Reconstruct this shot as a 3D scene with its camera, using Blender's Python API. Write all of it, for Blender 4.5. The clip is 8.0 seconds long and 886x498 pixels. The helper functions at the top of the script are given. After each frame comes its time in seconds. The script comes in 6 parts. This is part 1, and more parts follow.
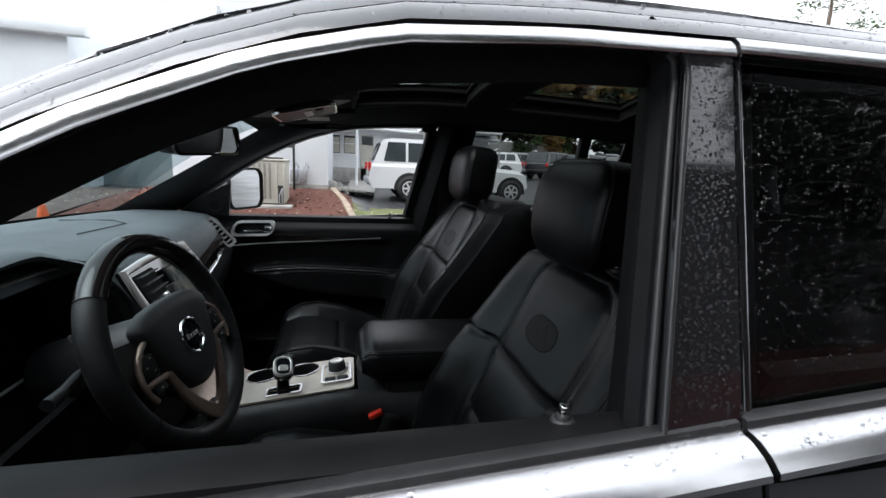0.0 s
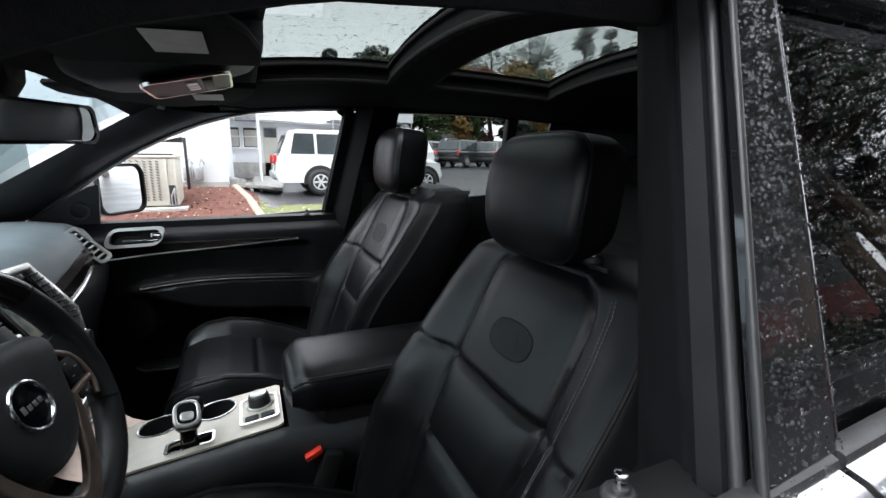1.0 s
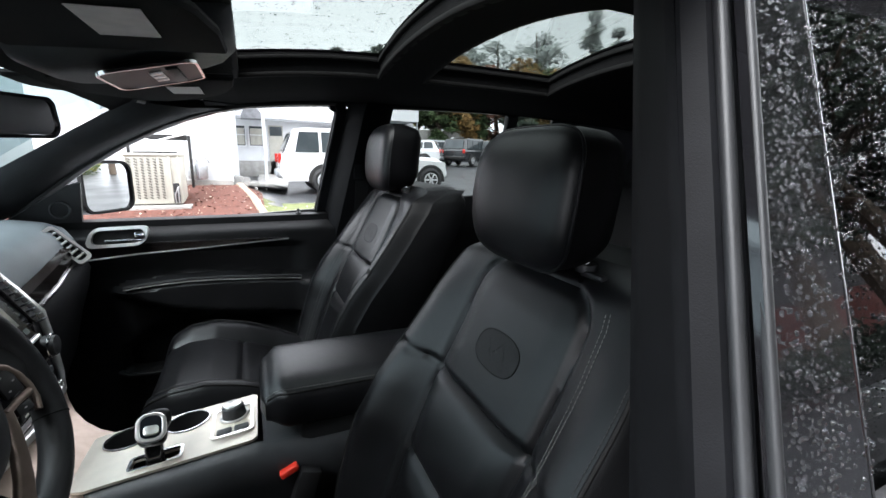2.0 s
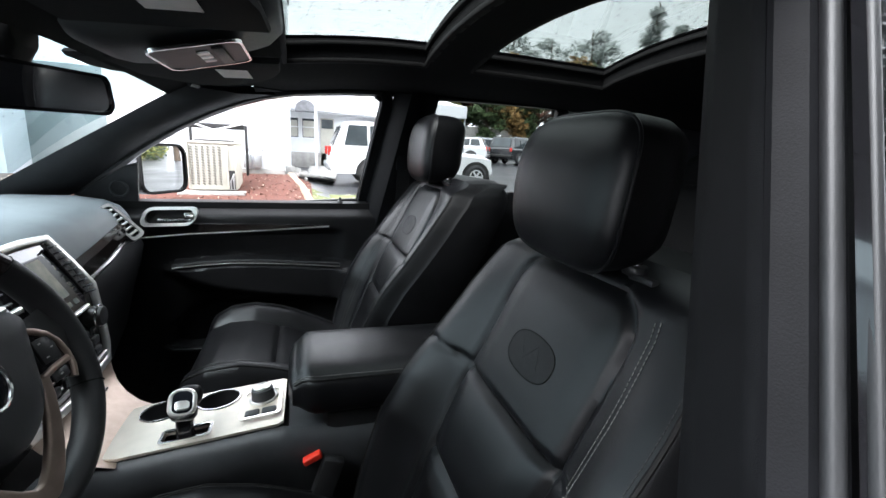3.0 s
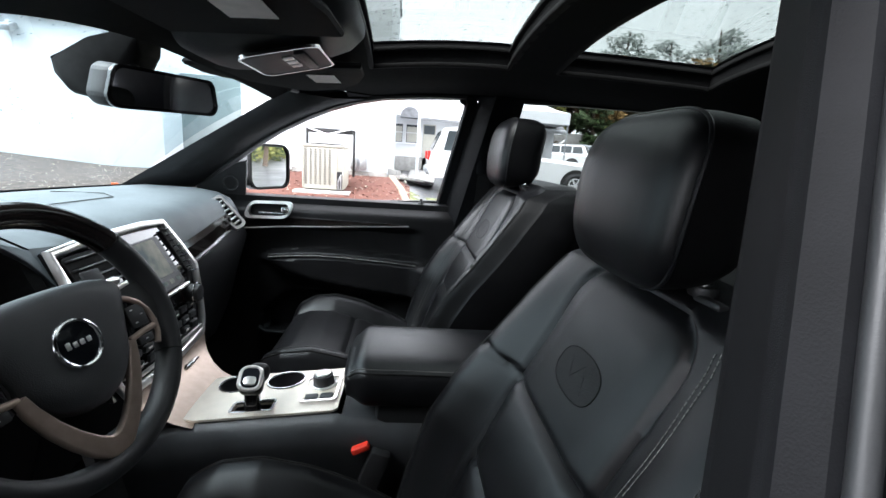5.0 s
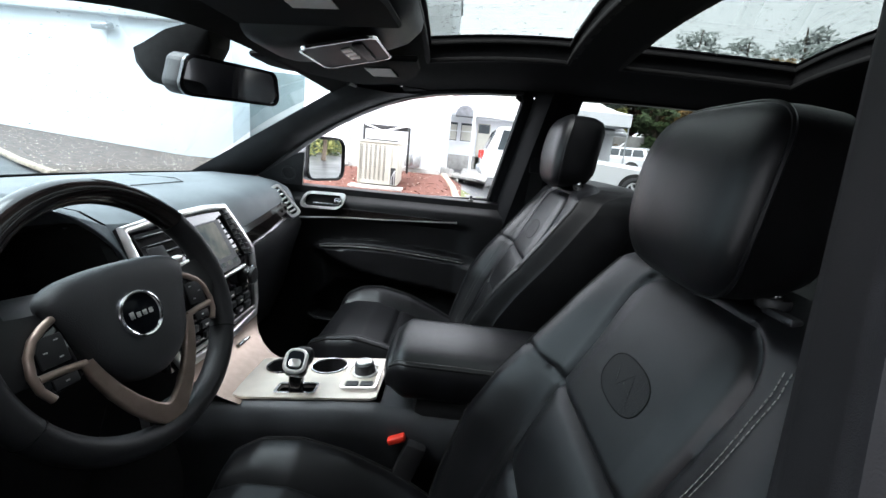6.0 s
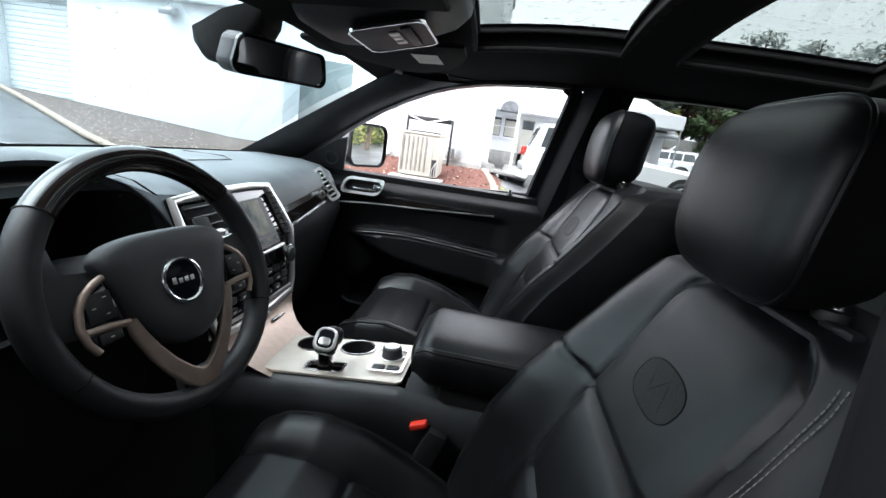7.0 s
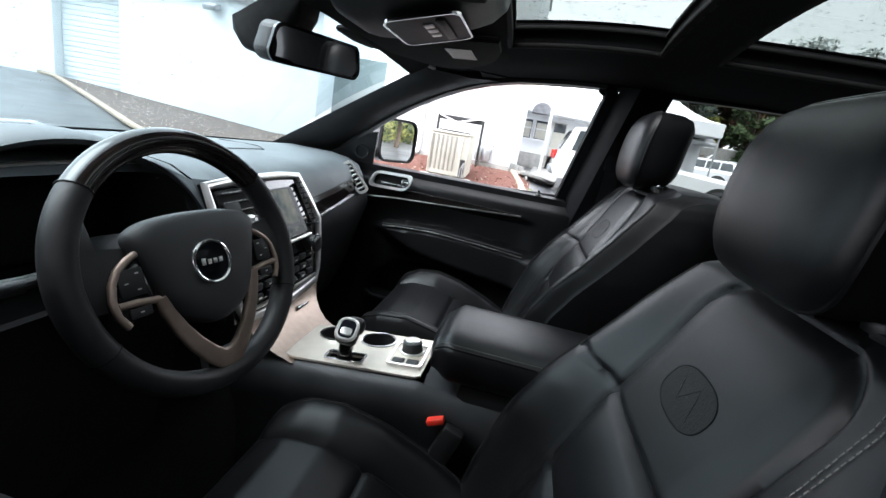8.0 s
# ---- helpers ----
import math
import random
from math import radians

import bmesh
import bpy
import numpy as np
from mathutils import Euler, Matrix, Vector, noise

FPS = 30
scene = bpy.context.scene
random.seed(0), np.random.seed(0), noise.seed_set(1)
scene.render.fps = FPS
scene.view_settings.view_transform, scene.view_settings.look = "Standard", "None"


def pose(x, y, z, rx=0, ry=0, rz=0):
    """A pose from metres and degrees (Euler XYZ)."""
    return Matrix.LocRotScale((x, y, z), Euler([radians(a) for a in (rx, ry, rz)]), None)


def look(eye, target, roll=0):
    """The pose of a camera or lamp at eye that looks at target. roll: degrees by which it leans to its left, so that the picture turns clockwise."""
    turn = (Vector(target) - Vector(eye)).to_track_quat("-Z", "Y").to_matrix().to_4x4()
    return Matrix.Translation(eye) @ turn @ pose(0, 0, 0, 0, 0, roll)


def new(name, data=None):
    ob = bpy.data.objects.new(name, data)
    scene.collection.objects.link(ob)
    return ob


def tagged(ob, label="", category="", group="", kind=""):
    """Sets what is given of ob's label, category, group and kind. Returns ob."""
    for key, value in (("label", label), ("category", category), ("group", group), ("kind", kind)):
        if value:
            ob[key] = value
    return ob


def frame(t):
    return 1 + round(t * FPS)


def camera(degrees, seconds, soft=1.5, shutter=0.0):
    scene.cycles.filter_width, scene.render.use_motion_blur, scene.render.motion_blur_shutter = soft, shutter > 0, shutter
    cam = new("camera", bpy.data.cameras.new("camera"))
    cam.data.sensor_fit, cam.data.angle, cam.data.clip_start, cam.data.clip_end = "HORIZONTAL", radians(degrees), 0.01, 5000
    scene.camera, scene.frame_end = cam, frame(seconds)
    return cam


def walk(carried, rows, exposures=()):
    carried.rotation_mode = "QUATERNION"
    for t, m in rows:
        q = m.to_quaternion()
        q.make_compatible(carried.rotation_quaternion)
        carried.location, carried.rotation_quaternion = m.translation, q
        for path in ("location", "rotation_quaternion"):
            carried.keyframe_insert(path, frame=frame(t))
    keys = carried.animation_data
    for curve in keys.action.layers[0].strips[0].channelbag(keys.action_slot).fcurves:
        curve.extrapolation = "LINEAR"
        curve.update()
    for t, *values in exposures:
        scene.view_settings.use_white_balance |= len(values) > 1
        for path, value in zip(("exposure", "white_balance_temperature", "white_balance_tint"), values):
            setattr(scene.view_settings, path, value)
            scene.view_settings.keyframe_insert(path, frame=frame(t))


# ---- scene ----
cam = camera(91.1, 8.0)
PATH = [
    (0, (-0.003, -1.098, 1.387), (0.453, 0.812, 1.011), 2.8),
    (0.5, (-0.023, -0.993, 1.37), (0.703, 0.829, 0.978), 2.2),
    (1, (-0.007, -0.939, 1.37), (0.803, 0.844, 0.961), 0.7),
    (2.3, (0.064, -0.891, 1.363), (0.824, 0.911, 0.947), 1.2),
    (2.5, (0.069, -0.884, 1.36), (0.791, 0.934, 0.946), 1.9),
    (3, (0.072, -0.874, 1.352), (0.679, 0.983, 0.921), 2.8),
    (3.5, (0.084, -0.866, 1.353), (0.574, 1.024, 0.921), 2.7),
    (4, (0.099, -0.871, 1.353), (0.474, 1.045, 0.919), 2.8),
    (5.5, (0.145, -0.873, 1.342), (0.228, 1.078, 0.912), 4.7),
    (6, (0.142, -0.865, 1.338), (0.109, 1.083, 0.888), 5.6),
    (6.5, (0.143, -0.86, 1.334), (0.036, 1.079, 0.854), 7.3),
    (7, (0.145, -0.86, 1.327), (-0.045, 1.068, 0.833), 8.3),
    (7.5, (0.143, -0.858, 1.324), (-0.096, 1.064, 0.825), 9.2),
    (8, (0.145, -0.855, 1.316), (-0.155, 1.055, 0.805), 10.1),
]
EXPOSURES = [(0, 1.12, 6220, 11), (0.5, 1.52, 6220, 11), (1.0, 2.02, 6220, 11), (2.3, 2.52, 6200, 11), (3.0, 2.63, 6180, 11), (4.0, 2.68, 6170, 11), (6.5, 2.62, 6170, 11), (8.0, 2.52, 6170, 11)]
walk(cam, [(t, look(eye, target, roll)) for t, eye, target, roll in PATH], EXPOSURES)

# world, sun and exposure: a rainy, fully overcast day
wd = bpy.data.worlds.new("overcast_sky")
scene.world = wd
wd.use_nodes = True
wn, wl = wd.node_tree.nodes, wd.node_tree.links
wn.clear()
sky = wn.new("ShaderNodeTexSky")
sky.sky_type, sky.sun_disc = "NISHITA", False
sky.sun_elevation, sky.sun_rotation = radians(57), radians(-113)
sky.air_density, sky.dust_density, sky.ozone_density = 1.0, 4.0, 1.0
hs = wn.new("ShaderNodeHueSaturation")
hs.inputs["Saturation"].default_value = 0.12
cloud = wn.new("ShaderNodeMixRGB")
cloud.inputs["Fac"].default_value = 0.6
cloud.inputs["Color2"].default_value = (9.0, 9.2, 9.4, 1)
bg = wn.new("ShaderNodeBackground")
bg.inputs["Strength"].default_value = 0.135
wout = wn.new("ShaderNodeOutputWorld")
wl.new(sky.outputs[0], hs.inputs["Color"])
wl.new(hs.outputs[0], cloud.inputs["Color1"])
wl.new(cloud.outputs[0], bg.inputs["Color"])
wl.new(bg.outputs[0], wout.inputs["Surface"])
sun = new("sun", bpy.data.lights.new("sun", "SUN"))
sun.data.energy, sun.data.angle, sun.data.color = 1.1, radians(50), (1.0, 0.98, 0.95)
sun.matrix_world = look((-6, -2.5, 10), (0, 0, 0))


# ---------- materials ----------
def mat(name, color, rough=0.5, metal=0.0, var=0.0, scale=40.0, bump=0.0, bscale=200.0, spec=0.5, coat=0.0, detail=4.0, color2=None, rvar=0.0, rnd=0.0):
    m = bpy.data.materials.new(name)
    m.use_nodes = True
    n, l = m.node_tree.nodes, m.node_tree.links
    b = n["Principled BSDF"]
    b.inputs["Base Color"].default_value = (*color, 1)
    b.inputs["Roughness"].default_value = rough
    b.inputs["Metallic"].default_value = metal
    b.inputs["Specular IOR Level"].default_value = spec
    b.inputs["Coat Weight"].default_value = coat
    b.inputs["Coat Roughness"].default_value = 0.04
    tc = n.new("ShaderNodeTexCoord")
    if var or color2:
        t1 = n.new("ShaderNodeTexNoise")
        t1.inputs["Scale"].default_value, t1.inputs["Detail"].default_value = scale, detail
        l.new(tc.outputs["Object"], t1.inputs["Vector"])
        ramp = n.new("ShaderNodeValToRGB")
        c2 = color2 or tuple(c * (1 - var) for c in color)
        c1 = color if color2 else tuple(min(1, c * (1 + var)) for c in color)
        ramp.color_ramp.elements[0].color, ramp.color_ramp.elements[1].color = (*c2, 1), (*c1, 1)
        ramp.color_ramp.elements[0].position, ramp.color_ramp.elements[1].position = 0.35, 0.65
        l.new(t1.outputs["Fac"], ramp.inputs["Fac"])
        src = ramp.outputs[0]
        if rnd:
            oi = n.new("ShaderNodeObjectInfo")
            mr = n.new("ShaderNodeMapRange")
            mr.inputs["To Min"].default_value, mr.inputs["To Max"].default_value = 1 - rnd, 1 + rnd
            l.new(oi.outputs["Random"], mr.inputs["Value"])
            h2 = n.new("ShaderNodeHueSaturation")
            l.new(mr.outputs[0], h2.inputs["Value"])
            l.new(src, h2.inputs["Color"])
            src = h2.outputs[0]
        l.new(src, b.inputs["Base Color"])
    if rvar:
        t3 = n.new("ShaderNodeTexNoise")
        t3.inputs["Scale"].default_value = scale * 0.3
        l.new(tc.outputs["Object"], t3.inputs["Vector"])
        m3 = n.new("ShaderNodeMapRange")
        m3.inputs["To Min"].default_value, m3.inputs["To Max"].default_value = max(0, rough - rvar), min(1, rough + rvar)
        l.new(t3.outputs["Fac"], m3.inputs["Value"])
        l.new(m3.outputs[0], b.inputs["Roughness"])
    if bump:
        t2 = n.new("ShaderNodeTexNoise")
        t2.inputs["Scale"].default_value, t2.inputs["Detail"].default_value = bscale, 3
        l.new(tc.outputs["Object"], t2.inputs["Vector"])
        bp = n.new("ShaderNodeBump")
        bp.inputs["Strength"].default_value, bp.inputs["Distance"].default_value = bump, 0.002
        l.new(t2.outputs["Fac"], bp.inputs["Height"])
        l.new(bp.outputs[0], b.inputs["Normal"])
    return m


def glass(name, tint, rough=0.0, gloss=1.0):
    m = bpy.data.materials.new(name)
    m.use_nodes = True
    n, l = m.node_tree.nodes, m.node_tree.links
    n.clear()
    o = n.new("ShaderNodeOutputMaterial")
    tr = n.new("ShaderNodeBsdfTransparent")
    tr.inputs["Color"].default_value = (*tint, 1)
    gl = n.new("ShaderNodeBsdfGlossy")
    gl.inputs["Roughness"].default_value = rough
    fr = n.new("ShaderNodeLayerWeight")
    fr.inputs["Blend"].default_value = 0.5
    pw = n.new("ShaderNodeMath")
    pw.operation = "POWER"
    pw.inputs[1].default_value = 4.0
    mu = n.new("ShaderNodeMath")
    mu.operation = "MULTIPLY_ADD"
    mu.inputs[1].default_value, mu.inputs[2].default_value = 0.8 * gloss, 0.045 * gloss
    mx = n.new("ShaderNodeMixShader")
    l.new(fr.outputs["Facing"], pw.inputs[0])
    l.new(pw.outputs[0], mu.inputs[0])
    l.new(mu.outputs[0], mx.inputs["Fac"])
    l.new(tr.outputs[0], mx.inputs[1])
    l.new(gl.outputs[0], mx.inputs[2])
    l.new(mx.outputs[0], o.inputs["Surface"])
    return m


M = dict(
    leather=mat("black_leather", (0.0045, 0.0048, 0.0056), 0.34, var=0.3, scale=14, bump=0.16, bscale=1300, rvar=0.09, spec=0.29),
    rimleather=mat("wheel_rim_leather", (0.012, 0.0127, 0.014), 0.48, var=0.2, scale=30, bump=0.2, bscale=1300, spec=0.35),
    console=mat("console_vinyl", (0.032, 0.035, 0.038), 0.46, var=0.2, scale=16, bump=0.3, bscale=900, spec=0.45),
    bead=mat("grey_seal_bead", (0.012, 0.0125, 0.0135), 0.45, var=0.12, scale=30, bump=0.08, bscale=900),
    emboss=mat("embossed_leather", (0.0018, 0.0019, 0.0023), 0.46, var=0.3, scale=60, bump=0.35, bscale=420, spec=0.24),
    channel=mat("window_channel_rubber", (0.0045, 0.0047, 0.0055), 0.55, var=0.2, scale=30, bump=0.12, bscale=900, spec=0.10),
    sillpad=mat("sill_soft_plastic", (0.006, 0.006, 0.0065), 0.5, var=0.2, scale=30, bump=0.15, bscale=1500, spec=0.2),
    doorvinyl=mat("door_panel_vinyl", (0.0075, 0.0080, 0.0088), 0.42, var=0.2, scale=16, bump=0.15, bscale=1200, rvar=0.06, spec=0.24),
    cover=mat("matt_seat_cover", (0.0045, 0.0047, 0.0052), 0.50, var=0.25, scale=20, bump=0.2, bscale=900, spec=0.14),
    pillar=mat("matt_pillar_plastic", (0.0055, 0.0058, 0.0066), 0.55, var=0.2, scale=25, bump=0.2, bscale=1500, spec=0.10),
    thread=mat("grey_thread", (0.13, 0.13, 0.125), 0.8, var=0.2, scale=300),
    thread_dark=mat("dark_grey_thread", (0.035, 0.035, 0.034), 0.8, var=0.2, scale=300),
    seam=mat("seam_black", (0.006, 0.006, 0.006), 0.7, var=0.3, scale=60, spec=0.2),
    dash=mat("soft_dash_vinyl", (0.070, 0.083, 0.090), 0.58, var=0.15, scale=9, bump=0.2, bscale=1100, rvar=0.08),
    plastic=mat("black_grained_plastic", (0.0105, 0.011, 0.012), 0.48, var=0.2, scale=25, bump=0.2, bscale=1500),
    plasticd=mat("dark_trim_plastic", (0.020, 0.0218, 0.0236), 0.46, var=0.2, scale=18, bump=0.35, bscale=800),
    gloss=mat("gloss_black", (0.008, 0.008, 0.009), 0.08, coat=0.6, var=0.2, scale=10),
    wood=mat("dark_wood_veneer", (0.014, 0.011, 0.010), 0.13, spec=0.5, color2=(0.005, 0.0045, 0.0045), scale=35, detail=8),
    bronze=mat("satin_bronze_metal", (0.34, 0.265, 0.22), 0.36, metal=0.7, var=0.08, scale=60, rvar=0.05),
    champagne=mat("satin_champagne_metal", (0.62, 0.57, 0.50), 0.40, metal=0.6, var=0.05, scale=30, rvar=0.06),
    chrome=mat("chrome", (0.74, 0.74, 0.75), 0.16, metal=1.0, var=0.05, scale=15, rvar=0.04),
    bright_trim=mat("bright_exterior_moulding", (0.62, 0.62, 0.63), 0.22, metal=1.0, var=0.06, scale=25, rvar=0.06),
    satin=mat("satin_silver", (0.74, 0.73, 0.71), 0.28, metal=0.85, var=0.06, scale=40),
    fabric=mat("black_headliner_cloth", (0.006, 0.006, 0.0065), 0.9, var=0.25, scale=120, bump=0.5, bscale=600, spec=0.2),
    carpet=mat("black_carpet", (0.010, 0.010, 0.010), 0.95, var=0.4, scale=200, bump=0.8, bscale=500, spec=0.1),
    rubber=mat("black_rubber", (0.018, 0.018, 0.019), 0.45, var=0.2, scale=50, bump=0.2, bscale=300),
    paint=mat("black_car_paint", (0.040, 0.042, 0.048), 0.30, metal=0.5, coat=1.0, var=0.2, scale=8),
    red=mat("red_button", (0.75, 0.035, 0.015), 0.4, var=0.05, scale=50),
    label=mat("white_label_paper", (0.86, 0.80, 0.76), 0.6, var=0.06, scale=40),
    lens=mat("smoked_clear_plastic", (0.012, 0.011, 0.011), 0.30, var=0.3, scale=30, spec=0.02),
    screen=mat("dark_display", (0.006, 0.007, 0.009), 0.14, var=0.2, scale=6, spec=0.10),
    gauge=mat("dark_gauge_face", (0.004, 0.004, 0.0045), 0.55, var=0.3, scale=30, spec=0.2),
    mirror=mat("mirror_silver", (0.85, 0.86, 0.86), 0.015, metal=1.0, var=0.02, scale=4),
    glass=glass("clear_glass", (0.93, 0.97, 0.955)),
    wglass=glass("windscreen_glass", (0.60, 0.715, 0.735)),
    rglass=glass("roof_glass_tinted", (0.205, 0.225, 0.212)),
    rearglass=glass("rear_roof_glass_tinted", (0.15, 0.168, 0.158)),
    dglass=glass("privacy_glass", (0.34, 0.36, 0.355)),
)

dm = mat("map_display", (0.030, 0.042, 0.042), 0.25, color2=(0.15, 0.145, 0.115), scale=22, spec=0.05, detail=3)
db = dm.node_tree.nodes["Principled BSDF"]
dm.node_tree.links.new(db.inputs["Base Color"].links[0].from_socket, db.inputs["Emission Color"])
db.inputs["Emission Strength"].default_value = 0.10
M["display"] = dm


# ---------- mesh helpers ----------
AT_WORLD = set()


def thing(name, at, label, category, group="", kind="", local=False, rot=(0, 0, 0)):
    ob = new(name)
    ob.empty_display_size = 0.1
    ob.matrix_basis = pose(*at, *rot)
    if not local:
        AT_WORLD.add(ob.name)
    return tagged(ob, label, category, group, kind)


def mesh_of(name, bm, m, sharp=35):
    bmesh.ops.recalc_face_normals(bm, faces=bm.faces[:])
    me = bpy.data.meshes.new(name)
    bm.to_mesh(me)
    bm.free()
    me.materials.append(m)
    me.polygons.foreach_set("use_smooth", [True] * len(me.polygons))
    me.set_sharp_from_angle(angle=radians(sharp))
    return me


def part(name, bm, m, parent, label="", sharp=35):
    ob = new(name, mesh_of(name, bm, m, sharp))
    ob.parent = parent
    if parent is not None and parent.name in AT_WORLD:
        ob.matrix_parent_inverse = parent.matrix_basis.inverted()
    if label:
        ob["label"] = label
    return ob


def single(name, bm, m, label, category, group="", kind="", sharp=35):
    return tagged(new(name, mesh_of(name, bm, m, sharp)), label, category, group, kind)


def cat(*bms):
    out = bmesh.new()
    for b in bms:
        me = bpy.data.meshes.new("tmp")
        b.to_mesh(me)
        b.free()
        out.from_mesh(me)
        bpy.data.meshes.remove(me)
    return out


def moved(bm, m):
    bmesh.ops.transform(bm, matrix=m, verts=bm.verts[:])
    return bm


def box(c, s, r=0.0, seg=2, rot=(0, 0, 0)):
    bm = bmesh.new()
    bmesh.ops.create_cube(bm, size=1.0)
    bmesh.ops.scale(bm, vec=s, verts=bm.verts[:])
    if r:
        bmesh.ops.bevel(bm, geom=bm.edges[:], offset=min(r, min(s) * 0.49), segments=seg, affect="EDGES", profile=0.5)
    return moved(bm, pose(*c, *rot))


def cyl(c, r, h, n=24, r2=None, rot=(0, 0, 0), bev=0.0):
    bm = bmesh.new()
    bmesh.ops.create_cone(bm, cap_ends=True, segments=n, radius1=r, radius2=r if r2 is None else r2, depth=h)
    if bev:
        es = [e for e in bm.edges if abs(e.verts[0].co.z - e.verts[1].co.z) < 1e-6]
        bmesh.ops.bevel(bm, geom=es, offset=bev, segments=2, affect="EDGES", profile=0.5)
    return moved(bm, pose(*c, *rot))


def loft(rings, closed=True, caps=True, loop=False):
    bm = bmesh.new()
    vs = [[bm.verts.new(p) for p in r] for r in rings]
    n = len(rings[0])
    k = len(vs)
    for i in range(k if loop else k - 1):
        a, b = vs[i], vs[(i + 1) % k]
        for j in range(n if closed else n - 1):
            bm.faces.new((a[j], a[(j + 1) % n], b[(j + 1) % n], b[j]))
    if caps and closed and not loop:
        bm.faces.new(vs[0][::-1])
        bm.faces.new(vs[-1])
    return bm


def sweep(path, prof, up=(0, 0, 1), loop=False, caps=True):
    """Sweeps a 2D profile (side, up) along a path."""
    pts = [Vector(p) for p in path]
    k = len(pts)
    rings = []
    for i, p in enumerate(pts):
        a = pts[(i - 1) % k] if (loop or i) else p
        b = pts[(i + 1) % k] if (loop or i < k - 1) else p
        t = (b - a).normalized()
        s = t.cross(Vector(up)).normalized()
        u = s.cross(t)
        rings.append([p + s * q[0] + u * q[1] for q in prof])
    return loft(rings, True, caps, loop)


def circ(r, n=10, ry=None):
    return [(r * math.cos(2 * math.pi * i / n), (ry or r) * math.sin(2 * math.pi * i / n)) for i in range(n)]


def tube(path, r, n=8, up=(0, 0, 1), loop=False):
    return sweep(path, circ(r, n), up, loop)


def rrect(w, h, r, n=4):
    out = []
    for cx, cy, a in ((w / 2 - r, h / 2 - r, 0), (-w / 2 + r, h / 2 - r, 90), (-w / 2 + r, -h / 2 + r, 180), (w / 2 - r, -h / 2 + r, 270)):
        out += [(cx + r * math.cos(radians(a + 90 * i / n)), cy + r * math.sin(radians(a + 90 * i / n))) for i in range(n + 1)]
    return out


def slab(poly, m, depth, bev=0.0):
    """A 2D outline in the plane of the pose m, thickened along its z."""
    bm = bmesh.new()
    f = bm.faces.new([bm.verts.new((p[0], p[1], 0)) for p in poly])
    g = bmesh.ops.extrude_face_region(bm, geom=[f])
    bmesh.ops.translate(bm, vec=(0, 0, depth), verts=[v for v in g["geom"] if isinstance(v, bmesh.types.BMVert)])
    if bev:
        es = [e for e in bm.edges if e.verts[0].co.z > depth * 0.5 and e.verts[1].co.z > depth * 0.5] if depth > 0 else bm.edges[:]
        bmesh.ops.bevel(bm, geom=es, offset=bev, segments=2, affect="EDGES", profile=0.5)
    return moved(bm, m)


def ring_slab(outer, inner, m, depth):
    bm = bmesh.new()
    n = len(outer)
    lay = []
    for z in (0, depth):
        lay.append(([bm.verts.new((*p, z)) for p in outer], [bm.verts.new((*p, z)) for p in inner]))
    for i in range(n):
        j = (i + 1) % n
        (o0, i0), (o1, i1) = lay
        bm.faces.new((o0[i], o0[j], o1[j], o1[i]))
        bm.faces.new((i0[j], i0[i], i1[i], i1[j]))
        bm.faces.new((o1[i], o1[j], i1[j], i1[i]))
        bm.faces.new((o0[j], o0[i], i0[i], i0[j]))
    return moved(bm, m)


def surf(fn, nu, nv, thick=0.0):
    bm = bmesh.new()
    vs = [[bm.verts.new(fn(i / nu, j / nv)) for j in range(nv + 1)] for i in range(nu + 1)]
    for i in range(nu):
        for j in range(nv):
            bm.faces.new((vs[i][j], vs[i + 1][j], vs[i + 1][j + 1], vs[i][j + 1]))
    if thick:
        bmesh.ops.recalc_face_normals(bm, faces=bm.faces[:])
        bmesh.ops.solidify(bm, geom=bm.faces[:], thickness=thick)
    return bm


def lin(x, table):
    """Smooth look-up in a small table of (x, value)."""
    if x <= table[0][0]:
        return table[0][1]
    for (a, p), (b, q) in zip(table, table[1:]):
        if x <= b:
            f = (x - a) / (b - a)
            return p + (q - p) * f
    return table[-1][1]


def sstep(a, b, x):
    f = min(1, max(0, (x - a) / (b - a)))
    return f * f * (3 - 2 * f)


def matrix_on(origin, xa, ya):
    """A pose with the given local x and (roughly) y axes."""
    x = Vector(xa).normalized()
    z = x.cross(Vector(ya)).normalized()
    y = z.cross(x)
    m = Matrix((x, y, z)).transposed().to_4x4()
    m.translation = origin
    return m


# ---------- the car: x towards its rear, y towards its passenger side ----------
SILL = 1.160
TOP = [(-0.60, 1.165), (-0.50, 1.243), (-0.41, 1.310), (-0.30, 1.380), (-0.18, 1.442), (-0.07, 1.484), (0.05, 1.509), (0.20, 1.524), (0.40, 1.533), (0.70, 1.540), (1.0, 1.540), (1.4, 1.525), (1.9, 1.47)]


def glass_y(z):
    return 0.79 - 0.34 * (z - 1.165)


def top_z(x, side):
    """Upper edge of the side windows; the driver's door curves down a little earlier."""
    return lin(x, TOP) - (0.08 * max(0.0, 0.03 - x) if side < 0 else 0.0)


def roof_z(x, y):
    d = 0.4 - x
    h = 1.684 - (0.2 * d * d + 0.55 * max(0, d - 0.37) ** 2 if x < 0.4 else 0.030 * d * d)
    drop = 0.115 if y < 0 else 0.115 - 0.100 * sstep(0.06, -0.26, x)
    return h - drop * (abs(y) / 0.62) ** 2.2


def liner_z(x, y):
    return roof_z(x, y) - 0.046 - 0.022 * sstep(0.60, 0.44, abs(y)) * sstep(-0.22, -0.02, x)


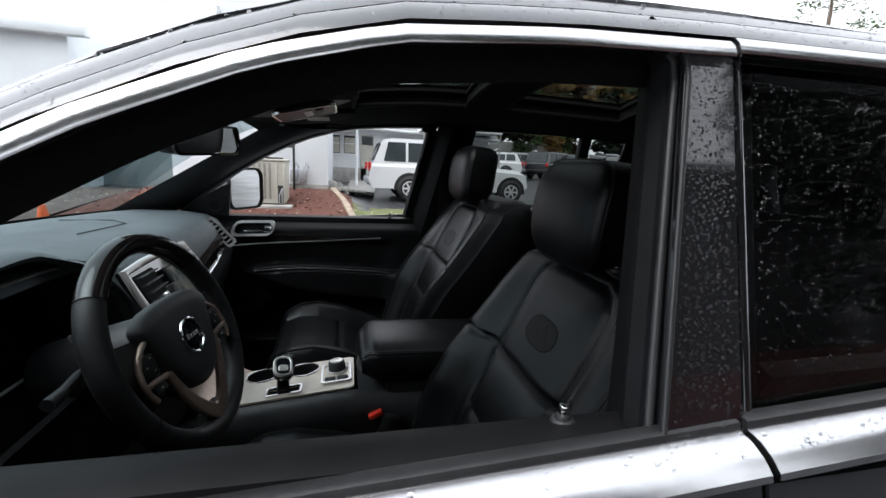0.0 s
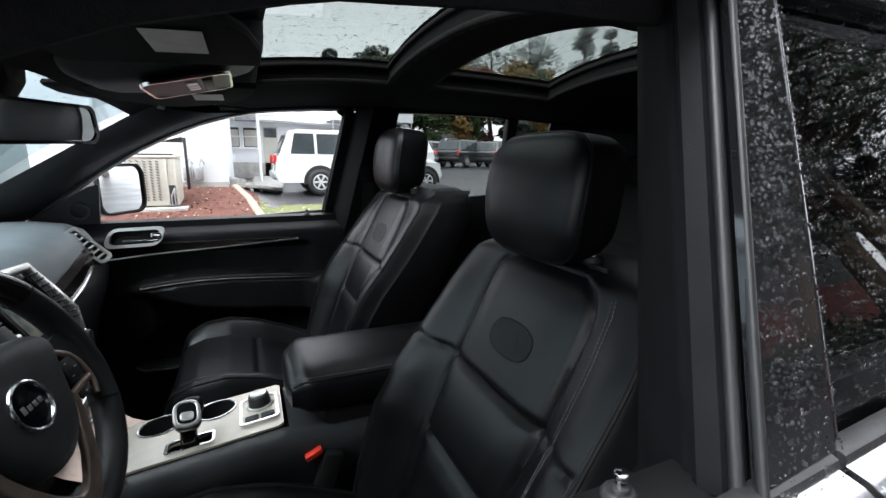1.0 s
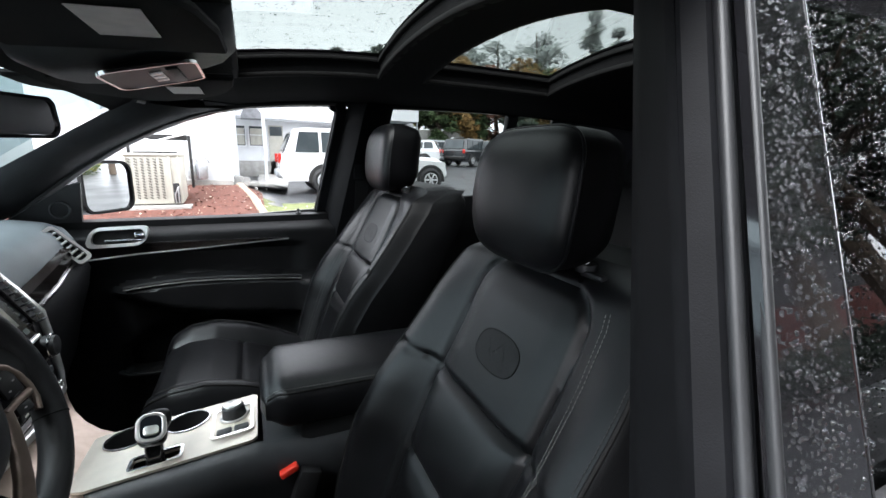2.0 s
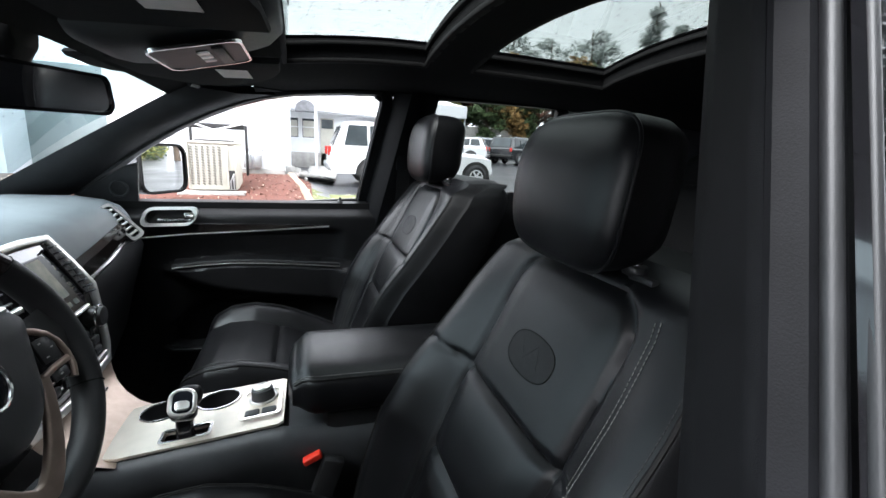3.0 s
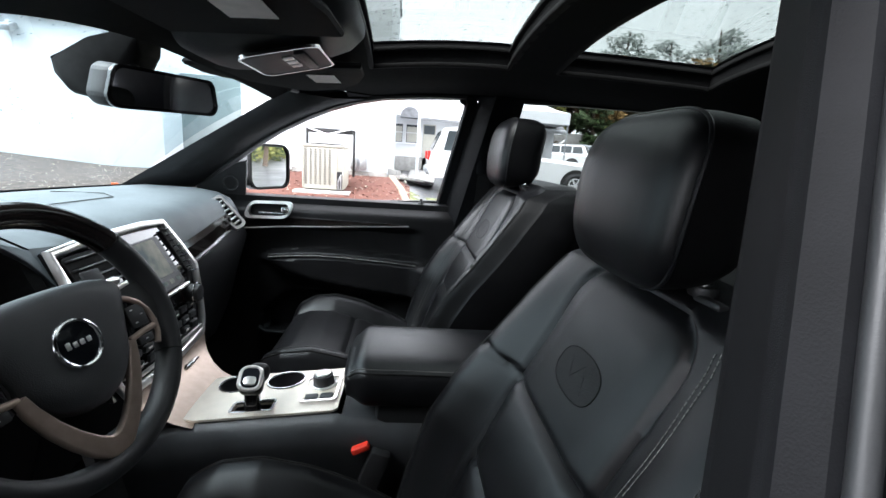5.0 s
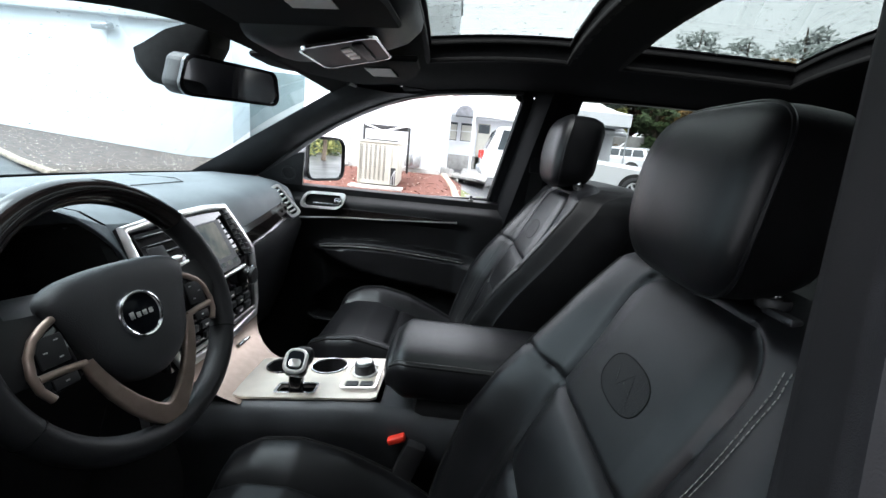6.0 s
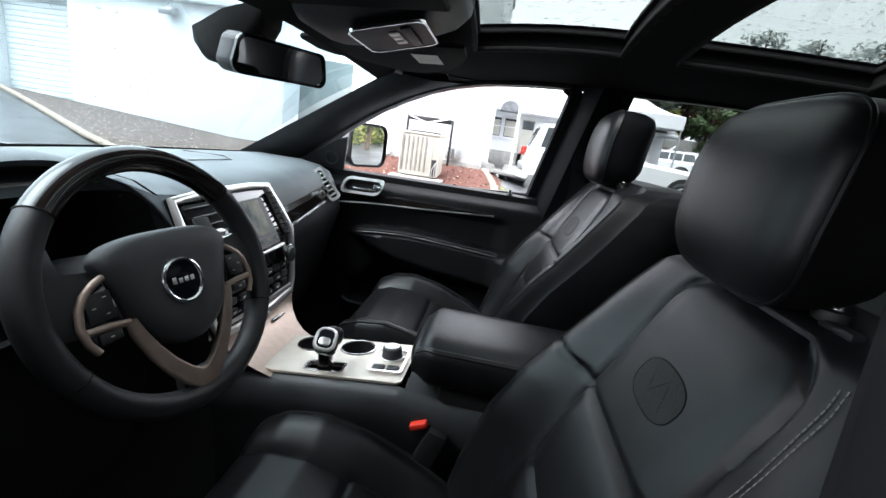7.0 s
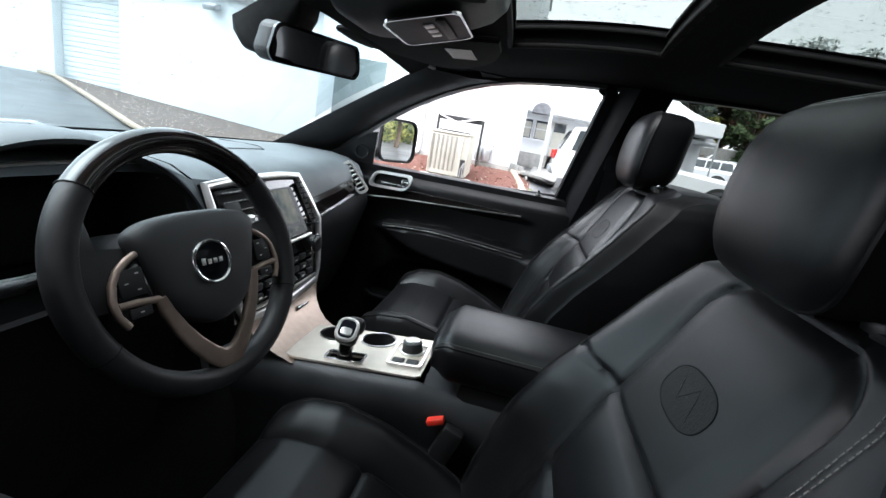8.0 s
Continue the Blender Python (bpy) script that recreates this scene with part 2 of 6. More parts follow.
# roof skin with two glass openings
XB, YB = [-0.285, 0.03, 0.405, 0.535, 0.985, 2.10], [-0.655, -0.37, 0.37, 0.655]
roof = thing("car_roof", (0.8, 0, 1.6), "black wet car roof panel with two glass openings", "car roof")


def roof_patch(fn, x0, x1, y0, y1, thick=0.0):
    return surf(lambda u, v: Vector((x0 + (x1 - x0) * u, y0 + (y1 - y0) * v, fn(x0 + (x1 - x0) * u, y0 + (y1 - y0) * v))), max(3, int((x1 - x0) / 0.06)), max(3, int((y1 - y0) / 0.05)), thick)


cells = [(i, j) for i in range(5) for j in range(3) if not (j == 1 and i in (1, 3))]
part("skin", cat(*[roof_patch(roof_z, XB[i], XB[i + 1], YB[j], YB[j + 1]) for i, j in cells]), M["paint"], roof, "glossy black paint beaded with rain")
for i in (1, 3):
    g = part("sunroof_pane", roof_patch(lambda x, y: roof_z(x, y) - 0.006, XB[i] - 0.01, XB[i + 1] + 0.01, -0.38, 0.38), M["rglass" if i == 1 else "rearglass"], roof, "tinted roof glass with rain drops")
    g.visible_shadow = False
headliner = tagged(new("ceiling", mesh_of("ceiling", cat(*[roof_patch(liner_z, XB[i], XB[i + 1], max(-0.60, YB[j]), min(0.585, YB[j + 1])) for i, j in cells]), M["fabric"])), "black cloth headliner round two sunroof openings", "headliner", kind="structure")
for i in (1, 3):
    x0, x1 = XB[i], XB[i + 1]
    fr = thing("sunroof_surround", ((x0 + x1) / 2, 0, 1.62), "black sunroof surround with a stepped inner lip", "sunroof trim", group="sunroof surrounds")
    pts = [(x0 + (x1 - x0) * k / 8, -0.37) for k in range(8)] + [(x1, -0.37 + 0.74 * k / 12) for k in range(12)] + [(x1 - (x1 - x0) * k / 8, 0.37) for k in range(8)] + [(x0, 0.37 - 0.74 * k / 12) for k in range(12)]
    rings = []
    cx = (x0 + x1) / 2
    for f, dz in ((1.0, -0.002), (1.0, None), (1.02, 0.0)):
        rings.append([Vector((cx + (p[0] - cx) * f, p[1] * f, (roof_z(*p) - 0.008) if dz == -0.002 else liner_z(*p) + 0.001)) for p in pts])
    part("side_wall", loft(rings[:2], True, False), M["fabric"], fr)
    part("lip", sweep([Vector((p[0], p[1], liner_z(*p) + 0.006)) for p in pts], rrect(0.022, 0.012, 0.004, 2), loop=True), M["seam"], fr)
    part("upper_lip", sweep([Vector((cx + (p[0] - cx) * 0.985, p[1] * 0.985, roof_z(*p) - 0.02)) for p in pts], rrect(0.014, 0.010, 0.003, 2), loop=True), M["seam"], fr)


# windscreen
def ws(u, v):
    y = -1 + 2 * u
    b = Vector((-0.99 + 0.17 * y * y, 0.735 * y, 1.165))
    t = Vector((-0.305 + 0.05 * y * y, 0.635 * y, 1.525 - 0.012 * y * y - 0.088 * max(0, -y) ** 3))
    p = b.lerp(t, v)
    p.z += 0.035 * math.sin(math.pi * v)
    return p


wscreen = thing("windscreen", (-0.6, 0, 1.2), "raked windscreen glass speckled with rain", "windscreen")
g = part("pane", surf(ws, 20, 12), M["wglass"], wscreen)
g.visible_shadow = False
part("frit_band", surf(lambda u, v: ws(u, -0.06 + 0.085 * v) - Vector((0, 0, 0.004)), 24, 2, 0.002), M["seam"], wscreen, "black band along the glass foot")
part("header_trim", cat(surf(lambda u, v: ws(u, 0.985 + 0.075 * v) - Vector((0, 0, 0.004)), 20, 3, 0.01)), M["fabric"], wscreen)


# A pillars, roof rails, B pillars, window frames: the same on both sides
def win_line(x0, x1, n, off=0.0, dy=0.0, side=1):
    out = []
    for k in range(n + 1):
        x = x0 + (x1 - x0) * k / n
        z = top_z(x, side) + off
        out.append(Vector((x, side * (glass_y(z) + dy), z)))
    return out


def pillar_ring(s, side):
    base_i, top_i = (Vector((-0.811, 0.649, 1.165)), Vector((-0.243, 0.577, 1.505))) if side > 0 else (Vector((-0.836, 0.667, 1.165)), Vector((-0.266, 0.592, 1.520)))
    a = base_i.lerp(top_i, s)
    if side < 0:
        a.z -= 0.074 * max(0, s)
        a.y -= 0.006
    x = -0.615 + (0.02 + 0.615) * s
    z = top_z(x, side)
    w = Vector((x, glass_y(z) - (0.008 if side > 0 else 0.025), z + 0.006))
    o = Vector((x - 0.01, glass_y(z) - (0.004 if side > 0 else 0.034), z + (0.034 if side > 0 else 0.014)))
    oi = a + Vector((0.004, 0.030, -0.008))
    m1 = a.lerp(w, 0.5) + Vector((0.012, -0.018, -0.012))
    ring = [a, a.lerp(w, 0.2) + Vector((0.006, -0.014, -0.006)), m1, a.lerp(w, 0.82) + Vector((0.004, -0.012, -0.006)), w, o, oi]
    return [Vector((p.x, side * p.y, p.z)) for p in ring]


for side, who in ((-1, "driver"), (1, "passenger")):
    ap = thing("windscreen_pillar", (-0.5, side * 0.68, 1.3), "charcoal grained windscreen pillar trim", "pillar trim", group="windscreen pillars")
    part("trim", loft([pillar_ring(k / 14, side) for k in range(-2, 15)]), M["plasticd"], ap)
    # roof rail trim over the doors
    rr = thing("roof_rail_trim", (0.6, side * 0.64, 1.54), "black cloth roof rail trim above the doors", "rail trim", group="roof rail trims")
    rings = []
    for k in range(25):
        x = -0.06 + 2.0 * k / 24
        z = top_z(x, side) + (0.014 if side > 0 else 0.0)
        yw = glass_y(z)
        zl = max(liner_z(x, 0.60), z + 0.012)
        rings.append([Vector((x, side * y, zz)) for y, zz in ((yw + (0.004 if side > 0 else -0.012), z - 0.007), (yw - 0.035, z + 0.004), (0.62, zl - 0.008), (0.58, liner_z(x, 0.58) - 0.004), (0.58, liner_z(x, 0.58) + 0.02), (yw - 0.02, z + 0.025))])
    part("trim", loft(rings), M["fabric"], rr)
    # painted cant rail between the window moulding and the roof
    cr = thing("cant_rail", (0.6, side * 0.68, 1.53), "black painted rail between roof and doors", "roof rail", group="cant rails")
    for o0, o1, d0, d1 in ((0.000, 0.020, 0.026, 0.004), (0.022, 0.044, 0.000, -0.030)):
        rings = []
        for k in range(31):
            x = -0.74 + 2.64 * k / 30
            z = top_z(x, side) if x > -0.6 else top_z(-0.6, side) + 0.75 * (x + 0.6)
            yw = glass_y(z)
            rings.append([Vector((x, side * (yw + d), z + o)) for d, o in ((d0, o0), ((d0 + d1) / 2 + 0.004, (o0 + o1) / 2), (d1, o1), (d1 - 0.02, o1 - 0.004), (d0 - 0.02, o0))])
        part("rail", loft(rings), M["paint"], cr, "glossy black painted strip")
    rings = []
    for k in range(31):
        x = -0.72 + 2.62 * k / 30
        z = top_z(x, side) if x > -0.6 else top_z(-0.6, side) + 0.75 * (x + 0.6)
        yw = glass_y(z)
        if x < -0.26:
            f = (x + 0.82) / 0.565
            e = Vector((x, 0.735 - 0.10 * f, 1.165 + (0.322 if side > 0 else 0.262) * f + (0.006 if side > 0 else 0.03) * math.sin(math.pi * max(0, min(1, f)))))
        else:
            e = Vector((x, 0.652, max(roof_z(x, 0.652), 1.512) if side > 0 and x < -0.1 else roof_z(x, side * 0.652)))
        s0 = Vector((x, yw - 0.032, z + 0.045))
        rings.append([Vector((p.x, side * p.y, p.z)) for p in (s0, s0.lerp(e, 0.5) + Vector((0, 0.006, 0.006)), e)])
    part("outer_skin", loft(rings, False), M["paint"], cr, "glossy black painted roof edge")
    # B pillar
    bp = thing("door_pillar", (0.36, side * 0.72, 0.6), "black plastic door pillar trim between the doors", "pillar trim", group="door pillars")
    rings = []
    for k in range(13):
        z = 0.55 + (1.545 - 0.55) * k / 12
        f = (z - 1.155) / 0.365
        xa, xb = (0.310 + 0.072 * f, 0.425 + 0.060 * f) if side > 0 else (0.272 + 0.072 * f, 0.392 + 0.048 * f)
        yo = glass_y(z) - 0.03
        d = 0.075 - 0.012 * f
        rings.append([Vector((x, side * y, z)) for x, y in ((xa - 0.015, yo + 0.012), (xa - 0.014, yo + 0.004), (xa - 0.009, yo - 0.002), (xa + 0.006, yo - d * 0.55), (xa + 0.03, yo - d), (xb - 0.02, yo - d), (xb + 0.03, yo - d * 0.5), (xb + 0.035, yo))])
    part("trim", loft(rings), M["pillar"], bp)
    part("door_seal", sweep([Vector(((0.318 if side > 0 else 0.280) + 0.072 * f, side * (glass_y(1.155 + 0.365 * f) - 0.022), 1.155 + 0.365 * f)) for f in (-1.2, -0.6, 0, 0.33, 0.66, 1.0)], circ(0.009, 8), up=(0, 1, 0)), M["rubber"], bp)
    # belt anchor slider
    part("belt_guide", box((0.400, side * 0.640, 1.33), (0.040, 0.014, 0.09), 0.006), M["pillar"], bp)
    part("seat_belt", sweep([Vector((0.415, side * 0.632, 1.40)), Vector((0.41, side * 0.655, 1.25)), Vector((0.40, side * 0.67, 1.0)), Vector((0.39, side * 0.68, 0.6))], rrect(0.046, 0.002, 0.0008, 1), up=(0, 1, 0)), M["seam"], bp)


def door(side, front, name, label):
    """A door: skin, chrome mouldings, window frame and inner panel."""
    d = thing(name, ((-0.2 if front else 0.85), side * 0.85, 0.45), label, "car door", group="car doors")
    sx = 0.013 if side > 0 else -0.022
    rx = 0.045 if side > 0 else -0.020
    split = 0.372 if side > 0 else 0.352
    x0, x1 = (-0.80, split - 0.004) if front else (split + 0.004, 1.30)

    def skin(u, v):
        x = x0 + (x1 - x0) * u
        z = 0.42 + (SILL - 0.028 - 0.42) * v
        return Vector((x, side * (0.835 + 0.075 * math.sin(math.pi * min(1, v * 0.8 + 0.15)) ** 1.2 + 0.012 * sstep(0.80, 0.74, v)), z))
    part("skin", surf(skin, 18, 16, 0.004), M["paint"], d, "wet black painted door skin")
    rise = (lambda x: SILL - 0.006 + 0.055 * (x - 0.3))
    bx = [x0 + (x1 - x0) * k / 10 for k in range(11)]
    part("belt_moulding", sweep([Vector((x, side * 0.829, rise(x))) for x in bx], [(-side * a, b) for a, b in ((-0.014, -0.016), (0.022, -0.016), (0.021, -0.010), (0.012, -0.001), (0.000, 0.006), (-0.014, 0.009))]), M["bright_trim"], d, "bright chrome belt moulding beaded with rain")
    part("outer_seal", sweep([Vector((x, side * 0.806, rise(x) + 0.010)) for x in bx], rrect(0.018, 0.014, 0.004, 2)), M["rubber"], d)
    # window frame
    if front:
        lift = 0.013 if side > 0 else 0.0
        top = win_line(-0.60, 0.315 + sx, 24, lift, 0.0, side)
        zt = top[-1].z
        rear = [Vector((0.345 + sx - 0.075 * (1 - f) - back, side * glass_y(1.16 + (zt - 1.16) * f), 1.16 + (zt - 1.16) * f)) for f, back in ((0.985, 0.030), (0.962, 0.012), (0.935, 0.003), (0.88, 0.0), (0.7, 0), (0.45, 0), (0.2, 0), (0.0, 0))]
    else:
        top = win_line(0.432 + rx, 1.22, 14, 0.006 if side > 0 else 0.0, 0.0, side)
        rear = []
    part("frame_top", sweep(top, [(-side * a, b) for a, b in ((-0.022, -0.012), (0.006, -0.012), (0.004, 0.016), (-0.022, 0.022))], up=(0, 0, 1)), M["plastic"], d)
    if front:
        run = [top[-1]] + rear if side > 0 else rear
        if side > 0:
            part("frame_rear", sweep(run, [(-0.024, -0.008), (-0.012, -0.016), (0.018, -0.016), (0.022, -0.006), (0.022, 0.012), (-0.024, 0.012)], up=(0, side, 0)), M["channel"], d, "black rear window channel with a ribbed rubber edge")
            part("glass_run", sweep([p + Vector((0.004, side * 0.008, 0)) for p in run], circ(0.0045, 12), up=(0, side, 0)), M["bead"], d, "rounded grey rubber bead")
            part("inner_lip", sweep([p + Vector((-0.018, -side * 0.016, 0)) for p in run], circ(0.0035, 8), up=(0, side, 0)), M["bead"], d)
        else:
            part("frame_rear", sweep(run, [(-0.026, -0.012), (-0.010, -0.016), (-0.005, -0.014), (-0.004, -0.010), (-0.010, 0.003), (-0.026, 0.010)], up=(0, side, 0)), M["channel"], d, "black rear window channel with a ribbed rubber edge")
            part("glass_run", sweep([p + Vector((0.0165, side * 0.008, 0)) for p in run], circ(0.0046, 14), up=(0, side, 0)), M["bead"], d, "rounded grey rubber bead")
            part("cover_edge", sweep([p + Vector((0.0215, side * 0.021, 0)) for p in run[1:]], rrect(0.006, 0.007, 0.0025, 3), up=(0, side, 0)), M["bead"], d)
    else:
        fr = [Vector((0.392 + rx + 0.042 * f, side * glass_y(1.16 + 0.37 * f), 1.16 + 0.37 * f)) for f in (0.0, 0.3, 0.6, 1.0)]
        part("frame_front", sweep(fr, rrect(0.022, 0.03, 0.004, 2) if side > 0 else [(a - 0.004, b) for a, b in rrect(0.011, 0.03, 0.004, 2)], up=(0, side, 0)), M["gloss"], d)
        part("frame_rear", sweep([Vector((1.045 - 0.02 * f, side * (glass_y(1.16 + 0.37 * f) - 0.012), 1.16 + 0.37 * f)) for f in (0.0, 0.3, 0.6, 1.0)], rrect(0.05, 0.03, 0.006, 2), up=(0, side, 0)), M["plasticd"], d)
        part("inner_panel", surf(lambda u, v: Vector((0.44 + 0.82 * u, side * (0.765 - 0.030 * sstep(1.0, 0.9, v)), 0.45 + 0.735 * v + 0.012 * u * v)), 10, 16, 0.02), M["doorvinyl"], d, "black inner panel of the rear door")
        g = part("window_pane", surf(lambda u, v: Vector(((0.386 + rx + 0.045 * v) + (0.86 - rx - 0.06 * v) * u, side * (glass_y(1.155 + 0.38 * v) + 0.004 + 0.004 * math.sin(math.pi * v)), 1.155 + 0.38 * v)), 12, 8), M["dglass"], d, "dark privacy glass beaded with rain")
        g.visible_shadow = False
    # chrome line above the windows
    up = 0.026 if side > 0 else 0.0
    cl = win_line(-0.62, split + 0.034, 30, up - 0.014, 0.030, side) if front else win_line(split + 0.040, 1.24, 12, up - 0.010, 0.030, side)
    part("roof_moulding", sweep(cl, [(-side * a, b) for a, b in ((-0.008, -0.0085), (0.006, -0.0085), (0.0065, -0.006), (0.003, 0.002), (-0.003, 0.0080), (-0.008, 0.0085))], up=(0, 0, 1)), M["bright_trim"], d, "bright chrome moulding over the window")
    if front:
        # gloss cover on the pillar behind the window
        cov = surf(lambda u, v: Vector(((0.288 + sx + 0.072 * v) + (0.086 - 0.030 * v) * u, side * (glass_y(1.152 + 0.37 * v) + 0.022), 1.152 + 0.37 * v)), 4, 10, 0.006)
        part("pillar_cover", cov, M["gloss"], d, "gloss black pillar cover with rain drops")
    return d


# thick inner seal under the lowered window's upper frame
d_front = door(-1, True, "driver_door", "black front car door, window lowered, chrome belt line")
d_rear = door(-1, False, "rear_door", "black rear car door with dark privacy glass")
p_front = door(1, True, "passenger_door", "front passenger car door with black leather inner panel")
door(1, False, "rear_door", "black rear car door with dark privacy glass")


def inner_panel(d, side):
    """Inner door panel with pad, trim strip, armrest and pocket."""
    def fn(u, v):
        x = -0.66 + (0.34 + 0.66) * u
        z = 0.42 + (1.150 - 0.42) * v
        y = 0.757
        y -= 0.042 * sstep(1.145, 1.10, z)
        y += 0.024 * sstep(1.066, 1.045, z) * sstep(0.22, 0.16, x)
        # arm pad: a long leaf whose underside runs down towards the rear
        zarm = lin(x, [(-0.40, 0.930), (-0.33, 0.952), (-0.16, 0.966), (0.0, 0.960), (0.19, 0.944), (0.34, 0.93)])
        zlow = lin(x, [(-0.40, 0.925), (-0.33, 0.935), (-0.285, 0.903), (-0.20, 0.872), (-0.02, 0.842), (0.17, 0.820), (0.34, 0.81)])
        y -= 0.080 * sstep(zarm + 0.010, zarm - 0.016, z) * sstep(-0.40, -0.31, x)
        y += 0.050 * sstep(zlow + 0.010, zlow - 0.030, z) * sstep(-0.40, -0.31, x)
        # map pocket opening
        y += 0.050 * sstep(0.83 - 0.9 * max(0, -0.27 - x), 0.79 - 0.9 * max(0, -0.27 - x), z) * sstep(0.640, 0.665, z) * sstep(-0.385, -0.36, x) * sstep(0.12, 0.0, x)
        return Vector((x, side * y, z))
    part("inner_panel", surf(fn, 60, 90), M["doorvinyl"], d, "black leather inner door panel")
    part("sill_pad", sweep([Vector((x, side * 0.775, 1.142)) for x in (-0.66, -0.4, -0.2, 0, 0.2, 0.33)], [(-0.026, -0.022), (0.026, -0.022), (0.024, 0.012), (0.0, 0.018), (-0.024, 0.012)]), M["sillpad"], d)
    part("pin_collar", cat(cyl((0.2, side * 0.765, 1.1585), 0.013, 0.006, 20, 0.010, bev=0.0015), cyl((0.2, side * 0.765, 1.162), 0.0075, 0.006, 16, 0.006, bev=0.001)), M["rubber"], d, "round rubber collar of the lock pin")
    part("lock_pin", cat(cyl((0.2, side * 0.765, 1.164), 0.0040, 0.012, 12, bev=0.001), cyl((0.2, side * 0.765, 1.172), 0.0052, 0.006, 12, bev=0.0018)), M["chrome"] if side < 0 else M["plastic"], d)
    return d


part("inner_seal", sweep(win_line(-0.60, 0.33, 30, -0.009, -0.030, -1), [(-0.010, -0.034), (0.004, -0.036), (0.014, -0.010), (0.014, 0.030), (-0.010, 0.034)], up=(0, 0, 1)), M["fabric"], d_front, "thick black inner seal")
inner_panel(d_front, -1)
inner_panel(p_front, 1)
for d in (p_front,):
    # gloss strip with chrome line
    strip = [Vector((x, 0.706, lin(x, [(-0.44, 1.062), (-0.30, 1.075), (-0.1, 1.084), (0.157, 1.099)]))) for x in [-0.44 + 0.597 * k / 14 for k in range(15)]]
    rings = []
    for k, p in enumerate(strip):
        h = 0.036 * (1 - (k / 14) ** 1.6) + 0.002
        rings.append([p + Vector((0, dy, -0.020 + dz * h)) for dy, dz in ((0.006, 0.0), (-0.006, 0.02), (-0.007, 0.9), (-0.003, 1.0), (0.006, 1.0))])
    part("gloss_strip", loft(rings), M["wood"], d, "dark gloss wood strip tapering to the rear")
    part("upper_line", sweep([p + Vector((0, -0.005, 0.018 - 0.036 * (k / 14) ** 1.6)) for k, p in enumerate(strip)][4:], circ(0.0013, 6)), M["rimleather"], d)
    part("chrome_line", sweep([p + Vector((0, -0.006, -0.021)) for p in strip], circ(0.0027, 8)), M["satin"], d, "bright trim line")
    hm = matrix_on((-0.335, 0.703, 1.112), (1, 0, 0.02), (0, 0.15, 1))
    hd = part("door_handle", ring_slab([(x + 0.012 * y / 0.03, y) for x, y in rrect(0.152, 0.062, 0.024, 6)], [(x + 0.010 * y / 0.03, y) for x, y in rrect(0.131, 0.042, 0.017, 6)], hm, 0.016), M["satin"], d, "satin silver door handle surround")
    part("recess", slab(rrect(0.13, 0.050, 0.018, 5), hm @ pose(0, 0, -0.004), 0.006), M["seam"], hd)
    part("lever", cat(box((-0.32, 0.688, 1.103), (0.10, 0.012, 0.012), 0.005), box((-0.278, 0.688, 1.115), (0.03, 0.014, 0.024), 0.006)), M["chrome"], hd, "chrome pull lever")
    arm_line = [(-0.335, 0.955), (-0.25, 0.963), (-0.16, 0.967), (-0.08, 0.965), (0.0, 0.960), (0.1, 0.953), (0.19, 0.945)]
    part("armrest_edge", sweep([Vector((x, 0.672, z)) for x, z in arm_line], circ(0.0065, 8)), M["rimleather"], d, "rounded leather edge of the arm pad")
    # satin line drawn in place of the highlight along the leather edge
    part("armrest_highlight", sweep([Vector((x, 0.667, z - 0.006)) for x, z in arm_line], circ(0.0022, 8)), M["satin"], d, "thin satin line standing in for the arm pad's edge highlight")
    part("window_switch", cat(box((-0.10, 0.69, 0.945), (0.03, 0.018, 0.012), 0.004), box((-0.05, 0.69, 0.945), (0.012, 0.016, 0.010), 0.003)), M["plastic"], d)
    part("map_pocket", sweep([Vector((-0.385, 0.712, 0.665)), Vector((-0.36, 0.708, 0.650)), Vector((-0.28, 0.705, 0.648)), Vector((-0.12, 0.700, 0.652)), Vector((0.1, 0.70, 0.66))], rrect(0.018, 0.012, 0.005, 3)), M["plastic"], d)

# lower body: floor pan, sills, bonnet, rear
body = thing("car_body", (0.4, 0, 0.3), "black wet sport utility car body", "car body")
part("floor_pan", box((0.35, 0, 0.36), (3.0, 1.56, 0.06), 0.02), M["carpet"], body, "black carpet")
part("rocker_panel", box((0.2, -0.84, 0.40), (2.2, 0.12, 0.14), 0.03), M["paint"], body)
part("rocker_panel", box((0.2, 0.84, 0.40), (2.2, 0.12, 0.14), 0.03), M["paint"], body)
part("firewall", surf(lambda u, v: Vector((-0.95 + 0.1 * v, -0.76 + 1.52 * u, 0.38 + 0.70 * v)), 4, 4, 0.02), M["carpet"], body)


def bonnet(u, v):
    y = -1 + 2 * v
    x = -0.98 - 1.08 * u + 0.16 * y * y * (1 - u)
    return Vector((x, 0.86 * y, 1.135 - 0.10 * u * u - 0.10 * abs(y) ** 3))


